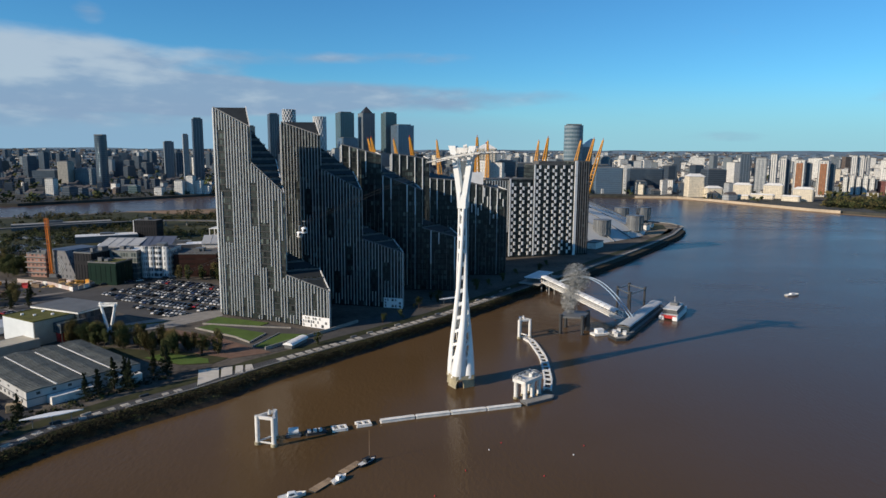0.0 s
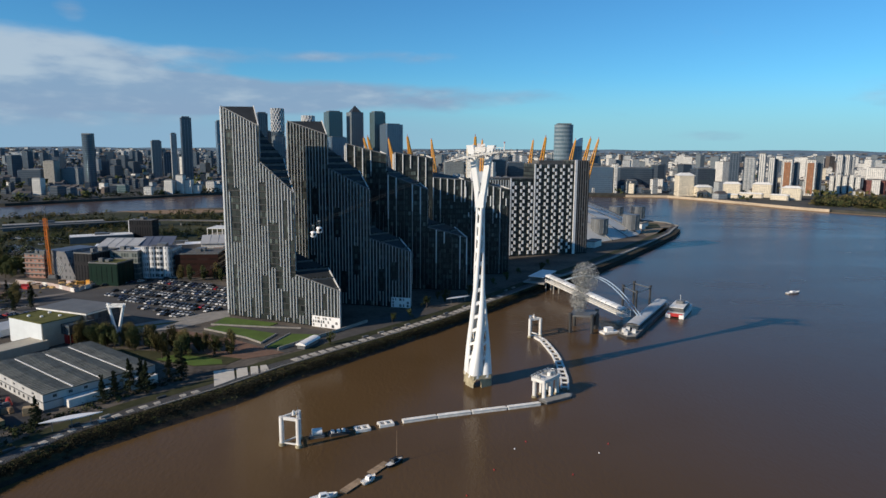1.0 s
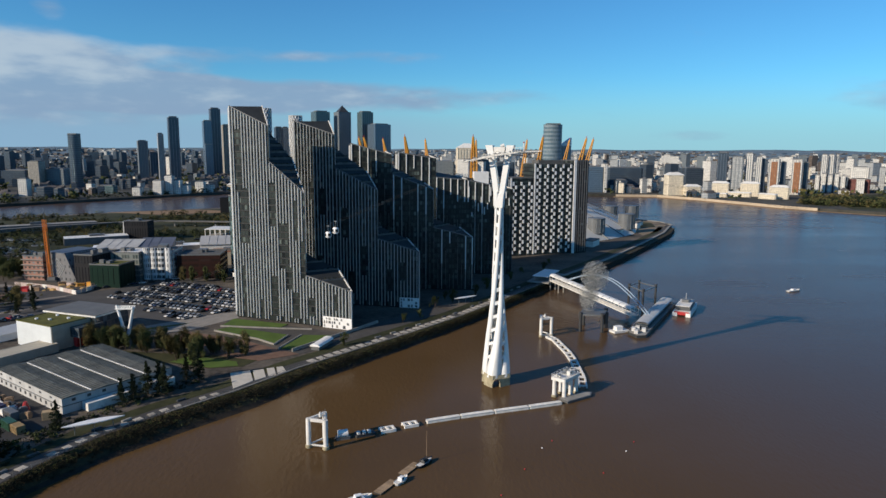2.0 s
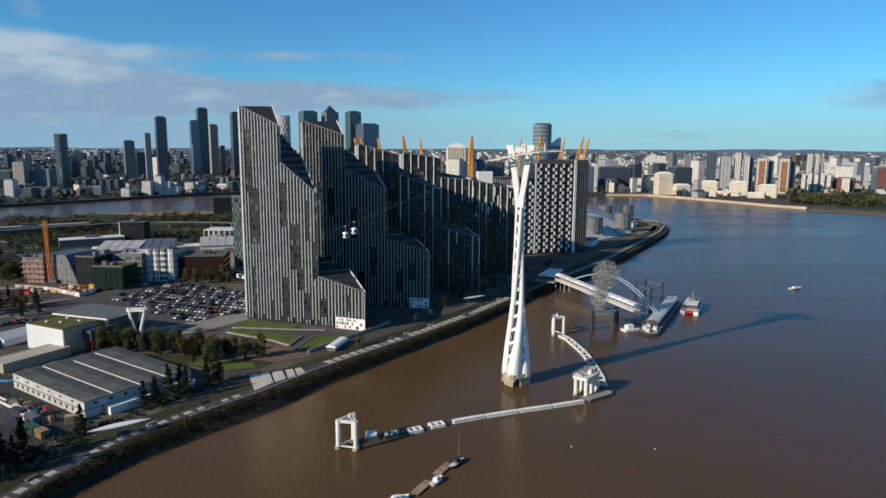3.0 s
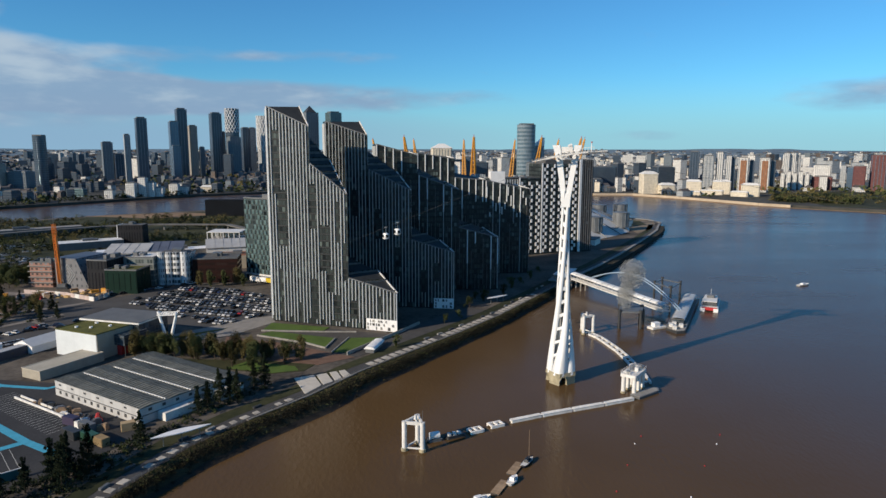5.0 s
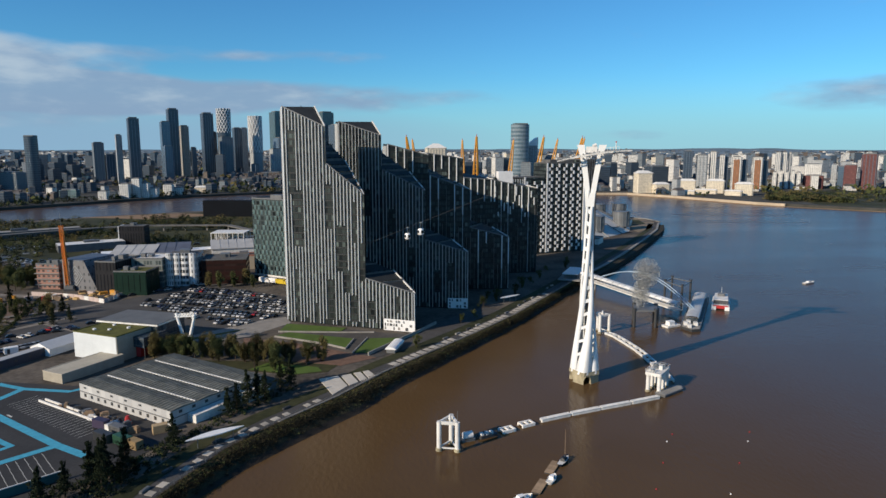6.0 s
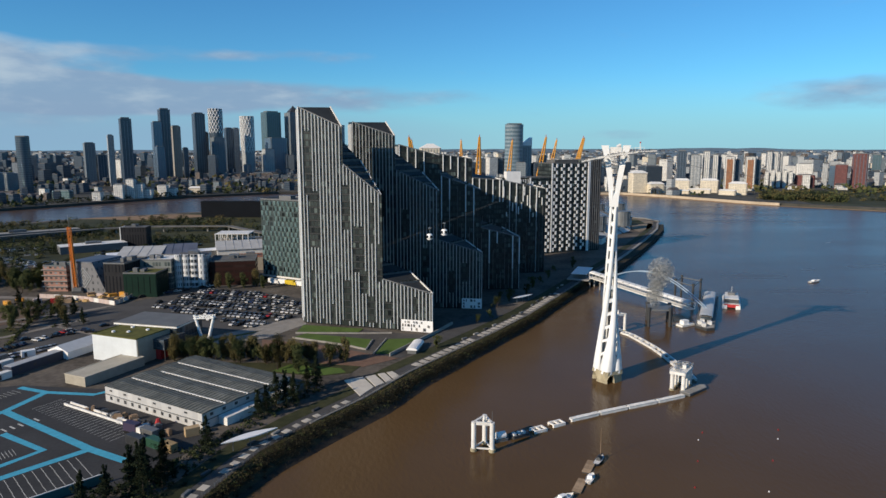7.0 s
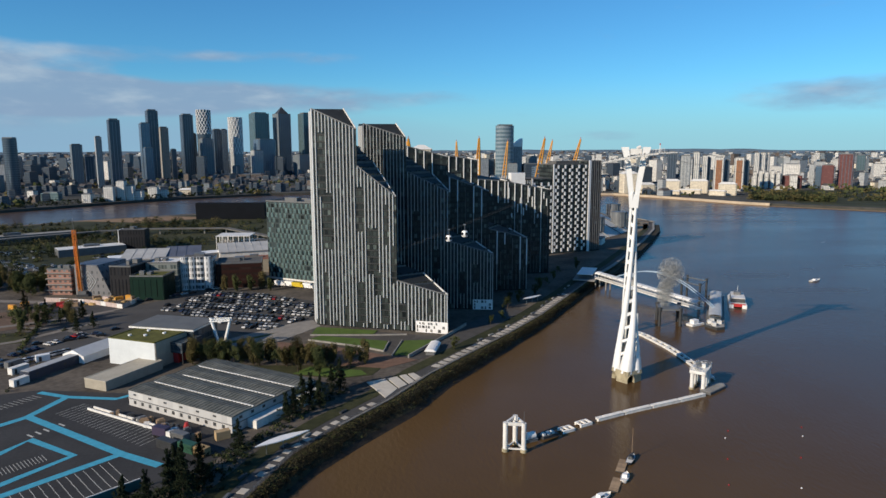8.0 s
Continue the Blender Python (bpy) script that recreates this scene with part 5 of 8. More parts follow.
mb.prism([(math.cos(k * 0.9) * 1.3, math.sin(k * 0.9) * 1.3) for k in range(7)], 0, 2.6, 0, [(math.cos(k * 0.9) * 0.5, math.sin(k * 0.9) * 0.5) for k in range(7)])
solo("red_tarpaulin", mb, RED, "red tarpaulin heaped over stored goods", "tarpaulin", m=pose(-154.0, 206.5, GZ + 0.06))
rr = random.Random(8)
for k in range(26):
    s = rr.uniform(0.05, 0.95)
    x, y = lerp(-178, -143, s) - 3.4 + rr.uniform(-1.8, 1.2), lerp(229, 201.5, s) - 4 + rr.uniform(-1.5, 1.5)
    mb = MB()
    a, b, c = rr.uniform(0.5, 1.5), rr.uniform(0.5, 1.2), rr.uniform(0.5, 1.6)
    mb.box(-a, a, -b, b, 0, c, 0, 0, 0.1)
    mb.box(-a * 0.6, a * 0.7, -b * 0.7, b * 0.5, c, c * 1.25, 0, 0, 0.08)
    solo("crate", mb, rr.choice((OFFW, GREY, WOOD, DARK)), "stacked crate in the yard by the shed", "crate", "yard crates", m=pose(x, y, GZ + 0.06, 0, 0, rr.uniform(0, 90)))
t = thing("hoarding", -190, 146, GZ, 39, "teal site hoarding with a pale top rail", "hoarding")
q = MB()
q.box(0, 42, 0, 0.2, 0, 2.4)
part("board", q, mk("teal_board", (0.02, 0.12, 0.13), 0.6, 0.15, 0.5), t)
q = MB()
q.box(0, 42, -0.05, 0.25, 2.4, 2.6)
part("rail", q, OFFW, t)


# the cable car's lower gantry: a white V of struts with a truss head
def v_gantry():
    t = thing("cable_gantry", -158, 288.5, GZ, -20, "white V-shaped cable car gantry with a truss head", "gantry")
    for s in (-1, 1):
        q = MB()
        q.tube((0.5 * s, 0, 0), (4.6 * s, 0, 14.2), 0.8, 10, 0, 0.55)
        part("strut", q, WSTEEL, t)
    q = MB()
    for s in (-1, 1):
        q.beam((-4.6, 1.0 * s, 12.7), (4.8, 1.0 * s, 13.5), 0.22, 0.3)
        q.beam((-4.6, 1.0 * s, 13.7), (4.8, 1.0 * s, 14.5), 0.18, 0.2)
        for k in range(7):
            x = -4.6 + k * 9.4 / 7
            q.beam((x, 1.0 * s, 12.7 + k * 0.11), (x + 9.4 / 7, 1.0 * s, 13.8 + k * 0.11), 0.1, 0.14)
    for k in range(8):
        x = -4.6 + k * 9.4 / 7
        q.beam((x, -1.0, 12.7 + k * 0.11), (x, 1.0, 12.7 + k * 0.11), 0.12, 0.14)
    part("truss_head", q, WSTEEL, t)


v_gantry()


# ---------- parked cars ----------
CAR_COLS = [("white", (0.7, 0.7, 0.7)), ("silver", (0.4, 0.41, 0.42)), ("black", (0.015, 0.015, 0.017)), ("dark blue", (0.02, 0.03, 0.08)), ("red", (0.35, 0.02, 0.02)), ("grey", (0.13, 0.135, 0.14))]
CAR_GLASS = mk("car_glass", (0.02, 0.022, 0.025), 0.08, 0.1, 1)
TYRE = mk("tyre_rubber", (0.02, 0.02, 0.02), 0.9, 0.1, 2)


def make_car(colname, col):
    m = mk("car_paint_" + colname.replace(" ", "_"), col, 0.28, 0.06, 0.6)
    t = thing("car", 0, 0, 0, 0, colname + " car parked in a marked row", "car", "parked cars")
    b = MB()
    prof = [(-2.15, 0.35), (-2.2, 0.75), (-1.95, 0.95), (-0.9, 1.0), (0.9, 1.02), (1.9, 0.85), (2.15, 0.62), (2.15, 0.35)]
    n = len(prof)
    vs = [(x, s * (0.86 if z > 0.9 else 0.9), z) for s in (-1, 1) for x, z in prof]
    b.shared(vs, [tuple(range(n)), tuple(reversed(range(n, 2 * n)))] + [(i, n + i, n + (i + 1) % n, (i + 1) % n) for i in range(n)])
    part("body", b, m, t)
    g = MB()
    vs = [(x, s * y, z) for s in (-1, 1) for x, y, z in ((-1.75, 0.82, 0.97), (-1.2, 0.66, 1.45), (0.45, 0.66, 1.47), (1.15, 0.82, 1.0))]
    g.shared(vs, [(0, 1, 2, 3), (7, 6, 5, 4), (0, 4, 5, 1), (2, 6, 7, 3)])
    part("glasshouse", g, CAR_GLASS, t)
    r = MB()
    r.box(-1.2, 0.45, -0.66, 0.66, 1.44, 1.5, 0, 0, 0.1)
    part("roof", r, m, t)
    for x in (-1.35, 1.35):
        for s in (-1, 1):
            w_ = MB()
            w_.tube((x, 0.72 * s, 0.32), (x, 0.92 * s, 0.32), 0.32, 8)
            part("wheel", w_, TYRE, t)
    return t


def inside(x, y, ring):
    c = False
    for (ax, ay), (bx, by) in zip(ring, ring[1:] + ring[:1]):
        if (ay > y) != (by > y) and x < (bx - ax) * (y - ay) / (by - ay) + ax:
            c = not c
    return c


cars = [make_car(*c) for c in CAR_COLS]
used = set()
rr = random.Random(12)


def park(x, y, rz, z=GZ + 0.07):
    k = rr.choices(range(6), (20, 22, 30, 10, 1, 20))[0]
    m = pose(x, y, z, 0, 0, rz)
    if k not in used:
        used.add(k)
        cars[k].matrix_basis = m
    else:
        copy_thing(cars[k], m)


LOT = [(-207, 372), (-178, 414), (-122, 370), (-123, 338), (-143, 317), (-163, 331)]
a = radians(-23.5)
for j in range(-2, 14):
    for side in (0, 5.2):
        v = j * 14.5 + side
        for i in range(-40, 60):
            u = i * 2.75
            x, y = -170 + u * math.cos(a) - v * math.sin(a), 300 + u * math.sin(a) + v * math.cos(a)
            if inside(x, y, LOT) and rr.random() < 0.8:
                park(x, y, -23.5 + 90 + rr.choice((0, 180)) + rr.uniform(-2, 2))
for i in range(16):
    if rr.random() < 0.8:
        park(lerp(-232, -172, i / 15), lerp(380, 428, i / 15), 40 + rr.uniform(-4, 4), GZ + 0.05)
for i in range(14):
    if rr.random() < 0.8:
        park(-246 + i * 1.6, 288 + i * 2.9, 152 + rr.uniform(-4, 4), GZ + 0.02)
for i in range(17):
    # a row nosed up to the cabins, and a few by the road
    if rr.random() < 0.85:
        park(lerp(-240, -221, i / 16), lerp(279, 298, i / 16), -38 + rr.uniform(-3, 3), GZ + 0.02)
for x, y in ((-229, 314), (-224, 317), (-220, 323), (-217, 320)):
    park(x, y, 30 + rr.uniform(-20, 20), GZ + 0.02)
for x, y in ((-240, 310), (-226, 322), (-214, 330), (-205, 335)):
    park(x, y, 35, GZ + 0.06)


# ---------- the design campus ----------
def box_lorry(x, y, rz, l, paint, cabm, label):
    """A box body and a cab on six wheels."""
    v = thing("lorry", x, y, GZ + 0.07, rz, label, "lorry")
    q = MB()
    q.box(0, l, 0, 2.4, 0.7, 3.3, 0, 0, 0.1)
    part("box_body", q, paint, v)
    q = MB()
    q.prism([(l + 0.1, 0.05), (l + 1.9, 0.1), (l + 1.9, 2.3), (l + 0.1, 2.35)], 0.5, 2.5, 0, [(l + 0.1, 0.1), (l + 1.5, 0.15), (l + 1.5, 2.25), (l + 0.1, 2.3)])
    part("cab", q, cabm or paint, v)
    for wx in (0.9, 2.0, l + 0.9):
        for wy in (0.1, 2.3):
            q = MB()
            q.tube((wx, wy - 0.14, 0.45), (wx, wy + 0.14, 0.45), 0.45, 8)
            part("wheel", q, TYRE, v)


box_lorry(-163.2, 203.2, -30, 5.2, mk("dark_violet_paint", (0.05, 0.035, 0.075), 0.5, 0.15, 0.4), OFFW, "dark violet lorry beside the low shed")
q = MB()
q.box(0, 4.2, 0, 2.3, 0, 2.5, 0, 0, 0.06)
solo("cabin", q, mk("tan_cabin_sheet", (0.5, 0.36, 0.2), 0.7, 0.15, 0.4), "tan site cabin at the corner of the shed", "cabin", m=pose(-143.6, 197.2, GZ + 0.06, 0, 0, 25))


def campus():
    GRN = windows_mat("dark_green_cladding", (0.005, 0.026, 0.017), (0.005, 0.008, 0.008), 3.4, 14.0, 0.14, 0.7, light=(0.03, 0.07, 0.055))
    BLK = windows_mat("black_cladding", (0.025, 0.025, 0.028), (0.012, 0.014, 0.018), 2.2, 12.0, 0.3, 0.8, light=(0.03, 0.034, 0.04))
    GRYC = windows_mat("grey_metal_cladding", (0.19, 0.19, 0.2), (0.05, 0.055, 0.06), 3.5, 4.0, 0.3, 0.4)
    WHT = windows_mat("white_grid_facade", (0.72, 0.74, 0.76), (0.04, 0.05, 0.06), 2.6, 3.6, 0.5, 0.55, light=(0.2, 0.23, 0.26))
    GLS = windows_mat("pale_green_glazing", (0.24, 0.26, 0.25), (0.06, 0.08, 0.08), 1.8, 3.4, 0.8, 0.7, light=(0.3, 0.34, 0.33))
    # rust red darkened to take in the shade on this building
    RST = windows_mat("shaded_rust_cladding", (0.034, 0.013, 0.01), (0.03, 0.02, 0.018), 7.0, 3.4, 0.85, 0.4, light=(0.05, 0.032, 0.028))
    BRK = windows_mat("pink_brick", (0.38, 0.2, 0.15), (0.06, 0.05, 0.045), 3.0, 3.2, 0.5, 0.35)
    for m in (GRN, BLK, RST):
        m.node_tree.nodes["Principled BSDF"].inputs["Specular IOR Level"].default_value = 0.15
    block("campus_building", -226.5, 395.2, -9, 19, 16, 13.5, GRN, SEDUM, "dark green clad campus building", "building", "campus buildings")
    block("campus_building", -240, 404, -14, 13, 24, 18, BLK, DARK, "black clad campus building", "building", "campus buildings")
    block("campus_building", -204.5, 418.5, 4, 19, 20, 18.5, WHT, ROOF, "white gridded campus building with rounded bays", "building", "campus buildings", parapet=0)
    for k in range(4):
        t = MB()
        n = 8
        t.prism([(-202.0 + k * 4.6 + math.cos(math.pi + math.pi * i / n) * 2.25, 418.4 + math.sin(math.pi + math.pi * i / n) * 1.4) for i in range(n + 1)], GZ, GZ + 20.4, smooth=True)
        solo("bay_front", t, WHT, "rounded white bay on the campus building", "bay", "campus bays")
    block("campus_building", -223.5, 416, -6, 18.5, 20, 17.5, GLS, OFFW, "glazed campus building with a pale frame", "building", "campus buildings")
    block("campus_building", -184, 420.5, 5, 27, 22, 15, RST, ROOF, "rust-clad campus building in shade", "building", "campus buildings")
    block("campus_building", -279, 417.5, -10, 14, 12, 15, BRK, mk("green_roof_plate", (0.04, 0.08, 0.06), 0.7, 0.2, 0.4), "unfinished pink brick block with floor ledges", "building", "campus buildings")
    for k in range(4):
        q = MB()
        q.box(-0.9, 14.5, -0.9, 12.4, 2.6 + k * 3.4, 3.0 + k * 3.4)
        solo("floor_ledge", q, CONC, "pale concrete floor ledge", "ledge", "brick block ledges", m=pose(-279, 417.5, GZ, 0, 0, -10))
    # slanting grey building
    t = thing("campus_building", -263, 415, GZ, -22, "grey metal campus building with a slanting end", "building", "campus buildings")
    q = MB()
    w, d, h = 25, 24, 18
    q.shared([(0, 0, 0), (w, 0, 0), (w, d, 0), (0, d, 0), (0, 0, h), (w - 9, 0, h), (w - 9, d, h), (0, d, h)], [(0, 1, 5, 4), (1, 2, 6, 5), (2, 3, 7, 6), (3, 0, 4, 7)])
    part("wall", q, GRYC, t)
    q = MB()
    q.box(0, w - 9, 0, d, h, h + 0.4)
    part("roof", q, mk("blue_grey_roof", (0.1, 0.12, 0.16), 0.5, 0.15, 0.2), t)
    q = MB()
    for sc in (1.0, 0.66, 0.33):
        ring = [(9.5 + 5.2 * sc * a_, 8.6 + 6.2 * sc * b_) for a_, b_ in ((-1, 0), (0, -1), (1, 0), (0, 1))]
        for (a0, b0), (a1, b1) in zip(ring, ring[1:] + ring[:1]):
            q.beam((a0, -0.1, b0), (a1, -0.1, b1), 0.3, 0.55)
    part("lozenge", q, mk("lozenge_panel", (0.34, 0.35, 0.36), 0.6, 0.15, 0.3), t, "pale lozenge on the facade")
    # long sheds and canopies behind
    for x, y, rz, w, d, h, m, r, lab in ((-262, 470, 22, 48, 16, 12, OFFW, WHITE, "low building with a bright white roof"), (-236, 492, 25, 60, 14, 9, GREY, WHITE, "long canopy building with a pale roof"), (-180, 470, 8, 46, 20, 9, BEIGE, mk("terracotta_roof", (0.3, 0.13, 0.07), 0.8, 0.2, 0.2), "low building with a terracotta roof"), (-175, 520, 14, 60, 12, 7, GREY, CONC, "covered walkway with a pale roof"), (-296, 597, 0, 21, 14, 17, BLK, ROOF, "tall dark block with a white gable"), (-200, 560, 12, 60, 22, 8, GLS, ROOF, "long grey depot building"), (-330, 560, 30, 50, 18, 6, GREY, OFFW, "low warehouse with a pale roof"), (-440, 640, 34, 90, 14, 6, GREY, CONC, "long low depot with a pale roof")):
        block("low_building", x, y, rz, w, d, h, m, r, lab, "building", "low buildings", parapet=0)
    q = MB()
    q.box(0, 0.5, 0, 14, 0, 17.2)
    solo("gable_wall", q, WHITE, "white end wall of the dark block", "wall", m=pose(-296.7, 597, GZ))
    # halls with roofs that slope towards the water
    def sloped(x, y, rz, w, d, h0, h1, wall, roofm, label):
        t = thing("low_building", x, y, GZ, rz, label, "building", "low buildings")
        q = MB()
        q.shared([(0, 0, 0), (w, 0, 0), (w, d, 0), (0, d, 0), (0, 0, h0), (w, 0, h0), (w, d, h1), (0, d, h1)], [(0, 1, 5, 4), (1, 2, 6, 5), (2, 3, 7, 6), (3, 0, 4, 7)])
        part("wall", q, wall, t)
        q = MB()
        q.shared([(-0.5, -0.6, h0), (w + 0.5, -0.6, h0), (w + 0.5, d + 0.4, h1 + 0.3), (-0.5, d + 0.4, h1 + 0.3), (-0.5, -0.6, h0 + 0.5), (w + 0.5, -0.6, h0 + 0.5), (w + 0.5, d + 0.4, h1 + 0.8), (-0.5, d + 0.4, h1 + 0.8)], [(4, 5, 6, 7), (0, 1, 5, 4), (1, 2, 6, 5), (2, 3, 7, 6), (3, 0, 4, 7)])
        roof = part("roof", q, roofm, t)
        for i in range(1, int(w / 6)):
            q = MB()
            q.beam((i * 6, -0.4, h0 + 0.58), (i * 6, d + 0.2, h1 + 0.88), 0.35, 0.25)
            part("roof_rib", q, roofm, roof)

    PALER = mk("pale_metal_roof", (0.5, 0.5, 0.49), 0.55, 0.15, 0.15)
    sloped(-246, 440, 4, 26, 22, 15, 19, OFFW, PALER, "hall with a pale sloping metal roof")
    sloped(-220, 447, 10, 21, 20, 15, 19.5, GREY, mk("slate_blue_roof", (0.12, 0.135, 0.18), 0.55, 0.2, 0.15), "hall with a steep slate-blue roof")
    sloped(-196, 500, 14, 60, 18, 10, 14, OFFW, PALER, "long hall with a pale sloping roof")
    for x, y, s_ in ((-178, 414, 0.9), (-171, 410, 1.0), (-163, 412, 0.95), (-156, 416, 1.05), (-151, 409, 0.8)):
        plant(pool[(0, 3)[x % 2]], x, y, 40 * s_, s_)
    # open white steel frame behind the rust-clad block
    t = thing("steel_frame", -206.3, 544.1, GZ, -4.2, "open white steel building frame with tan floors", "building frame")
    W = 25.7
    for j in (0, 10, 20):
        for i in range(7):
            q = MB()
            q.box(W * i / 6 - 0.25, W * i / 6 + 0.25, j - 0.25, j + 0.25, 0, 17)
            part("column", q, OFFW, t)
    for z in (5.5, 11, 17):
        q = MB()
        q.box(-0.4, W + 0.4, -0.4, 20.4, z - 0.5, z)
        part("floor_plate", q, (mk("tan_deck", (0.45, 0.27, 0.17), 0.85, 0.25, 0.2), CONC, OFFW)[(5.5, 11, 17).index(z)], t)
    # raised road
    t = thing("viaduct", 0, 0, GZ, 0, "pale raised road on slim piers", "viaduct", kind="structure")
    pts = [(-437, 615), (-400, 652), (-345, 692), (-300, 705), (-226, 700), (-184, 640), (-150, 590)]
    q = MB()
    for p0, p1 in zip(pts, pts[1:]):
        q.beam((*p0, 5.4), (*p1, 5.4), 7, 1.0)
    part("deck", q, mk("weathered_deck", (0.17, 0.163, 0.15), 0.85, 0.3, 0.1), t)
    for x, y, h in along(pts, 22):
        q = MB()
        q.box(x - 0.6, x + 0.6, y - 0.6, y + 0.6, 0, 5)
        part("pier", q, CONC, t)
    # dark sheeting whose near-black colour also carries the shade on the wall
    SHEET = mk("shade_black_sheeting", (0.006, 0.008, 0.012), 0.85, 0.3, 0.1)
    SHEET.node_tree.nodes["Principled BSDF"].inputs["Specular IOR Level"].default_value = 0.15
    block("warehouse", -286, 846, -7.8, 84, 12, 19.5, SHEET, SHEET, "long black warehouse by the far shore", "warehouse", parapet=0.3, plant_room=False)
    # teal building beside the first tower
    TEAL = windows_mat("teal_panelled_facade", (0.03, 0.05, 0.052), (0.008, 0.013, 0.015), 3.4, 3.2, 0.7, 0.7, light=(0.06, 0.085, 0.09), some=0.15)
    t = block("apartment_block", -154.5, 437.5, -36, 52, 24, 52, TEAL, ROOF, "teal-panelled apartment block behind the first tower", "apartment block")
    r3 = random.Random(6)
    # folded metal panels: a bright wedge leaning out one way or the other, a dark window beside it
    TEALP = mk("pale_teal_panel", (0.23, 0.34, 0.33), 0.45, 0.15, 0.3, per=0.4)
    folds = []
    for s_ in (0, 1):
        pan = MB()
        w0, h0 = 1.6, 2.9
        v = [(0, 0, 0), (w0, 0, 0), (w0, 0, h0), (0, 0, h0), (w0 * 0.35, -0.85, h0 * 0.95), (w0 * 0.6, -0.75, h0 * 0.1)]
        if s_:
            v = [(w0 - x_, y_, z_) for x_, y_, z_ in v]
        f_ = [(0, 5, 4), (0, 4, 3), (1, 2, 4), (1, 4, 5), (0, 1, 5), (3, 4, 2)]
        pan.shared(v, [tuple(reversed(k)) for k in f_] if s_ else f_)
        folds.append(pan.mesh("panel", [TEALP]))
    for fz in range(15):
        for k in range(15):
            if r3.random() < 0.93:
                again("panel", folds[(k + fz // 2) % 2], t, pose(0.4 + k * 3.44 + (1.2 if fz % 2 else 0) + r3.uniform(-0.15, 0.15), 0, 3.7 + fz * 3.2))
    q = MB()
    q.box(-0.5, 52.5, -0.6, 0, 2.6, 3.6)
    part("base_band", q, OFFW, t, "pale band above the ground floor")
    for x, y, l in ((-150, 424, 6.5), (-143.5, 421, 7.5), (-132, 413, 6.0), (-181, 427, 4.5)):
        v = thing("van", x, y, GZ + 0.07, -36, "white box van parked by the apartment block", "van", "box vans")
        q = MB()
        q.box(0, l, 0, 2.3, 0.5, 3.3, 0, 0, 0.12)
        part("box_body", q, WHITE, v)
        q = MB()
        q.prism([(l + 0.05, 0.1), (l + 1.9, 0.2), (l + 1.9, 2.1), (l + 0.05, 2.2)], 0.4, 2.3, 0, [(l + 0.05, 0.15), (l + 1.2, 0.25), (l + 1.2, 2.05), (l + 0.05, 2.15)])
        part("cab", q, OFFW, v)
        for wx in (0.9, l + 0.9):
            for wy in (0.05, 2.25):
                q = MB()
                q.tube((wx, wy - 0.12, 0.42), (wx, wy + 0.12, 0.42), 0.42, 8)
                part("wheel", q, TYRE, v)
    box_lorry(-139, 417, -36, 7, mk("yellow_lorry_paint", (0.7, 0.5, 0.02), 0.5, 0.1, 0.4), None, "yellow box lorry by the apartment block")


campus()


# ---------- piling rig and building site ----------
t = thing("piling_rig", -258.8, 411, GZ, 0, "orange piling rig with a tall mast", "piling rig")
q = MB()
for s in ((-0.8, -0.8), (0.8, -0.8), (0.8, 0.8), (-0.8, 0.8)):
    q.tube((s[0], s[1], 1), (s[0] - 1.2, s[1], 39), 0.22, 6)
for k in range(19):
    z = 1 + k * 2
    for x0, y0, x1, y1 in ((-0.8, -0.8, 0.8, -0.8), (0.8, -0.8, 0.8, 0.8), (0.8, 0.8, -0.8, 0.8), (-0.8, 0.8, -0.8, -0.8)):
        q.tube((x0 - z * 0.03, y0, z), (x1 - (z + 2) * 0.03, y1, z + 2), 0.13, 5)
q.box(-0.9, 0.1, -0.6, 0.6, 4, 32)
rig_mast = part("mast", q, ORANGE, t)
q = MB()
q.tube((-1.2, 0, 39), (-1.3, 0, 46), 0.14, 6)
part("tip", q, GREY, rig_mast)
q = MB()
q.box(-1.5, 3.6, -1.7, 1.7, 1.2, 3.2, 0, 0, 0.3)
part("cab", q, GREY, t, "grey machine cab")
for s in (-1.9, 1.9):
    q = MB()
    q.box(-2, 5, s - 0.5, s + 0.5, 0, 1.2, 0, 0, 0.3)
    part("track", q, DARK, t)
site = random.Random(31)
q = MB()
pts = [(-273.5, 398.5), (-260.3, 394.5), (-246.2, 389.0), (-224.7, 374.5), (-221.1, 391.6)]
HOARD = mk("pinkish_white_board", (0.62, 0.5, 0.46), 0.7, 0.2, 0.3)
for (ax, ay), (bx, by) in zip(pts, pts[1:]):
    n_ = max(2, round(math.hypot(bx - ax, by - ay) / 4))
    f = thing("site_fence", 0, 0, GZ, 0, "pinkish white boarded fence round the site", "fence", "site fences")
    for i in range(n_):
        h = MB()
        h.beam((lerp(ax, bx, i / n_), lerp(ay, by, i / n_), 1.2), (lerp(ax, bx, (i + 0.96) / n_), lerp(ay, by, (i + 0.96) / n_), 1.2), 0.15, 2.4)
        part("board", h, (HOARD, HOARD, OFFW)[i % 3], f)
EARTH = mk("ochre_earth", (0.5, 0.33, 0.14), 0.95, 0.3, 0.4, 0.2)
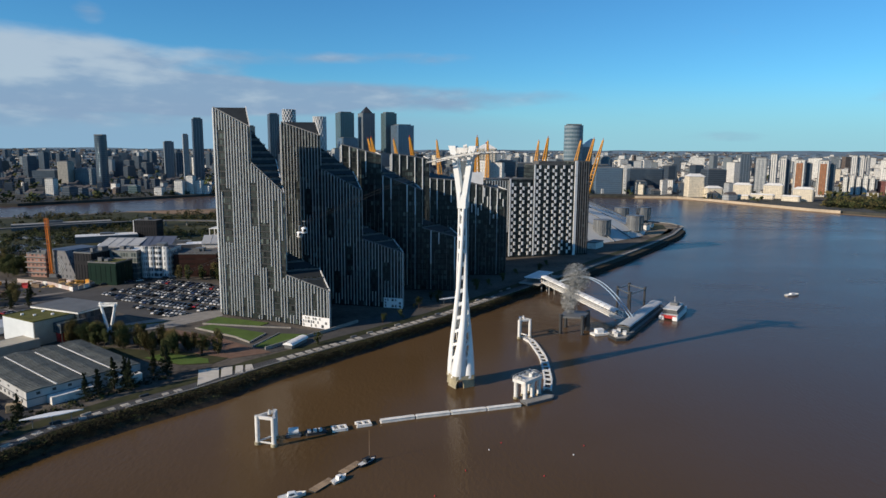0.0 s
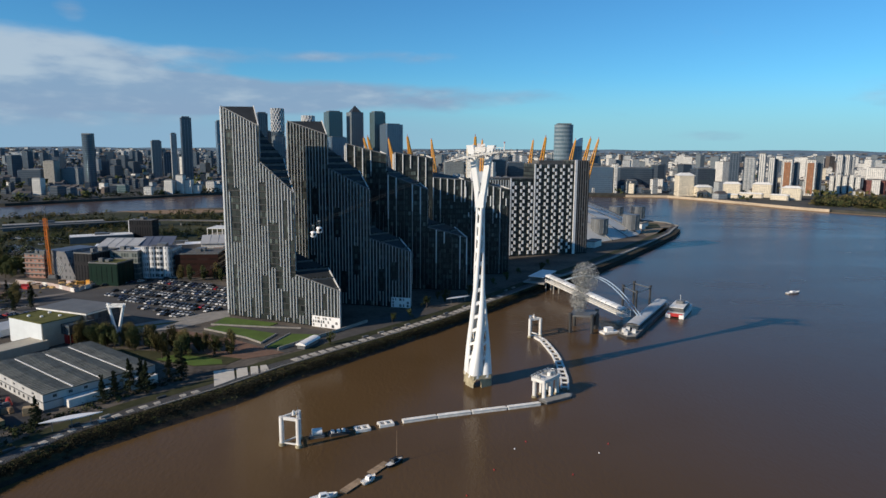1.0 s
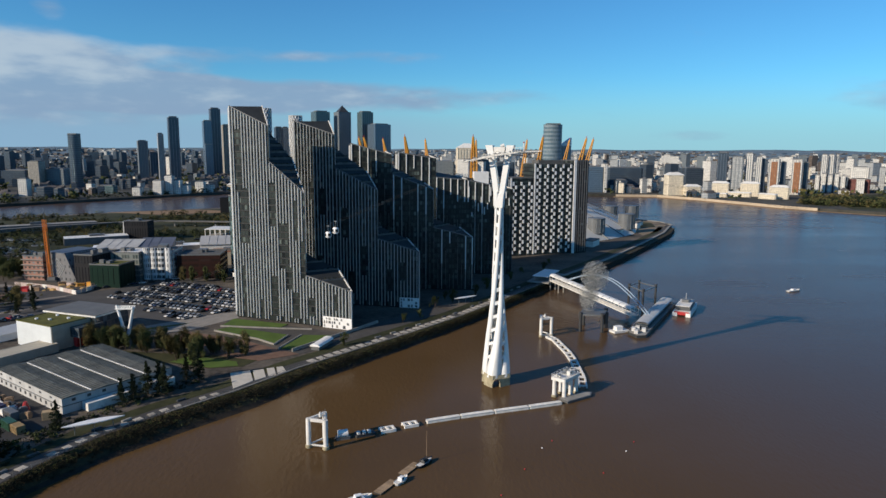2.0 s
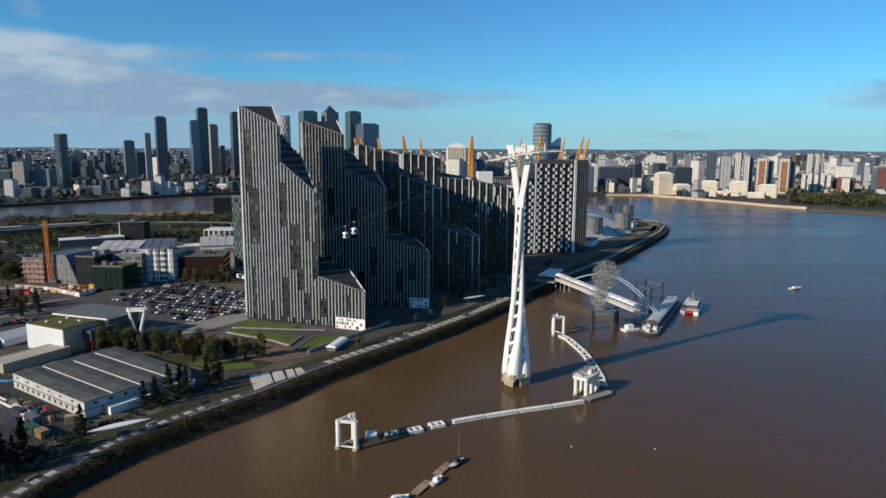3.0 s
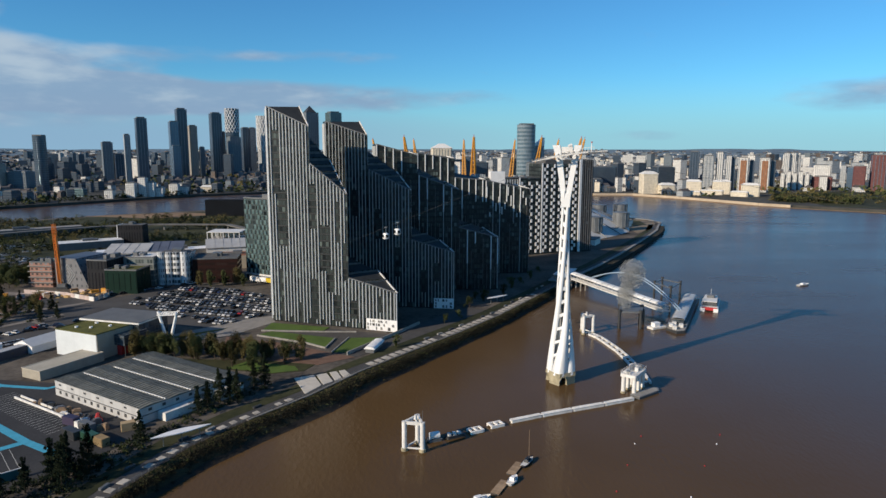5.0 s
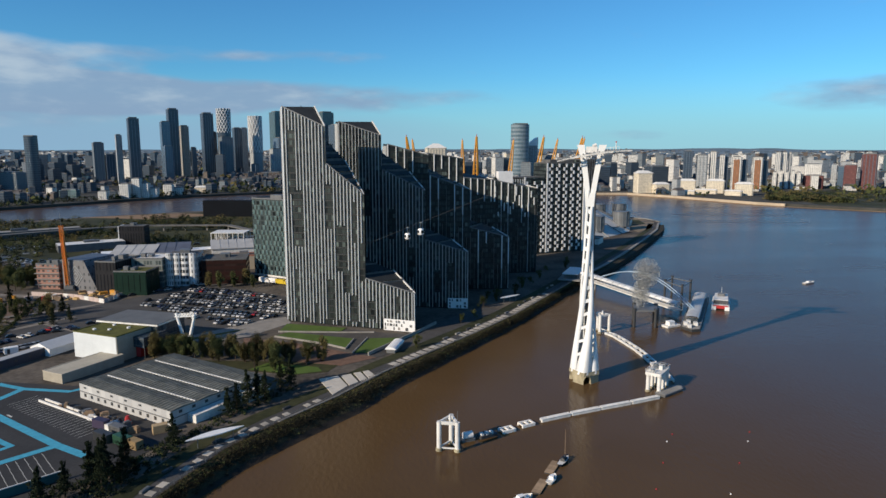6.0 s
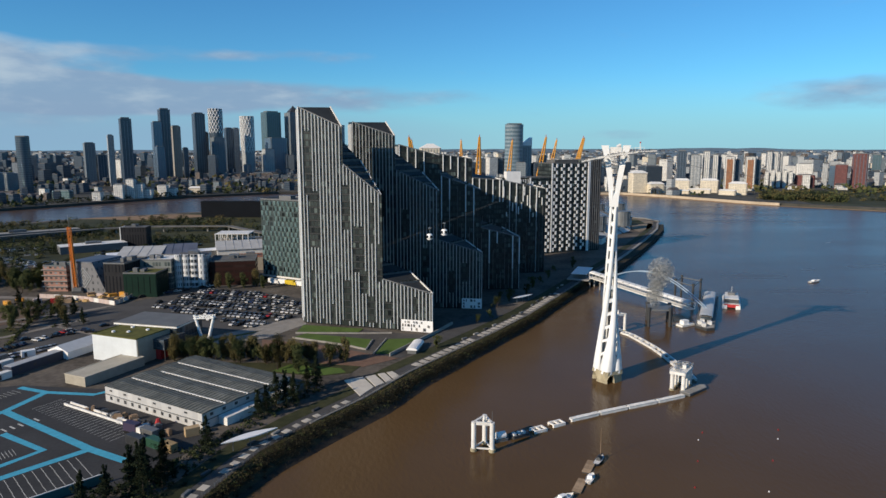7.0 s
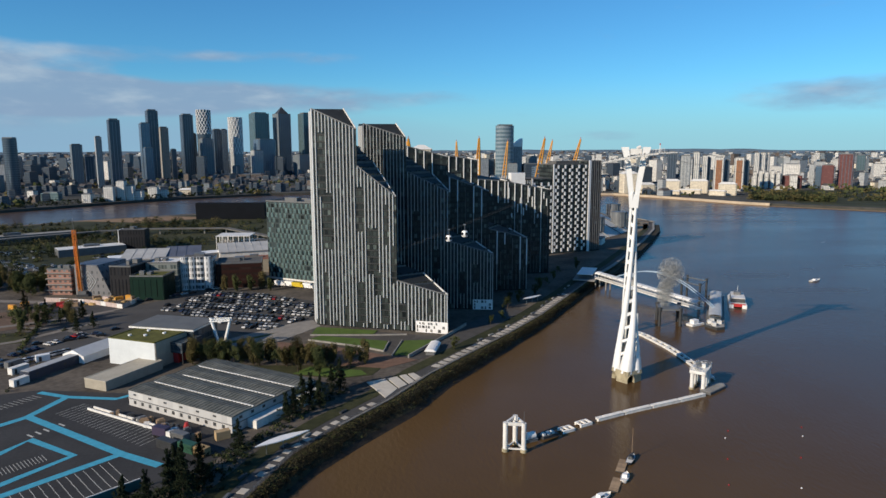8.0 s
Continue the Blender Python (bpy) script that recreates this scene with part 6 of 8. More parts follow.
for k in range(24):
    x, y = site.uniform(-249, -225), site.uniform(383, 406)
    r = site.uniform(1.2, 3.2)
    m = MB()
    n = 9
    base = [(math.cos(6.28 * i / n) * r * site.uniform(0.8, 1.2), math.sin(6.28 * i / n) * r * site.uniform(0.8, 1.2)) for i in range(n)]
    m.prism(base, 0, r * 0.35, 0, [(a_ * 0.55, b_ * 0.55) for a_, b_ in base])
    solo("spoil_heap", m, EARTH, "heap of ochre earth on the site", "earth heap", "spoil heaps", m=pose(x, y, GZ, 0, 0, site.uniform(0, 360)))
for k in range(24):
    x, y = (site.uniform(-285, -250), site.uniform(376, 398)) if k % 2 else (site.uniform(-249, -225), site.uniform(383, 406))
    m = MB()
    l, h = site.uniform(2, 5), site.uniform(1, 2.6)
    m.box(-l / 2, l / 2, -1, 1, 0, h, 0, 0, 0.15)
    solo("site_stack", m, site.choice((OFFW, RED, WOOD, WOOD, HOARD, YELLOW)), "stack of building material on the site", "stack", "site stacks", m=pose(x, y, GZ, 0, 0, site.uniform(0, 180)))

# far parked cars and vans on the waste ground
mb = MB()
for k in range(420):
    x, y = site.uniform(-440, -230), site.uniform(470, 600)
    if noise.noise(Vector((x * 0.02, y * 0.05, 9))) < -0.05:
        continue
    mb.box(x - 2.2, x + 2.2, y - 0.9, y + 0.9, GZ, GZ + 0.9, site.choice((0, 0, 1, 2)), site.choice((20, 30, 110)))
    mb.box(x - 1.3, x + 1.1, y - 0.75, y + 0.75, GZ + 0.9, GZ + 1.5, 2, 20)
solo("distant_parked_cars", mb, [bpy.data.materials["car_paint_white"], bpy.data.materials["car_paint_silver"], bpy.data.materials["car_paint_black"]], "rows of far parked cars and vans", "cars", kind="stuff")

# ---------- mooring dolphins, boom and pontoons ----------
def dolphin(x, y, rz, label, mast=True):
    """Three white piles tied by beams at the top and a ring of fenders at the water."""
    t = thing("mooring_dolphin", x, y, 0, rz, label, "mooring dolphin", "mooring dolphins")
    legs = [(-2.7, -0.7), (2.7, -0.9), (0.3, 4.6)]
    for a, b in legs:
        q = MB()
        q.tube((a, b, -4), (a, b, 9.0), 0.72, 14)
        pile = part("pile", q, OFFW, t)
        q = MB()
        q.tube((a, b, -1), (a, b, 0.9), 1.0, 14)
        part("collar", q, STAIN, pile, "stained collar at the waterline")
    for i in range(3):
        (a, b), (c, d) = legs[i], legs[(i + 1) % 3]
        q = MB()
        q.beam((a, b, 8.6), (c, d, 8.6), 0.6, 0.9)
        part("top_beam", q, OFFW, t)
        q = MB()
        q.beam((a, b, 0.9), (c, d, 0.9), 0.35, 0.4)
        part("low_beam", q, OFFW, t)
    q = MB()
    q.tube((0.3, 1.2, 9), (0.3, 1.2, 10.4), 0.5, 10, 0, 0.3)
    part("cap", q, OFFW, t)
    if mast:
        q = MB()
        q.tube((2.7, -0.9, 9), (2.7, -0.9, 12.5), 0.07, 6)
        part("light_mast", q, GREY, t)


dolphin(-56.9, 185.6, -13, "white three-pile mooring dolphin at the boom end")
dolphin(31.6, 301.5, 20, "white three-pile mooring dolphin by the pier", False)


def pontoon(x0, y0, x1, y1, w, h, mat, label, cat, group, open_framed=False):
    d = math.hypot(x1 - x0, y1 - y0)
    t = thing(cat.replace(" ", "_"), x0, y0, 0, math.degrees(math.atan2(y1 - y0, x1 - x0)), label, cat, group)
    if open_framed:
        for s in (-1, 1):
            q = MB()
            q.box(0.1, d - 0.1, s * w / 2 - 0.3, s * w / 2 + 0.3, -0.4, h, 0, 0, 0.12)
            part("float", q, mat, t)
        for k in range(3):
            q = MB()
            x = lerp(0.5, d - 0.5, k / 2)
            q.box(x - 0.3, x + 0.3, -w / 2, w / 2, h - 0.35, h + 0.05)
            part("cross_beam", q, mat, t)
    else:
        q = MB()
        q.box(0.15, d - 0.15, -w / 2, w / 2, -0.4, h, 0, 0, 0.25)
        part("float", q, mat, t)
        for x in (0.0, d):
            q = MB()
            q.box(x - 0.25, x + 0.25, -w / 5, w / 5, -0.2, h * 0.6)
            part("coupling", q, DARK, t)
        q = MB()
        for s in (-1, 1):
            q.box(0.3, d - 0.3, s * w / 2 - 0.12, s * w / 2 + 0.02, h, h + 0.15)
        part("edge_rail", q, mat, t)
    return t


BOOMW = mk("pale_boom_paint", (0.95, 0.92, 0.86), 0.6, 0.18, 0.5)
line = [(-25.1, 202.2), (-13.8, 206.3), (-2.3, 210.0), (10.0, 213.8), (22.1, 217.8)]
for (a, b), (c, d) in zip(line, line[1:]):
    pontoon(a, b, c, d, 1.5, 0.9, BOOMW, "long pale floating boom section", "boom section", "boom")
pontoon(-39.5, 195.6, -34.8, 197.5, 2.6, 0.9, BOOMW, "white open-framed floating pontoon", "frame pontoon", "frame pontoons", True)
pontoon(-32.5, 199.3, -27.7, 201.2, 2.6, 0.9, BOOMW, "white open-framed floating pontoon", "frame pontoon", "frame pontoons", True)
t = pontoon(-47.0, 192.4, -41.0, 194.6, 2.8, 0.8, DARK, "dark work pontoon with white gear", "work pontoon", "", False)
for u in (1.2, 3.0, 4.6):
    q = MB()
    q.box(u - 0.5, u + 0.5, -0.7, 0.6, 0.8, 1.5, 0, 0, 0.1)
    part("gear_box", q, OFFW, t)
t = pontoon(-52.6, 190.6, -48.2, 192.0, 2.4, 0.7, GREY, "grey pontoon with a white tank", "tank pontoon", "")
q = MB()
q.tube((0.8, 0, 1.7), (3.8, 0, 1.7), 1.1, 14)
part("tank", q, WHITE, t)
arc = [(33.3, 232.8), (35.0, 243), (35.7, 253), (36.4, 263), (36.5, 273.0), (35.6, 284), (34.6, 293.7), (32.5, 299)]
for i, ((a, b), (c, d)) in enumerate(zip(arc, arc[1:])):
    pontoon(a, b, c, d, 2.6, 0.9, OFFW, "white ladder-framed pontoon of the boom", "frame pontoon", "frame pontoons", True)


def work_platform():
    t = thing("river_platform", 25.2, 226.6, 0, -42, "white piled river platform with machinery on deck", "platform")
    for a in (-2.0, 2.0):
        for b in (-4.2, 0.2, 4.2):
            q = MB()
            q.tube((a, b, -4), (a, b, 6.4), 0.75, 14)
            pile = part("pile", q, OFFW, t)
            q = MB()
            q.tube((a, b, -1), (a, b, 0.7), 1.0, 14)
            part("collar", q, STAIN, pile)
    q = MB()
    q.box(-2.9, 2.9, -5.4, 5.2, 6.4, 7.5, 0, 0, 0.3)
    part("deck", q, OFFW, t)
    r = random.Random(3)
    for k in range(9):
        q = MB()
        x, y = r.uniform(-1.9, 1.9), r.uniform(-4.3, 4.2)
        q.box(x - 0.6, x + 0.7, y - 0.5, y + 0.5, 7.5, 7.5 + r.uniform(0.5, 1.4), 0, r.uniform(0, 40), 0.08)
        part("machine", q, r.choice((GREY, OFFW, STEEL)), t)
    q = MB()
    for k in range(12):
        a, b = 2 * math.pi * k / 12, 2 * math.pi * (k + 1) / 12
        q.tube((0.4 + math.cos(a) * 2.0, 3 + math.sin(a) * 1.6, 8.9), (0.4 + math.cos(b) * 2.0, 3 + math.sin(b) * 1.6, 8.9), 0.16, 6)
        q.tube((0.4 + math.cos(a) * 2.0, 3 + math.sin(a) * 1.6, 7.5), (0.4 + math.cos(a) * 2.0, 3 + math.sin(a) * 1.6, 8.9), 0.09, 5)
    part("guard_ring", q, STEEL, t)
    q = MB()
    for x0, y0, x1, y1 in ((-2.8, -5.3, 2.8, -5.3), (2.8, -5.3, 2.8, 5.1), (2.8, 5.1, -2.8, 5.1), (-2.8, 5.1, -2.8, -5.3)):
        for z in (8.0, 8.5):
            q.beam((x0, y0, z), (x1, y1, z), 0.07, 0.07)
        for k in range(6):
            x, y = lerp(x0, x1, k / 5), lerp(y0, y1, k / 5)
            q.beam((x, y, 7.5), (x, y, 8.5), 0.07, 0.07)
    part("handrail", q, OFFW, t)
    # low barge lying against it
    b = thing("barge", 28.4, 222.6, 0, 32, "flat grey barge at the foot of the platform", "barge")
    q = MB()
    q.prism([(-6, -1.9), (5, -1.9), (7, 0), (5, 1.9), (-6, 1.9)], -0.4, 0.9, 0, [(-6.3, -2.1), (5.2, -2.1), (7.6, 0), (5.2, 2.1), (-6.3, 2.1)])
    part("hull", q, GREY, b)
    q = MB()
    q.prism([(-6, -1.8), (5, -1.8), (6.9, 0), (5, 1.8), (-6, 1.8)], 0.9, 1.0)
    part("deck", q, CONC, b)


work_platform()


# ---------- small boats and landing rafts ----------
def boat(x, y, rz, length, beam_, hullm, cabinm, label, mast=0.0, z=0.0):
    t = thing("boat", x, y, z, rz, label, "boat", "moored boats")
    q = MB()
    n = 9
    rows = []
    for i in range(n + 1):
        s = i / n
        wd = beam_ / 2 * (min(1, 0.72 + s * 0.6) if s < 0.45 else max(0.02, 1 - ((s - 0.45) / 0.55) ** 2.2))
        rows.append((lerp(-length / 2, length / 2, s), wd, 0.75 + 0.35 * s * s))
    vs = []
    for px, wd, top in rows:
        vs += [(px, -wd, top), (px, -wd * 0.75, -0.2), (px, wd * 0.75, -0.2), (px, wd, top)]
    fs = [(i * 4 + k, i * 4 + 4 + k, i * 4 + 5 + k, i * 4 + 1 + k) for i in range(n) for k in range(3)]
    q.shared(vs, fs + [(0, 1, 2, 3)], 0, True)
    part("hull", q, hullm, t)
    d = MB()
    d.prism([(px, -wd * 0.92) for px, wd, _ in rows] + [(px, wd * 0.92) for px, wd, _ in reversed(rows)], 0.55, 0.66)
    part("deck", d, OFFW, t)
    c = MB()
    c.prism([(-length * 0.18, -beam_ * 0.3), (length * 0.2, -beam_ * 0.26), (length * 0.2, beam_ * 0.26), (-length * 0.18, beam_ * 0.3)], 0.66, 1.55, 0, [(-length * 0.15, -beam_ * 0.26), (length * 0.1, -beam_ * 0.2), (length * 0.1, beam_ * 0.2), (-length * 0.15, beam_ * 0.26)])
    cabin = part("cabin", c, cabinm, t)
    g = MB()
    g.box(-length * 0.12, length * 0.06, -beam_ * 0.285, beam_ * 0.285, 0.95, 1.3)
    part("cabin_window", g, CAR_GLASS, cabin)
    if mast:
        m = MB()
        m.tube((length * 0.12, 0, 0.6), (length * 0.12, 0, mast), 0.09, 7, 0, 0.05)
        mast_ = part("mast", m, WOOD, t)
        m = MB()
        m.tube((length * 0.1, 0, 1.9), (-length * 0.35, 0, 2.0), 0.14, 7)
        part("boom", m, DARK, mast_)
    return t


def raft(x, y, rz, l, w):
    t = thing("landing_raft", x, y, 0, rz, "weathered timber landing raft", "raft", "landing rafts")
    q = MB()
    q.box(-l / 2, l / 2, -w / 2, w / 2, -0.3, 0.35)
    part("float", q, DARK, t)
    pl = MB()
    pl.box(0.02, 0.5, -w / 2 - 0.05, w / 2 + 0.05, 0, 0.08)
    pl = pl.mesh("plank", [mk("raft_plank", (0.36, 0.26, 0.17), 0.85, 0.2, 1.2, per=0.5)] if "raft_plank" not in bpy.data.materials else [bpy.data.materials["raft_plank"]])
    for k in range(int(l / 0.54)):
        again("plank", pl, t, pose(-l / 2 + k * 0.54, 0, 0.36))


NAVY = mk("navy_hull_paint", (0.03, 0.045, 0.075), 0.4, 0.2, 0.5)
raft(-29.6, 171.3, 58, 7.6, 2.3)
raft(-35.6, 161.6, 58, 7.6, 2.3)
boat(-25.4, 174.6, 52, 6.6, 2.2, NAVY, DARK, "dark blue sailing boat with a tall bare mast", 9.5)
boat(-31.6, 164.6, 55, 5.0, 2.3, WHITE, WHITE, "small white cabin boat beside a raft")
boat(-42.0, 155.5, 25, 7.0, 2.6, OFFW, WHITE, "white motor boat with a low cabin")
raft(-44.5, 152.5, 58, 7.0, 2.2)
boat(206.6, 400, 20, 10.5, 3.4, WHITE, WHITE, "white workboat on open water")
boat(700, 795, -10, 30, 8, WHITE, WHITE, "long white passenger boat near the far bank")

buoy = MB()
buoy.tube((0, 0, -0.3), (0, 0, 0.4), 0.45, 10)
buoy.tube((0, 0, 0.4), (0, 0, 0.75), 0.45, 10, 0, 0.12)
bm_red, bm_wht = buoy.mesh("buoy", [RED]), buoy.mesh("buoy", [WHITE])
for i, (x, y, c) in enumerate(((13.2, 188.6, 1), (9.3, 183.8, 0), (37.9, 187.5, 1), (33.7, 181.4, 0), (2.2, 170.9, 1), (23.5, 168.5, 1), (-5.9, 157.2, 1), (12.0, 152.8, 0))):
    ob = new("buoy", bm_red if c else bm_wht)
    ob.matrix_basis = pose(x, y, 0) @ Matrix.Diagonal((0.45, 0.45, 0.45, 1))
    tagged(ob, ("red" if c else "white") + " mooring buoy afloat on the river", "buoy", "buoys")


# ---------- passenger pier ----------
def pier():
    # pontoon with a glazed waiting shelter
    p = thing("pier_pontoon", 73.2, 297.5, 0, 59, "long grey pier pontoon with a roofed shelter", "pontoon")
    q = MB()
    q.prism([(0, -1), (3, -4.6), (78, -4.6), (78, 4.6), (5, 4.6)], -0.6, 1.3)
    part("hull", q, DARK, p)
    q = MB()
    q.prism([(0.6, -0.8), (3.2, -4.2), (77.5, -4.2), (77.5, 4.2), (5, 4.2)], 1.3, 1.42)
    part("deck", q, CONC, p)
    q = MB()
    q.box(14, 74, -2.6, 2.4, 1.42, 4.0)
    part("shelter_wall", q, G_BLUE, p)
    q = MB()
    n = 6
    for i in range(n):
        a0, a1 = math.pi * i / n, math.pi * (i + 1) / n
        y0, z0, y1, z1 = -math.cos(a0) * 3.2, 4.0 + math.sin(a0) * 0.8, -math.cos(a1) * 3.2, 4.0 + math.sin(a1) * 0.8
        q.face([(13.2, y0, z0), (75, y0, z0), (75, y1, z1), (13.2, y1, z1)], 0, True)
    q.face([(13.2, -3.2, 4.0), (13.2, 3.2, 4.0), (75, 3.2, 4.0), (75, -3.2, 4.0)])
    part("shelter_roof", q, mk("pale_shelter_roof", (0.58, 0.58, 0.57), 0.5, 0.15, 0.3), p, "pale curved metal roof")
    q = MB()
    for s in (-4.4, 4.4):
        for z in (1.9, 2.4):
            q.beam((5, s, z), (77, s, z), 0.06, 0.06)
        for k in range(30):
            q.beam((5 + k * 2.5, s, 1.4), (5 + k * 2.5, s, 2.4), 0.06, 0.06)
    part("railing", q, STEEL, p)
    for u, v in ((4, 0.5), (9, -2), (8, 2.6), (11.5, 1.5), (76, -2), (76, 2)):
        q = MB()
        q.box(u - 1.4, u + 1.4, v - 0.9, v + 0.9, 1.42, 3.0, 0, 15, 0.15)
        part("deck_hut", q, OFFW, p)
    # low white raft by the pontoon
    r = thing("service_raft", 68.5, 308.5, 0, 20, "low white service raft with a hut", "raft")
    q = MB()
    q.box(-4, 5, -2.4, 2.4, -0.3, 0.9, 0, 0, 0.3)
    part("hull", q, OFFW, r)
    q = MB()
    q.box(-2, 2, -1.4, 1.4, 0.9, 2.8, 0, 0, 0.3)
    part("hut", q, WHITE, r)
    # covered brow from the shore
    b = thing("pier_bridge", 0, 0, 0, 0, "white covered footbridge with curved tubes down to the pontoon", "footbridge")
    A, B = Vector((55, 404, 6.0)), Vector((82.5, 328, 3.0))
    d = (B - A).normalized()
    s = d.cross(Vector((0, 0, 1))).normalized()
    L = (B - A).length
    q = MB()
    q.beam(A, B, 4.6, 0.6)
    part("deck", q, OFFW, b)
    for e in (-1, 1):
        q = MB()
        for h in (1.2, 3.2):
            q.beam(A + s * 2.4 * e + Vector((0, 0, h)), B + s * 2.4 * e + Vector((0, 0, h)), 0.25, 0.25)
        for k in range(25):
            P = A + d * (L * k / 24) + s * 2.4 * e
            q.beam(P, P + Vector((0, 0, 3.2)), 0.16, 0.16)
        part("side_frame", q, OFFW, b)
    for k in range(16):
        q = MB()
        P0, P1 = A + d * (L * k / 16), A + d * (L * (k + 0.93) / 16)
        for j in range(6):
            a0, a1 = math.pi * j / 6, math.pi * (j + 1) / 6
            f = lambda P, a_: P + s * (-math.cos(a_) * 2.6) + Vector((0, 0, 3.2 + math.sin(a_) * 1.1))
            q.face([f(P0, a0), f(P1, a0), f(P1, a1), f(P0, a1)], 0, True)
        part("canopy_bay", q, mk("pale_canopy_skin", (0.85, 0.86, 0.86), 0.4, 0.15, 0.5, per=0.4) if k == 0 else bpy.data.materials["pale_canopy_skin"], b)
    for e in (-1, 1):
        q = MB()
        pts = []
        for k in range(19):
            f = k / 18
            pts.append(A + d * (L * (0.1 + f * 1.0)) + s * (4.2 + 2.0 * math.sin(math.pi * f)) * (1 if e > 0 else 0.6) * -1 + Vector((0, 0, 1 + 11.5 * math.sin(math.pi * f))))
        q.path(pts, 0.28, 8)
        part("arch_tube", q, mk("pale_blue_steel", (0.4, 0.52, 0.66), 0.4, 0.1, 0.4) if e < 0 else bpy.data.materials["pale_blue_steel"], b)
    for k in (0.0, 0.12):
        for e in (-1.8, 1.8):
            q = MB()
            P = A + d * (L * k) + s * e
            q.tube((P.x, P.y, -3), (P.x, P.y, 5.6), 0.45, 10)
            part("pile", q, CONC, b)
    # shore deck
    t = thing("landing_stage", 54, 420, 0, 62, "pale piled deck at the shore end of the pier", "deck")
    q = MB()
    q.box(-18, 16, -7, 7, 4.2, 5.0)
    part("deck", q, CONC, t)
    q = MB()
    q.box(-14, 12, -5, 5, 7.6, 8.0)
    part("canopy", q, WHITE, t)
    for x in (-12, -2, 10):
        for y in (-4.5, 4.5):
            q = MB()
            q.tube((x, y, -2), (x, y, 7.6), 0.3, 8)
            part("post", q, STEEL, t)
    # guide piles with frames
    for x, y in ((90, 362), (93, 347), (99, 372), (104.5, 360)):
        t = thing("guide_pile", x, y, 0, 0, "dark steel guide pile beside the pontoon", "pile", "guide piles")
        q = MB()
        q.tube((0, 0, -4), (0, 0, 12), 0.6, 10)
        shaft = part("shaft", q, DARK, t)
        q = MB()
        q.tube((0, 0, 12), (0, 0, 12.8), 0.85, 10)
        part("cap", q, DARK, shaft)
    for p0, p1 in (((90, 362), (93, 347)), ((99, 372), (104.5, 360)), ((90, 362), (99, 372)), ((93, 347), (104.5, 360))):
        q = MB()
        q.beam((*p0, 11.4), (*p1, 11.4), 0.4, 0.6)
        solo("pile_beam", q, STEEL, "pale steel beam between guide piles", "beam", "pile beams")
    # catamaran ferry
    f = thing("ferry", 118, 350, 0, 60, "white and dark catamaran ferry with a red stern", "ferry")
    for sd in (-1, 1):
        q = MB()
        q.prism([(-15, sd * 3.4 - 1.2), (10, sd * 3.4 - 1.2), (15.5, sd * 3.4), (10, sd * 3.4 + 1.2), (-15, sd * 3.4 + 1.2)], -0.6, 2.0)
        part("hull", q, WHITE, f)
    q = MB()
    q.box(-14, 9, -4.4, 4.4, 1.6, 2.6, 0, 0, 0.4)
    part("deck", q, OFFW, f)
    q = MB()
    q.prism([(-11.5, -3.9), (8, -3.7), (10.5, 0), (8, 3.7), (-11.5, 3.9)], 2.6, 4.8, 0, [(-11, -3.5), (6, -3.2), (8.4, 0), (6, 3.2), (-11, 3.5)])
    part("cabin", q, DARK, f)
    q = MB()
    q.prism([(-11.6, -3.7), (6, -3.4), (8.6, 0), (6, 3.4), (-11.6, 3.7)], 4.8, 5.1)
    roof = part("roof", q, OFFW, f)
    q = MB()
    q.box(-2, 3, -2, 2, 5.1, 6.6, 0, 0, 0.5)
    part("wheelhouse", q, GREY, roof)
    q = MB()
    q.box(-14.6, -13.9, -3.8, 3.8, 0.8, 2.5)
    part("stern", q, RED, f)
    q = MB()
    q.tube((0, 0, 6.6), (-0.5, 0, 10), 0.1, 6)
    part("mast", q, OFFW, f)


pier()


# ---------- steel rod sculpture on its platform ----------
def sculpture():
    p = thing("sculpture_platform", 57, 314, 0, 15, "dark steel platform on four piles in the river", "platform")
    for a, b in ((-8, -3), (1.2, -7.5), (8.5, 1.5), (-0.5, 7.5)):
        q = MB()
        q.tube((a, b, -4), (a, b, 8.6), 0.75, 12)
        pile = part("pile", q, DARK, p)
        q = MB()
        q.tube((a, b, 8.4), (a, b, 9.6), 1.0, 12)
        part("pile_cap", q, DARK, pile)
    q = MB()
    q.prism([(-8.6, -3.2), (1.4, -8.2), (9.2, 1.6), (-0.6, 8.2)], 8.0, 8.8)
    part("deck", q, GREY, p)
    q = MB()
    q.box(6.4, 8.2, -1.4, 1.2, 0, 8)
    part("ladder_box", q, DARK, p)
    r = random.Random(77)
    m = MB()
    # a loose cloud of rods: a slim lower body and a broader, offset upper one
    for _ in range(3900):
        low = r.random() < 0.4
        dv = Vector((r.gauss(0, 1), r.gauss(0, 1), r.gauss(0, 1))).normalized() * r.random() ** 0.42
        c = Vector((-1.4 + dv.x * 4.6, dv.y * 3.6, 15.5 + dv.z * 7.2)) if low else Vector((1.2 + dv.x * 6.9, dv.y * 5.0, 26 + dv.z * 7.8))
        dv = Vector((r.gauss(0, 1), r.gauss(0, 1), r.gauss(0, 1))).normalized() * r.uniform(0.4, 1.0)
        m.tube(c - dv, c + dv, 0.045, 3, caps=False)
    solo("sculpture", m, mk("brushed_rod_steel", (0.42, 0.43, 0.42), 0.45, 0.15, 0.5, metal=0.2), "tall loose cloud of short steel rods", "sculpture", m=pose(56.5, 314.5, 0))


sculpture()


# ---------- cables and cabins ----------
def cable_z(s):
    return lerp(85.5, 16.4, s)


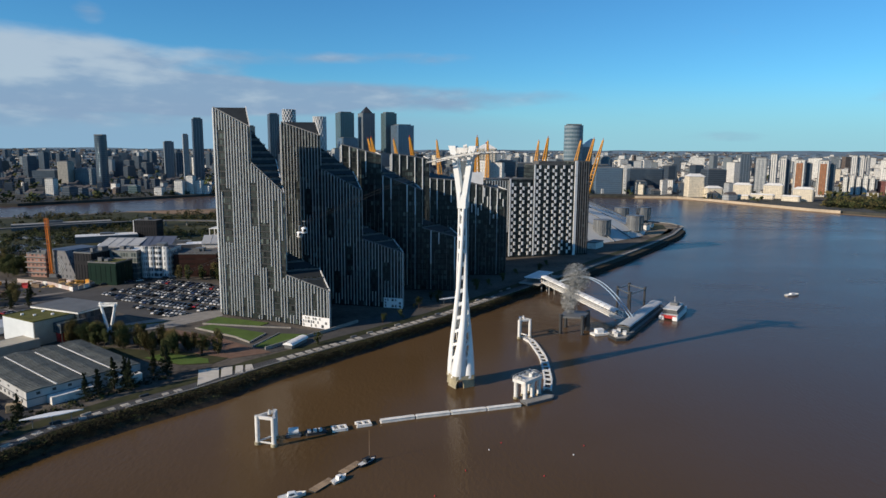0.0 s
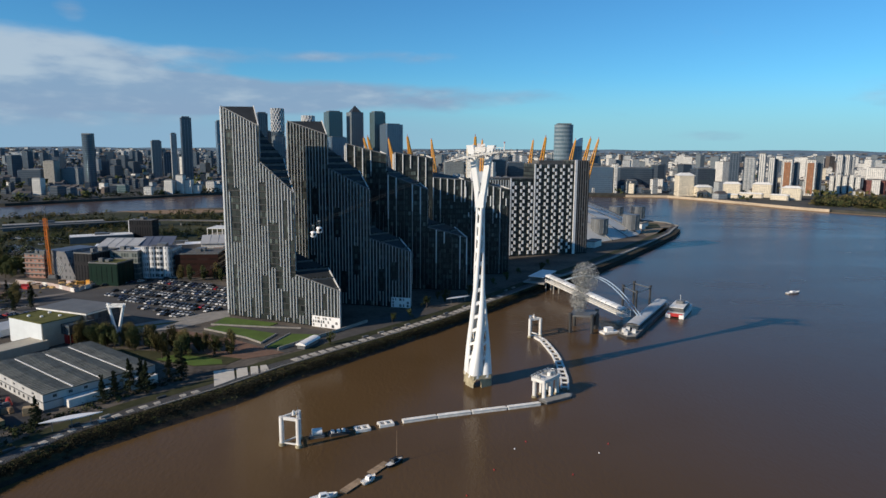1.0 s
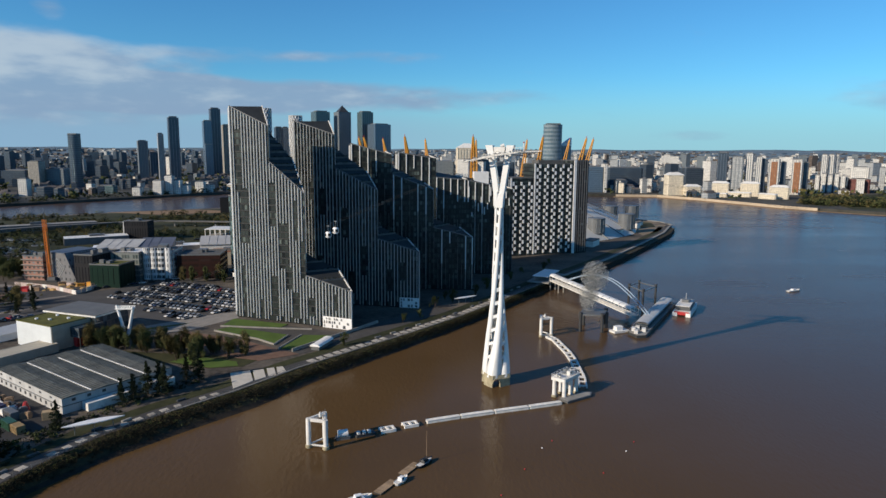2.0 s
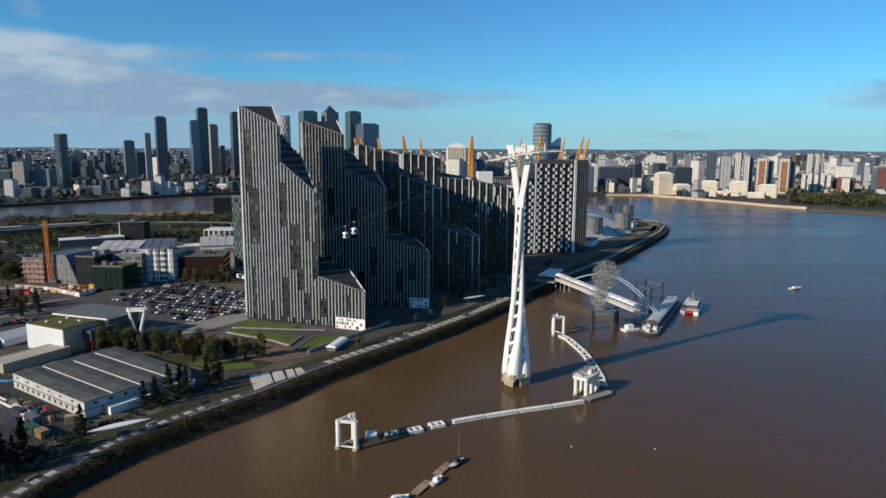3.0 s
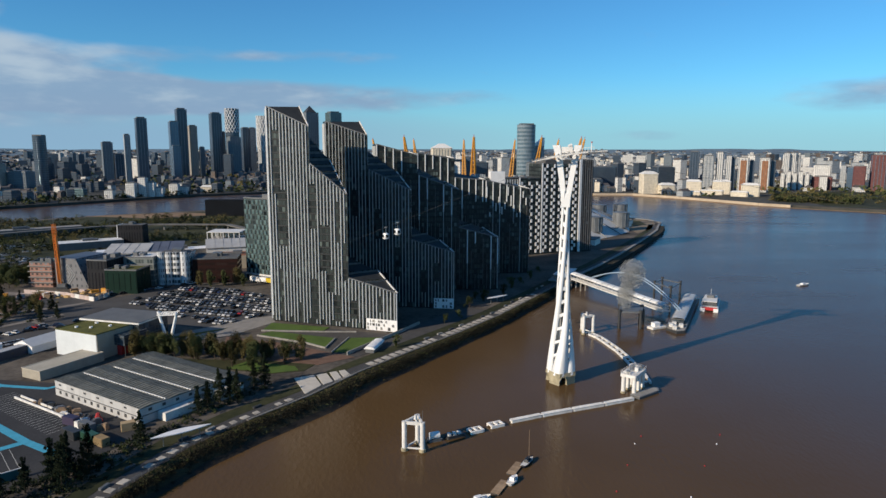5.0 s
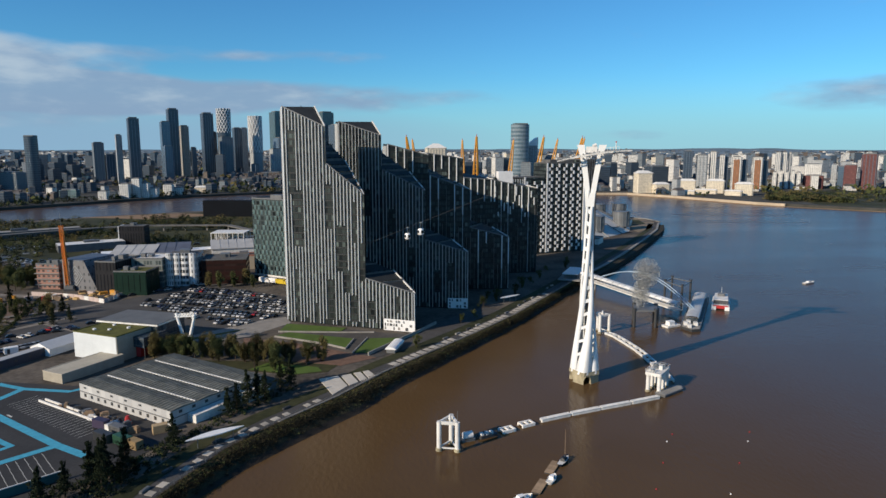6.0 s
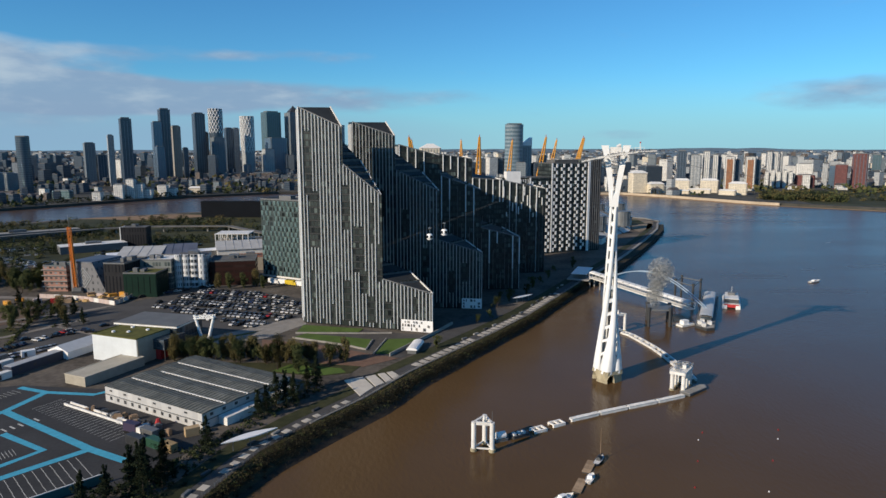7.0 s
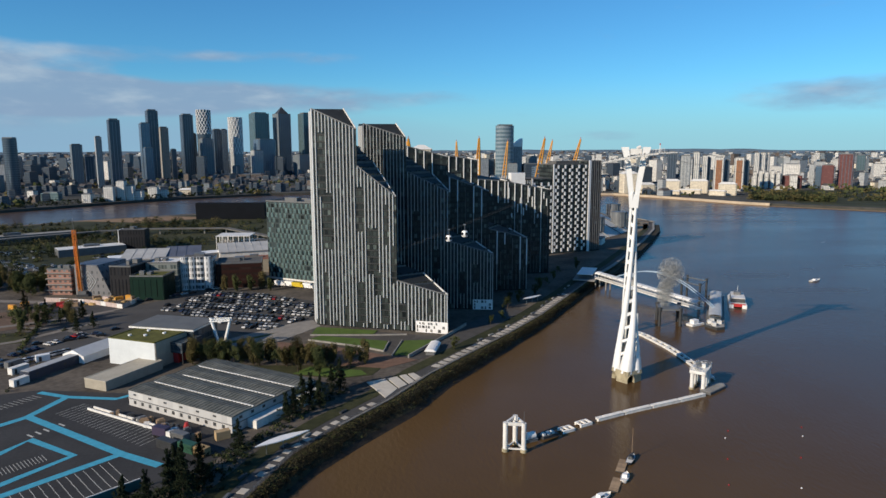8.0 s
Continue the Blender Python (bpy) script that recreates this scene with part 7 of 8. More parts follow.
HEAD, FOOT = Vector((1.4, 238.5)), Vector((-158, 288.5))
dirn = (FOOT - HEAD).normalized()
side = Vector((-dirn.y, dirn.x))
for o in (-4.6, 4.6):
    q = MB()
    pts = []
    for k in range(25):
        s = k / 24
        P = HEAD + (FOOT - HEAD) * s + side * o
        pts.append((P.x, P.y, cable_z(s) + (1.2 if s == 0 else 0)))
    q.path(pts, 0.03, 5)
    far = HEAD - dirn * 420 + side * o
    q.path([(HEAD.x + side.x * o, HEAD.y + side.y * o, 86.6)] + [(lerp(HEAD.x + side.x * o, far.x, k / 12), lerp(HEAD.y + side.y * o, far.y, k / 12), 86.6 - 34 * math.sin(math.pi * k / 16)) for k in range(1, 13)], 0.03, 5)
    solo("cable", q, CABLE, "thin steel haul cable of the cable car", "cable", "haul cables")


def gondola(s, o):
    P = HEAD + (FOOT - HEAD) * s + side * o
    t = thing("gondola", P.x, P.y, cable_z(s), math.degrees(math.atan2(dirn.y, dirn.x)), "white cable car cabin with dark windows", "cable car", "cabins")
    q = MB()
    q.tube((0, 0, 0.1), (0, 0, -2.2), 0.08, 6)
    q.box(-0.5, 0.5, -0.15, 0.15, -0.1, 0.25)
    part("hanger", q, STEEL, t)
    n = 12
    rows = [(-2.2, 0.6), (-2.5, 1.05), (-3.4, 1.25), (-4.3, 1.15), (-4.6, 0.8)]
    q = MB()
    vs = [(math.cos(6.283 * i / n) * r * 1.05, math.sin(6.283 * i / n) * r, z) for z, r in rows for i in range(n)]
    q.shared(vs, [(j * n + i, j * n + (i + 1) % n, (j + 1) * n + (i + 1) % n, (j + 1) * n + i) for j in range(4) for i in range(n)] + [tuple(range(n)), tuple(reversed(range(4 * n, 5 * n)))], 0, True)
    shell = part("shell", q, WHITE, t)
    for k in range(4):
        q = MB()
        a0 = math.pi / 4 + k * math.pi / 2
        for i in range(3):
            a, b = a0 - 0.5 + i / 3, a0 - 0.5 + (i + 1) / 3
            q.face([(math.cos(a) * 1.34, math.sin(a) * 1.28, -3.9), (math.cos(b) * 1.34, math.sin(b) * 1.28, -3.9), (math.cos(b) * 1.3, math.sin(b) * 1.24, -2.8), (math.cos(a) * 1.3, math.sin(a) * 1.24, -2.8)])
        part("window", q, CAR_GLASS, shell)


gondola(0.375, 4.6)
gondola(0.42, -4.6)

# ---------- dome, masts and drums at the tip ----------
def dome():
    CX, CY, R, H = 34, 742, 176, 47
    t = thing("dome", CX, CY, GZ, 0, "huge white ribbed fabric dome", "dome")
    n = 72
    for k in range(12):
        q = MB()
        rows = 9
        vs = []
        for j in range(rows + 1):
            s = j / rows
            r, z = R * (1 - s * 0.985), H * (1 - (1 - s) ** 2.0)
            for i in range(7):
                a = 2 * math.pi * (k * 6 + i) / n
                dip = 1.3 * math.sin(math.pi * i / 6) * (1 - s)
                vs.append((math.cos(a) * (r - dip), math.sin(a) * (r - dip), z - dip * 0.5))
        q.shared(vs, [(j * 7 + i, j * 7 + i + 1, j * 7 + 8 + i, j * 7 + 7 + i) for j in range(rows) for i in range(6)], 0, True)
        part("fabric_panel", q, mk("dome_fabric", (0.62, 0.63, 0.62), 0.6, 0.1, 0.05) if k == 0 else bpy.data.materials["dome_fabric"], t)
    for k in range(36):
        q = MB()
        a = 2 * math.pi * k / 36
        pts = []
        for j in range(9):
            s = j / 9
            pts.append((math.cos(a) * R * (1 - s * 0.985), math.sin(a) * R * (1 - s * 0.985), H * (1 - (1 - s) ** 2.0) + 0.25))
        q.path(pts, 0.5, 5)
        part("rib_cable", q, GREY, t)


dome()


def mast(x, y, top, lean_x, lean_y):
    """An open yellow lattice mast, thick in the middle, leaning outwards."""
    t = thing("dome_mast", x, y, GZ, 0, "tall yellow lattice mast of the dome", "mast", "dome masts")
    q = MB()
    h = top - GZ
    for k in range(4):
        a = math.pi / 2 * k + 0.4
        pts = []
        for j in range(9):
            s = j / 8
            r = 0.5 + 2.3 * math.sin(math.pi * s)
            pts.append((lean_x * (s - 1) + math.cos(a) * r, lean_y * (s - 1) + math.sin(a) * r, h * s))
        q.path(pts, 0.6, 6)
    shaft = part("shaft", q, YELLOW, t)
    q = MB()
    for j in range(24):
        s = (j + 0.5) / 24
        r = 0.5 + 2.3 * math.sin(math.pi * s)
        c = [(lean_x * (s - 1) + math.cos(math.pi / 2 * k + 0.4) * r, lean_y * (s - 1) + math.sin(math.pi / 2 * k + 0.4) * r, h * s) for k in range(4)]
        for k in range(4):
            q.tube(c[k], c[(k + 1) % 4], 0.3, 5)
    part("lacing", q, YELLOW, shaft)
    q = MB()
    q.tube((0, 0, h), (0, 0, h + 2.2), 0.3, 6)
    part("tip", q, RED, shaft)


for k in range(12):
    a = radians(25 + 30 * k)
    mast(30 + 130 * math.cos(a), 740 + 130 * math.sin(a), 98, 24 * math.cos(a), 24 * math.sin(a))


def drum(x, y, r, h, z0):
    t = thing("vent_drum", x, y, GZ, 0, "silver ventilation drum on stout legs", "ventilation shaft", "vent drums")
    n = 20
    q = MB()
    q.prism([(math.cos(6.283 * i / n) * r, math.sin(6.283 * i / n) * r) for i in range(n)], z0, z0 + h, smooth=True)
    body = part("drum", q, mk("silver_cladding", (0.2, 0.215, 0.23), 0.45, 0.18, 0.1, metal=0.3) if "silver_cladding" not in bpy.data.materials else bpy.data.materials["silver_cladding"], t)
    for z in (z0 + 0.3, z0 + h * 0.5, z0 + h):
        q = MB()
        q.prism([(math.cos(6.283 * i / n) * (r + 0.35), math.sin(6.283 * i / n) * (r + 0.35)) for i in range(n)], z - 0.35, z + 0.35, smooth=True)
        part("hoop", q, GREY, body)
    for k in range(14):
        a = 6.283 * k / 14
        q = MB()
        q.tube((math.cos(a) * r * 1.02, math.sin(a) * r * 1.02, z0), (math.cos(a) * r * 1.02, math.sin(a) * r * 1.02, z0 + h), 0.22, 5)
        part("mullion", q, STEEL, body)
    for k in range(4):
        a = 6.283 * k / 4 + 0.5
        q = MB()
        q.tube((math.cos(a) * r * 0.6, math.sin(a) * r * 0.6, 0), (math.cos(a) * r * 0.6, math.sin(a) * r * 0.6, z0), 0.9, 8)
        part("leg", q, DARK, t)


drum(138, 620, 8.0, 14, 5)
drum(180, 662, 8.2, 15, 4)
drum(195, 775, 8.0, 13, 4)
drum(219, 770, 8.0, 14, 4)
sheet("tip_paving", [(190, 640), (214, 668), (236, 708), (246, 730), (244, 760), (214, 792), (196, 770), (196, 700)], 0.1, mk("tan_paving", (0.28, 0.22, 0.15), 0.9, 0.2, 0.05), "tan paving at the tip of the peninsula", "paving")
sheet("tip_lawn", [(205, 700), (228, 712), (236, 750), (214, 776), (200, 750)], 0.2, PARK, "small green at the tip of the peninsula", "lawn")
for k, (x, y, w_, d_, h_) in enumerate(((168, 640, 10, 8, 5), (200, 690, 14, 8, 6), (120, 560, 18, 9, 5), (214, 720, 9, 6, 4))):
    block("pavilion", x, y, 58, w_, d_, h_, OFFW, CONC, "small pale waterside pavilion", "pavilion", "waterside pavilions", plant_room=False)

# ---------- far towers ----------
# the bluish glass colours also carry the haze of distance
HZ = {
    "dark": windows_mat("hazy_dark_tower_glass", (0.05, 0.07, 0.1), (0.085, 0.125, 0.175), 3.0, 4.0, 0.82, 0.7, light=(0.13, 0.18, 0.23), some=0.25, grough=0.16, gmetal=0.55),
    "blue": windows_mat("hazy_blue_tower_glass", (0.1, 0.15, 0.21), (0.16, 0.24, 0.34), 3.0, 4.0, 0.85, 0.75, light=(0.2, 0.3, 0.4), some=0.25, grough=0.16, gmetal=0.55),
    "glass": windows_mat("hazy_teal_tower_glass", (0.08, 0.125, 0.14), (0.12, 0.21, 0.24), 3.0, 4.0, 0.9, 0.6, light=(0.16, 0.27, 0.3), some=0.25, grough=0.16, gmetal=0.5),
    "stone": windows_mat("grey_stone_tower", (0.2, 0.235, 0.26), (0.08, 0.11, 0.14), 3.5, 3.6, 0.6, 0.55, light=(0.12, 0.14, 0.16), grough=0.3),
    "beige": windows_mat("beige_stone_tower", (0.38, 0.36, 0.32), (0.12, 0.125, 0.13), 3.2, 3.2, 0.4, 0.5, light=(0.3, 0.3, 0.28), grough=0.4),
    "pale": windows_mat("pale_tower", (0.45, 0.47, 0.48), (0.14, 0.17, 0.2), 3.2, 3.4, 0.5, 0.55, light=(0.4, 0.43, 0.45), grough=0.3),
    "white": windows_mat("white_flats", (0.78, 0.77, 0.73), (0.12, 0.13, 0.15), 3.4, 3.1, 0.45, 0.5, light=(0.4, 0.4, 0.4), grough=0.3),
    "brown": windows_mat("brown_brick_flats", (0.13, 0.095, 0.075), (0.05, 0.05, 0.05), 3.4, 3.1, 0.45, 0.5, grough=0.4),
    "red": windows_mat("red_brick_tower", (0.15, 0.045, 0.042), (0.07, 0.035, 0.035), 3.4, 3.1, 0.45, 0.5, light=(0.25, 0.12, 0.1), grough=0.4),
    "cream": windows_mat("cream_flats", (0.8, 0.72, 0.57), (0.34, 0.29, 0.23), 2.8, 3.0, 0.35, 0.45, light=(0.5, 0.46, 0.38), grough=0.5),
    "banded": windows_mat("banded_round_tower", (0.24, 0.31, 0.36), (0.09, 0.15, 0.19), 3.0, 9.0, 0.96, 0.55, light=(0.2, 0.28, 0.33), grough=0.3),
    "orange": windows_mat("orange_panel_flats", (0.34, 0.14, 0.06), (0.13, 0.09, 0.07), 3.4, 3.1, 0.45, 0.55, light=(0.4, 0.3, 0.2), grough=0.4),
}


PIER = (mk("blue_grey_pier", (0.1, 0.135, 0.185), 0.5, 0.15, 0.05), mk("pale_stone_pier", (0.25, 0.28, 0.31), 0.6, 0.15, 0.05))


def skyscraper(x, y, w_, h, style, label, shape="box", rz=0.0, d_=None, crown=True, group="distant towers"):
    d_ = w_ if d_ is None else d_
    if x < 0 and h > 60 and shape != "cyl" and rz == 0.0:
        # turned and narrowed to show the camera a lit and a shaded face
        rz, w_, d_ = 27.0, w_ * 0.77, d_ * 0.77
    t = thing("tower", x, y + d_ / 2, 4.0, rz, label, "tower", group)
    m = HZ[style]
    q = MB()
    if shape == "cyl":
        n = 20
        q.prism([(math.cos(6.283 * i / n) * w_ / 2, math.sin(6.283 * i / n) * d_ / 2) for i in range(n)], 0, h, smooth=True)
    else:
        q.box(-w_ / 2, w_ / 2, -d_ / 2, d_ / 2, 0, h, 0, 0, w_ * 0.06)
    wall = part("wall", q, m, t)
    r = MB()
    if shape == "pyramid":
        e = w_ * 0.38
        r.shared([(-e, -e, h), (e, -e, h), (e, e, h), (-e, e, h), (0, 0, h + w_ * 0.5)], [(0, 1, 4), (1, 2, 4), (2, 3, 4), (3, 0, 4), (3, 2, 1, 0)])
        part("pyramid_roof", r, DARK, t, "grey pyramid roof")
    elif shape == "slant":
        r.shared([(-w_ / 2, -d_ / 2, h), (w_ / 2, -d_ / 2, h), (w_ / 2, d_ / 2, h), (-w_ / 2, d_ / 2, h), (w_ / 2, -d_ / 2, h + w_ * 0.7), (w_ / 2, d_ / 2, h + w_ * 0.7)], [(0, 1, 4), (1, 2, 5, 4), (2, 3, 5), (3, 0, 4, 5)])
        part("slanting_top", r, WHITE, t, "white slanting top")
    elif style == "cream":
        e, f, g = w_ / 2 + 0.8, d_ / 2 + 0.8, min(w_, d_) * 0.32
        r.prism([(-e, -f), (e, -f), (e, f), (-e, f)], h, h + min(w_, d_) * 0.22, 0, [(-e + g * 1.2, -f + g), (e - g * 1.2, -f + g), (e - g * 1.2, f - g), (-e + g * 1.2, f - g)])
        part("hipped_roof", r, OFFW, t, "pale hipped roof")
    elif crown:
        r.box(-w_ * 0.36, w_ * 0.36, -d_ * 0.36, d_ * 0.36, h, h + max(2.0, h * 0.02))
        part("crown", r, GREY, t)
    if h > 60:
        # floor bands and corner piers give the shaft its relief
        k = 5
        for i in range(1, k + 1):
            b = MB()
            z = h * i / k
            if shape == "cyl":
                b.prism([(math.cos(6.283 * j / 20) * (w_ / 2 + 0.3), math.sin(6.283 * j / 20) * (d_ / 2 + 0.3)) for j in range(20)], z - 1.0, z, smooth=True)
            else:
                b.box(-w_ / 2 - 0.3, w_ / 2 + 0.3, -d_ / 2 - 0.3, d_ / 2 + 0.3, z - 1.0, z, 0, 0, w_ * 0.06)
            part("floor_band", b, m, wall)
        if shape != "cyl":
            # slim upright piers across the faces
            n = max(3, round(w_ / 8))
            for i in range(n + 1):
                x0 = lerp(-w_ * 0.43, w_ * 0.43, i / n)
                b = MB()
                b.box(x0 - 0.5, x0 + 0.5, -d_ / 2 - 0.5, -d_ / 2, 2, h - (0 if i in (0, n) else h * 0.03))
                if rz:
                    y0 = x0 * d_ / w_
                    b.box(w_ / 2, w_ / 2 + 0.5, y0 - 0.5, y0 + 0.5, 2, h - (0 if i in (0, n) else h * 0.03))
                part("pier", b, PIER[style in ("pale", "beige", "stone")], wall)
    return t


skyscraper(-684, 1262, 22, 104, "dark", "dark rounded glass tower across the river", "cyl")
skyscraper(-719, 1645, 30, 96, "stone", "grey stone tower with a stepped crown")
skyscraper(-695, 1652, 26, 68, "dark", "dark block beside a stone tower")
skyscraper(-639, 1560, 16, 112, "pale", "slim pale tower across the river")
skyscraper(-584, 1490, 28, 146, "dark", "tall dark blue glass tower")
skyscraper(-609, 1800, 30, 150, "blue", "blue glass tower across the river")
skyscraper(-604, 1850, 34, 185, "dark", "very tall dark glass tower")
skyscraper(-575, 1700, 26, 88, "blue", "pale blue glass block across the river")
skyscraper(-589, 1900, 28, 143, "beige", "beige stone tower across the river")
skyscraper(-566, 1905, 16, 85, "dark", "slim dark block across the river")
skyscraper(-551, 2000, 39, 182, "dark", "broad dark glass tower across the river")
skyscraper(-544, 2055, 19, 130, "stone", "slim grey tower across the river")
skyscraper(-492, 1960, 43, 114, "stone", "broad grey tower across the river")
skyscraper(-496, 2150, 30, 145, "dark", "dark office tower across the river")
skyscraper(-476, 2160, 24, 145, "pale", "pale office tower across the river")
skyscraper(-386, 2300, 68, 203, "glass", "broad teal glass tower across the river")
skyscraper(-360, 2200, 74, 116, "blue", "broad blue glass block across the river")
skyscraper(-358, 2000, 38, 81, "pale", "white-lined block of flats")
skyscraper(-314, 2330, 62, 204, "stone", "stone-grey tower with a pyramid roof", "pyramid")
skyscraper(-227, 2250, 55, 200, "glass", "teal glass tower with a white top")
skyscraper(-176, 2180, 78, 158, "blue", "broad blue-grey glass tower")
skyscraper(-233, 2100, 62, 67, "stone", "broad grey block across the river")
skyscraper(-425, 1900, 56, 14, "brown", "low brown riverside block")
skyscraper(-362, 1905, 69, 15, "brown", "long low brown block")
skyscraper(-838, 1400, 24, 50, "beige", "pinkish beige block of flats")
skyscraper(-880, 1400, 54, 31, "dark", "dark block of flats across the river")
skyscraper(-806, 1420, 41, 34, "stone", "grey block of flats across the river")
skyscraper(274, 1540, 44, 139, "banded", "tall pale blue rounded tower", "cyl", d_=34)
skyscraper(309, 1575, 28, 90, "pale", "glass tower with a slanting white top", "slant")
skyscraper(345, 1560, 40, 48, "dark", "dark waterside block across the river")
skyscraper(230, 1570, 50, 60, "dark", "dark blue waterside block")
for x, y, w_, h, st in ((70, 1500, 46, 84, "cream"), (118, 1540, 44, 56, "dark"), (20, 1560, 50, 52, "stone"), (170, 1600, 44, 50, "dark")):
    skyscraper(x, y, w_, h, st, "block behind the dome masts")


# pale waterside blocks on the left bank
for x, y, w_, h, st, lab in ((-474, 1170, 13, 32, "white", "white waterside slab of flats"), (-463, 1176, 15, 24, "white", "white stepped waterside block"), (-450, 1182, 13, 15, "white", "low white stepped block"), (-489, 1158, 15, 24, "white", "white waterside flats across the river"), (-515, 1134, 14, 13, "white", "low white waterside flats"), (-436, 1216, 16, 19, "white", "white waterside flats across the river"), (-424, 1226, 18, 13, "white", "low white waterside terrace"), (-690, 1110, 15, 28, "white", "white waterside flats across the river"), (-668, 1120, 20, 14, "white", "low white waterside flats"), (-442, 1290, 20, 16, "white", "low white hall by the river"), (-400, 1310, 30, 9, "cream", "long low pale riverside shed"), (-590, 1185, 30, 13, "glass", "green-roofed shed beside the river"), (-640, 1130, 34, 10, "brown", "low dark riverside shed")):
    skyscraper(x, y, w_, h, st, lab, d_=14, group="left bank blocks")


def patterned(x, y, w_, h, style, low, label):
    """A round tower with a diagonal lattice over its upper part."""
    t = skyscraper(x, y, w_, h, style, label, "cyl", crown=False)
    q = MB()
    n = 14
    for i in range(n):
        for sgn in (-1, 1):
            pts = []
            for j in range(13):
                a = 6.283 * (i + sgn * j * 0.35) / n
                pts.append((math.cos(a) * (w_ / 2 + 0.4), math.sin(a) * (w_ / 2 + 0.4), lerp(low, h, j / 12)))
            q.path(pts, 0.9, 4)
    part("lattice", q, WHITE, t, "white diagonal lattice")


patterned(-504, 2000, 39, 197, "dark", 128, "round tower with a white lattice top")
patterned(-432, 2100, 41, 181, "pale", 70, "round pale tower with a diagonal lattice")

# right bank
skyscraper(295, 1275, 56, 49, "blue", "blue-grey glass office block by the water", d_=26, group="waterside blocks")
skyscraper(325, 1272, 6, 55, "white", "white stair tower of the glass block", d_=26, group="waterside blocks")
skyscraper(381, 1330, 73, 46, "dark", "dark waterside office block", d_=30, group="waterside blocks")
skyscraper(357, 1270, 21, 24, "dark", "small dark block across the river", group="waterside blocks")
skyscraper(435, 1200, 30, 37, "cream", "beige waterside flats across the river", d_=22, group="waterside blocks")
skyscraper(463, 1185, 28, 17, "cream", "low beige waterside flats", d_=18, group="waterside blocks")
skyscraper(522, 1330, 39, 46, "dark", "dark block with a white roof line", group="waterside blocks")
for x, y, w_, h, rz in ((471, 1190, 25, 13, -24), (517, 1190, 31, 23, -26), (568, 1180, 32, 23, -28), (590, 1120, 31, 20, -30)):
    skyscraper(x, y, w_, h, "cream", "cream waterside flats with a pale hipped roof", rz=rz, d_=17, group="cream flats")
for x, y, w_, h, rz in ((541, 1168, 40, 7, -35), (497, 1158, 34, 6, -35), (566, 1116, 30, 8, -50)):
    skyscraper(x, y, w_, h, "cream", "low sandy terrace by the far water", rz=rz, d_=9, group="sandy terraces")
# the last, dark block stands in for the shaded side of a white tower
for x, y, w_, h, rz, st, lab in ((543, 1244, 17.2, 78, -26, "dark", "dark slab tower across the river"), (572, 1244, 21, 70, -27, "pale", "pale tower with a glazed front"), (595, 1243, 13.5, 77, -28, "white", "white slab tower across the river"), (613, 1242, 11, 70, -29, "white", "slim white slab tower across the river"), (624, 1246, 7, 66, -29, "dark", "shaded flank of a white slab tower, added as a dark block")):
    skyscraper(x, y, w_, h, st, lab, rz=rz, d_=18, group="white slab towers")
for x, y, h, rz in ((637, 1230, 67, -30), (681, 1230, 66, -31)):
    t = skyscraper(x, y, 18.7, h, "white", "white-framed tower with an orange panelled front", rz=rz, d_=18, group="orange towers")
    q = MB()
    q.box(-5.6, 5.2, -9.9, -9.0, 4, h - 5)
    part("panel_strip", q, HZ["orange"], t, "orange panels with dark windows")
    # a dark block beside the tower stands in for its shaded flank
    skyscraper(x + 19.5, y + 4, 9, h - 6, "dark", "shaded flank of an orange tower, added as a dark block", rz=rz, d_=18, group="orange towers")
for k in range(5):
    x, y = 772 + k * 9.4, 1312 - k * 6.2
    skyscraper(x, y, 7.4, 34 + 3 * (k % 2), "white", "white terrace bay across the river", rz=-33, d_=20, group="white terrace")
    skyscraper(x + 5, y + 1, 3.4, 31, "dark", "dark link of the white terrace", rz=-33, d_=18, crown=False, group="white terrace")
skyscraper(845, 1288, 38, 27, "red", "broad red brick block across the river", rz=-35, d_=26)
skyscraper(857, 1310, 33, 50, "white", "white upper storeys behind a red block", rz=-35, d_=20)
skyscraper(897, 1300, 10, 50, "pale", "pale blue-grey tower across the river", rz=-36, d_=20)
skyscraper(909, 1294, 12, 46, "blue", "blue glass block across the river", rz=-36, d_=20)
for x, w_ in ((884, 12), (900, 12), (914, 7)):
    skyscraper(x, 1480, w_, 74, "white", "white slab block across the river", rz=-33, d_=14, group="far white slabs")
skyscraper(888, 1240, 22, 50, "red", "lower red brick tower across the river", rz=-37, d_=20)
skyscraper(929, 1240, 28, 72, "red", "tall red brick tower across the river", rz=-39, d_=22)
skyscraper(941, 1262, 7, 76, "pale", "slim pale lift tower across the river", rz=-39)
skyscraper(1272, 1600, 21, 66, "glass", "grey-green tower across the river", rz=-40)
skyscraper(1142, 1700, 73, 34, "white", "white block over a brick base")
skyscraper(1124, 1600, 41, 30, "blue", "blue-grey block across the river")
skyscraper(1210, 1500, 60, 18, "white", "long low white building", d_=30)

# waterside promenade
t = thing("promenade_wall", 0, 0, 0, 0, "sunlit sandy promenade wall on the far bank", "river wall", kind="structure")
pts = [(330, 1216), (405, 1209), (425, 1175), (450, 1136), (485, 1060), (520, 981), (548, 943)]
q = MB()
for p0, p1 in zip(pts, pts[1:]):
    q.beam((*p0, 2.2), (*p1, 2.2), 3, 4.2)
part("wall", q, mk("sandy_stone", (0.56, 0.46, 0.34), 0.85, 0.2, 0.05), t)
q = MB()
for p0, p1 in zip(pts, pts[1:]):
    q.beam((p0[0] - 5, p0[1] - 4, 0.1), (p1[0] - 5, p1[1] - 4, 0.1), 7, 0.8)
part("foreshore", q, SAND, t)
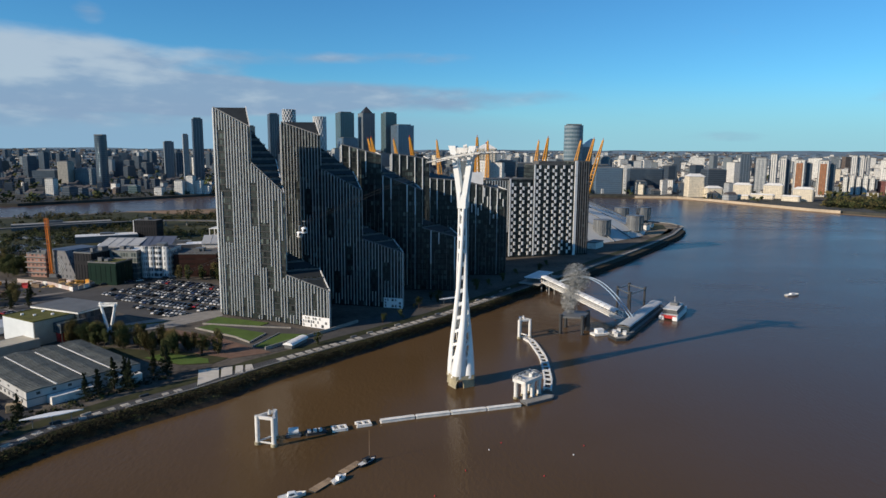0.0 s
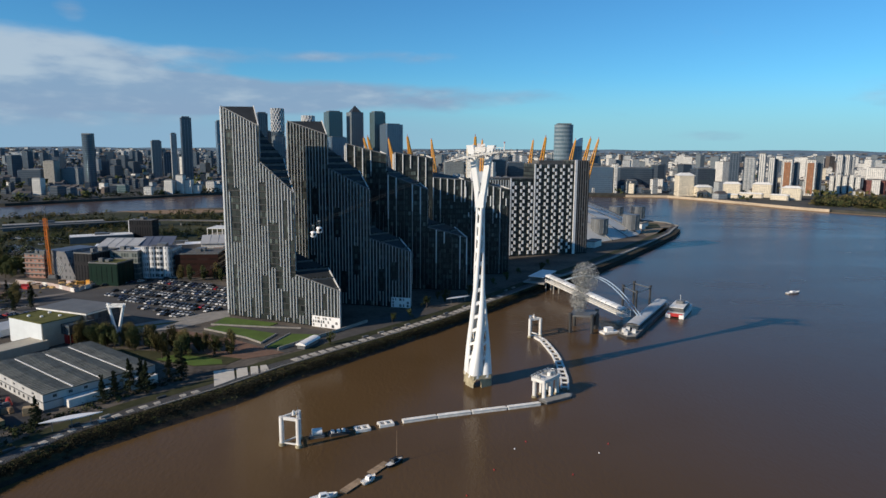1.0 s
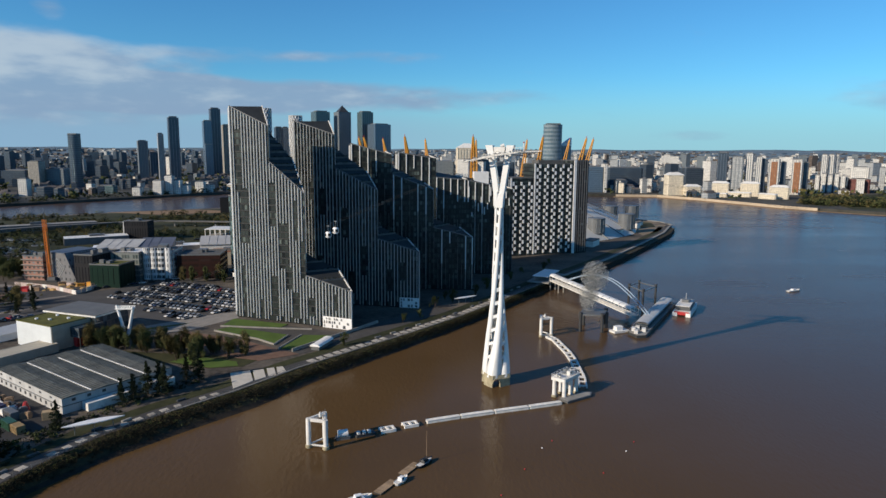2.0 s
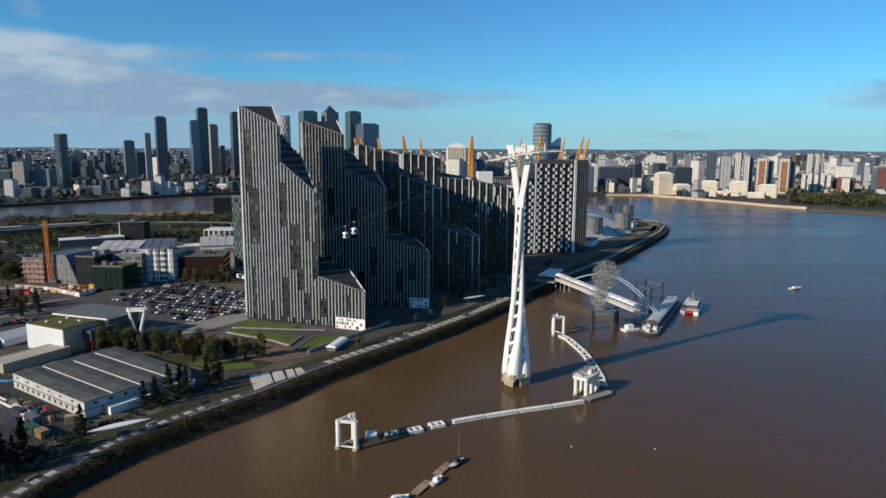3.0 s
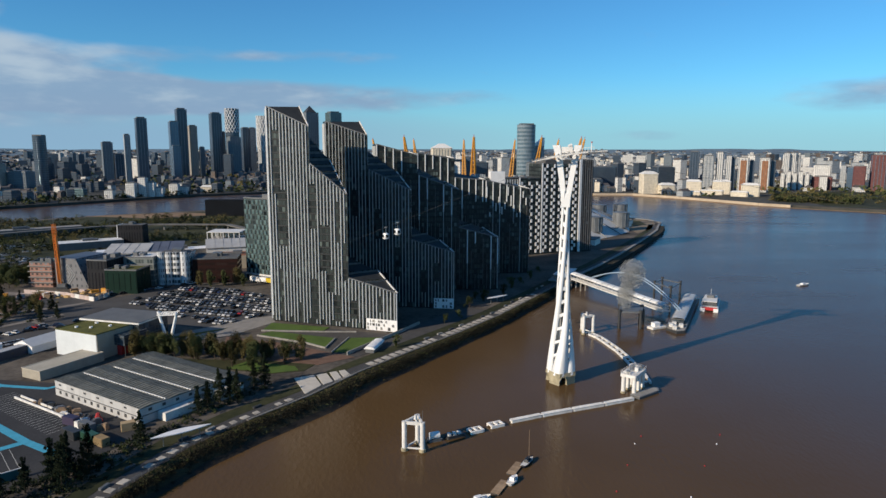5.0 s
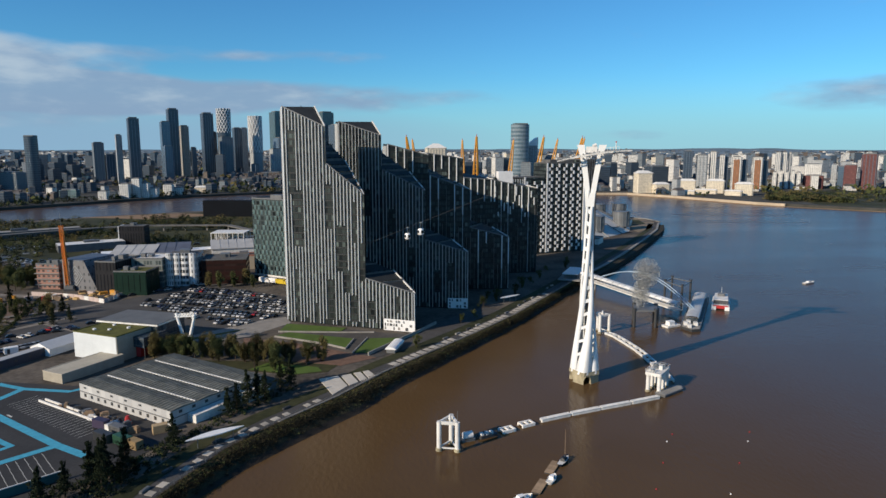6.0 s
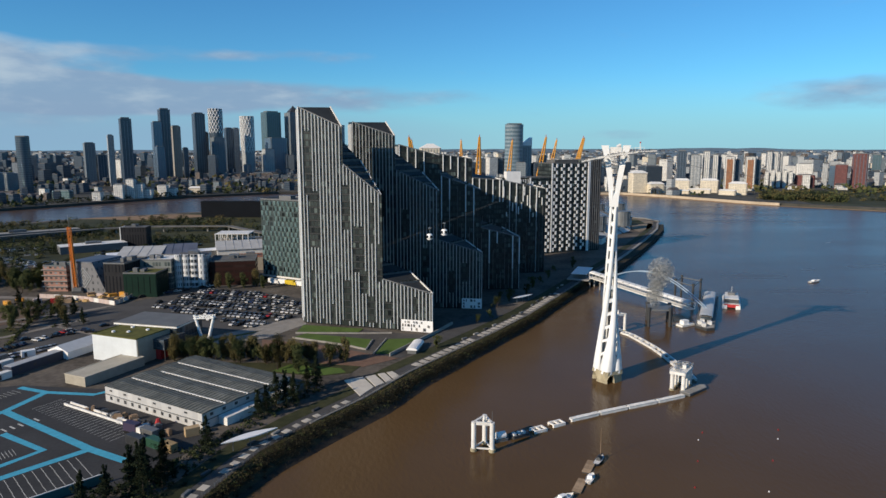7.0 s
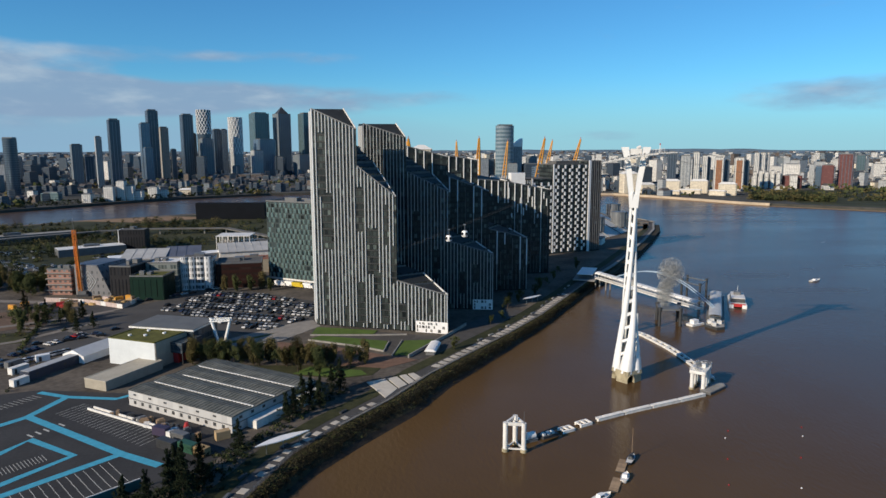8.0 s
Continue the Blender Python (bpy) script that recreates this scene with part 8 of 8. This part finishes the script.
rest = [(548, 943), (575, 912), (660, 827), (760, 752), (900, 647), (1400, 297)]
q = MB()
for p0, p1 in zip(rest, rest[1:]):
    q.beam((p0[0] - 3, p0[1] - 3, 0.2), (p1[0] - 3, p1[1] - 3, 0.2), 6, 1.0)
part("mud_edge", q, mk("tan_mud", (0.2, 0.15, 0.1), 0.9, 0.3, 0.05), t)

# ---------- the rest of the city, to the horizon ----------
rc = random.Random(99)
city = MB()
mats = [HZ["white"], HZ["stone"], HZ["brown"], HZ["pale"], HZ["dark"], HZ["cream"], ROOF, mk("slate_roofs", (0.12, 0.11, 0.11), 0.85, 0.3, 0.05)]


def on_land(x, y):
    return inside(x, y, ISLE)


made = 0
while made < 13000:
    a = radians(rc.uniform(-46, 52))
    r = 1150 + 3350 * rc.random() ** 0.85
    x, y = -45 + r * math.sin(a), r * math.cos(a)
    if not on_land(x, y) or not on_land(x, y - 40):
        continue
    if 480 < x < 1250 and y < 1350 and (y < 1230 or rc.random() < 0.8):
        continue
    if x < -200 and r < 1700 and rc.random() < 0.5:
        continue
    h = rc.uniform(6, 13) if rc.random() < 0.72 else rc.uniform(14, 30)
    if rc.random() < 0.035:
        h = rc.uniform(32, 66)
    wx, wy = rc.uniform(6, 17) * (1 + r / 7000), rc.uniform(6, 14) * (1 + r / 7000)
    if h > 32:
        wx, wy = rc.uniform(14, 26), rc.uniform(14, 26)
    k = rc.choices(range(6), (48, 14, 6, 22, 12, 6) if x > 0 else (3, 14, 4, 3, 76, 1))[0]
    rz = rc.choice((-25, -20, 15, 20, 62, 70)) + rc.uniform(-6, 6)
    if x < -150 and r < 1750:
        # nothing tall stands near the left bank
        h = min(h, 22)
    if x < -150 and h < 32:
        wx, wy, h = wx * 0.75, wy * 0.75, h * 0.75
    city.box(x - wx / 2, x + wx / 2, y - wy / 2, y + wy / 2, 3.9, 4 + h, k, rz)
    if h < 14:
        # pitched roof
        ca, sa = math.cos(radians(rz)), math.sin(radians(rz))
        P = lambda u, v, z: (x + u * ca - v * sa, y + u * sa + v * ca, z)
        e, g = wx / 2, wy / 2
        city.shared([P(-e, -g, 4 + h), P(e, -g, 4 + h), P(e, g, 4 + h), P(-e, g, 4 + h), P(-e, 0, 4 + h + g * 0.6), P(e, 0, 4 + h + g * 0.6)], [(0, 1, 5, 4), (2, 3, 4, 5), (1, 2, 5), (3, 0, 4)], 7)
    else:
        city.box(x - wx / 2.4, x + wx / 2.4, y - wy / 2.4, y + wy / 2.4, 4 + h, 5.2 + h, 6, rz)
    made += 1
# houses climbing the far hills
for _ in range(3600):
    a = radians(rc.uniform(-46, 52))
    s = rc.random() ** 0.8
    r = lerp(3780, 4560, s)
    x, y = r * math.sin(a), r * math.cos(a)
    w2, h2, z2 = rc.uniform(10, 34), rc.uniform(7, 17), lerp(2, 60, s)
    city.box(x - w2 / 2, x + w2 / 2, y - 8, y + 8, z2 - 6, z2 + h2, rc.choices((0, 1, 2, 3, 4, 7), (12, 22, 20, 14, 12, 20))[0], rc.uniform(-30, 30))
solo("distant_city", city, mats, "dense low houses and blocks of the far city", "city", kind="stuff")

woods = MB()
for _ in range(2600):
    a = radians(rc.uniform(-46, 52))
    r = 1100 + 3300 * rc.random()
    x, y = -45 + r * math.sin(a), r * math.cos(a)
    if not on_land(x, y) or noise.noise(Vector((x * 0.004, y * 0.004, 7))) < -0.1:
        continue
    s = rc.uniform(4, 8) * (1 + r / 5000)
    leaves(woods, (x, y, 4 + s * 0.6), (s * 1.3, s * 1.3, s * 0.8), 14, rc, s * 0.45, rc.choice((0, 0, 1)))
# trees along the near side of the left bank
for x, y, h_ in along([(-1500, 812), (-645, 962), (-530, 1100), (-425, 1226), (-255, 1332)], 7):
    s = rc.uniform(3.5, 7)
    leaves(woods, (x + rc.gauss(0, 9), y + 8 + rc.gauss(0, 9), 4 + s * 0.6), (s * 1.3, s * 1.3, s * 0.8), 40, rc, 1.2, rc.choice((2, 2, 2, 0)))
# waterside wood on the right, thinner scrub beyond it
for _ in range(300):
    u_, v_ = rc.random(), rc.random()
    x, y = lerp(562, 655, u_) + v_ * 55 + rc.gauss(0, 4), lerp(1005, 945, u_) + v_ * 95 + rc.gauss(0, 5)
    s = rc.uniform(4, 8)
    leaves(woods, (x, y, 4 + s * 0.6), (s, s, s * 0.9), 80, rc, 1.1, rc.choice((0, 2, 2, 1)))
for _ in range(150):
    u_ = rc.random()
    x, y = lerp(690, 1000, u_) + rc.gauss(0, 14), lerp(1010, 860, u_) + rc.uniform(-40, 110)
    s = rc.uniform(2.5, 5)
    leaves(woods, (x, y, 4 + s * 0.6), (s, s, s * 0.8), 40, rc, 1.0, rc.choice((0, 2, 1)))
solo("distant_trees", woods, [LEAF_GREEN, LEAF_AUTUMN, LEAF_DARK], "far trees between the houses", "trees", kind="stuff")
slab("marsh_ground", [(590, 925), (665, 845), (900, 665), (1400, 320), (1500, 700), (1150, 1200), (760, 1250), (640, 1080)], 4.05, PARK, "rough green ground behind the far bank", 0.5)

# pale edge of the promenade round the tip
tip = EDGE[11:] + [(252, 728), (250, 762), (215, 800)]
mb = MB()
for (ax, ay), (bx, by) in zip(tip, tip[1:]):
    mb.beam((ax, ay, GZ + 0.35), (bx, by, GZ + 0.35), 2.2, 0.8)
solo("promenade_kerb", mb, CONC, "pale concrete edge of the riverside promenade", "kerb", kind="structure")
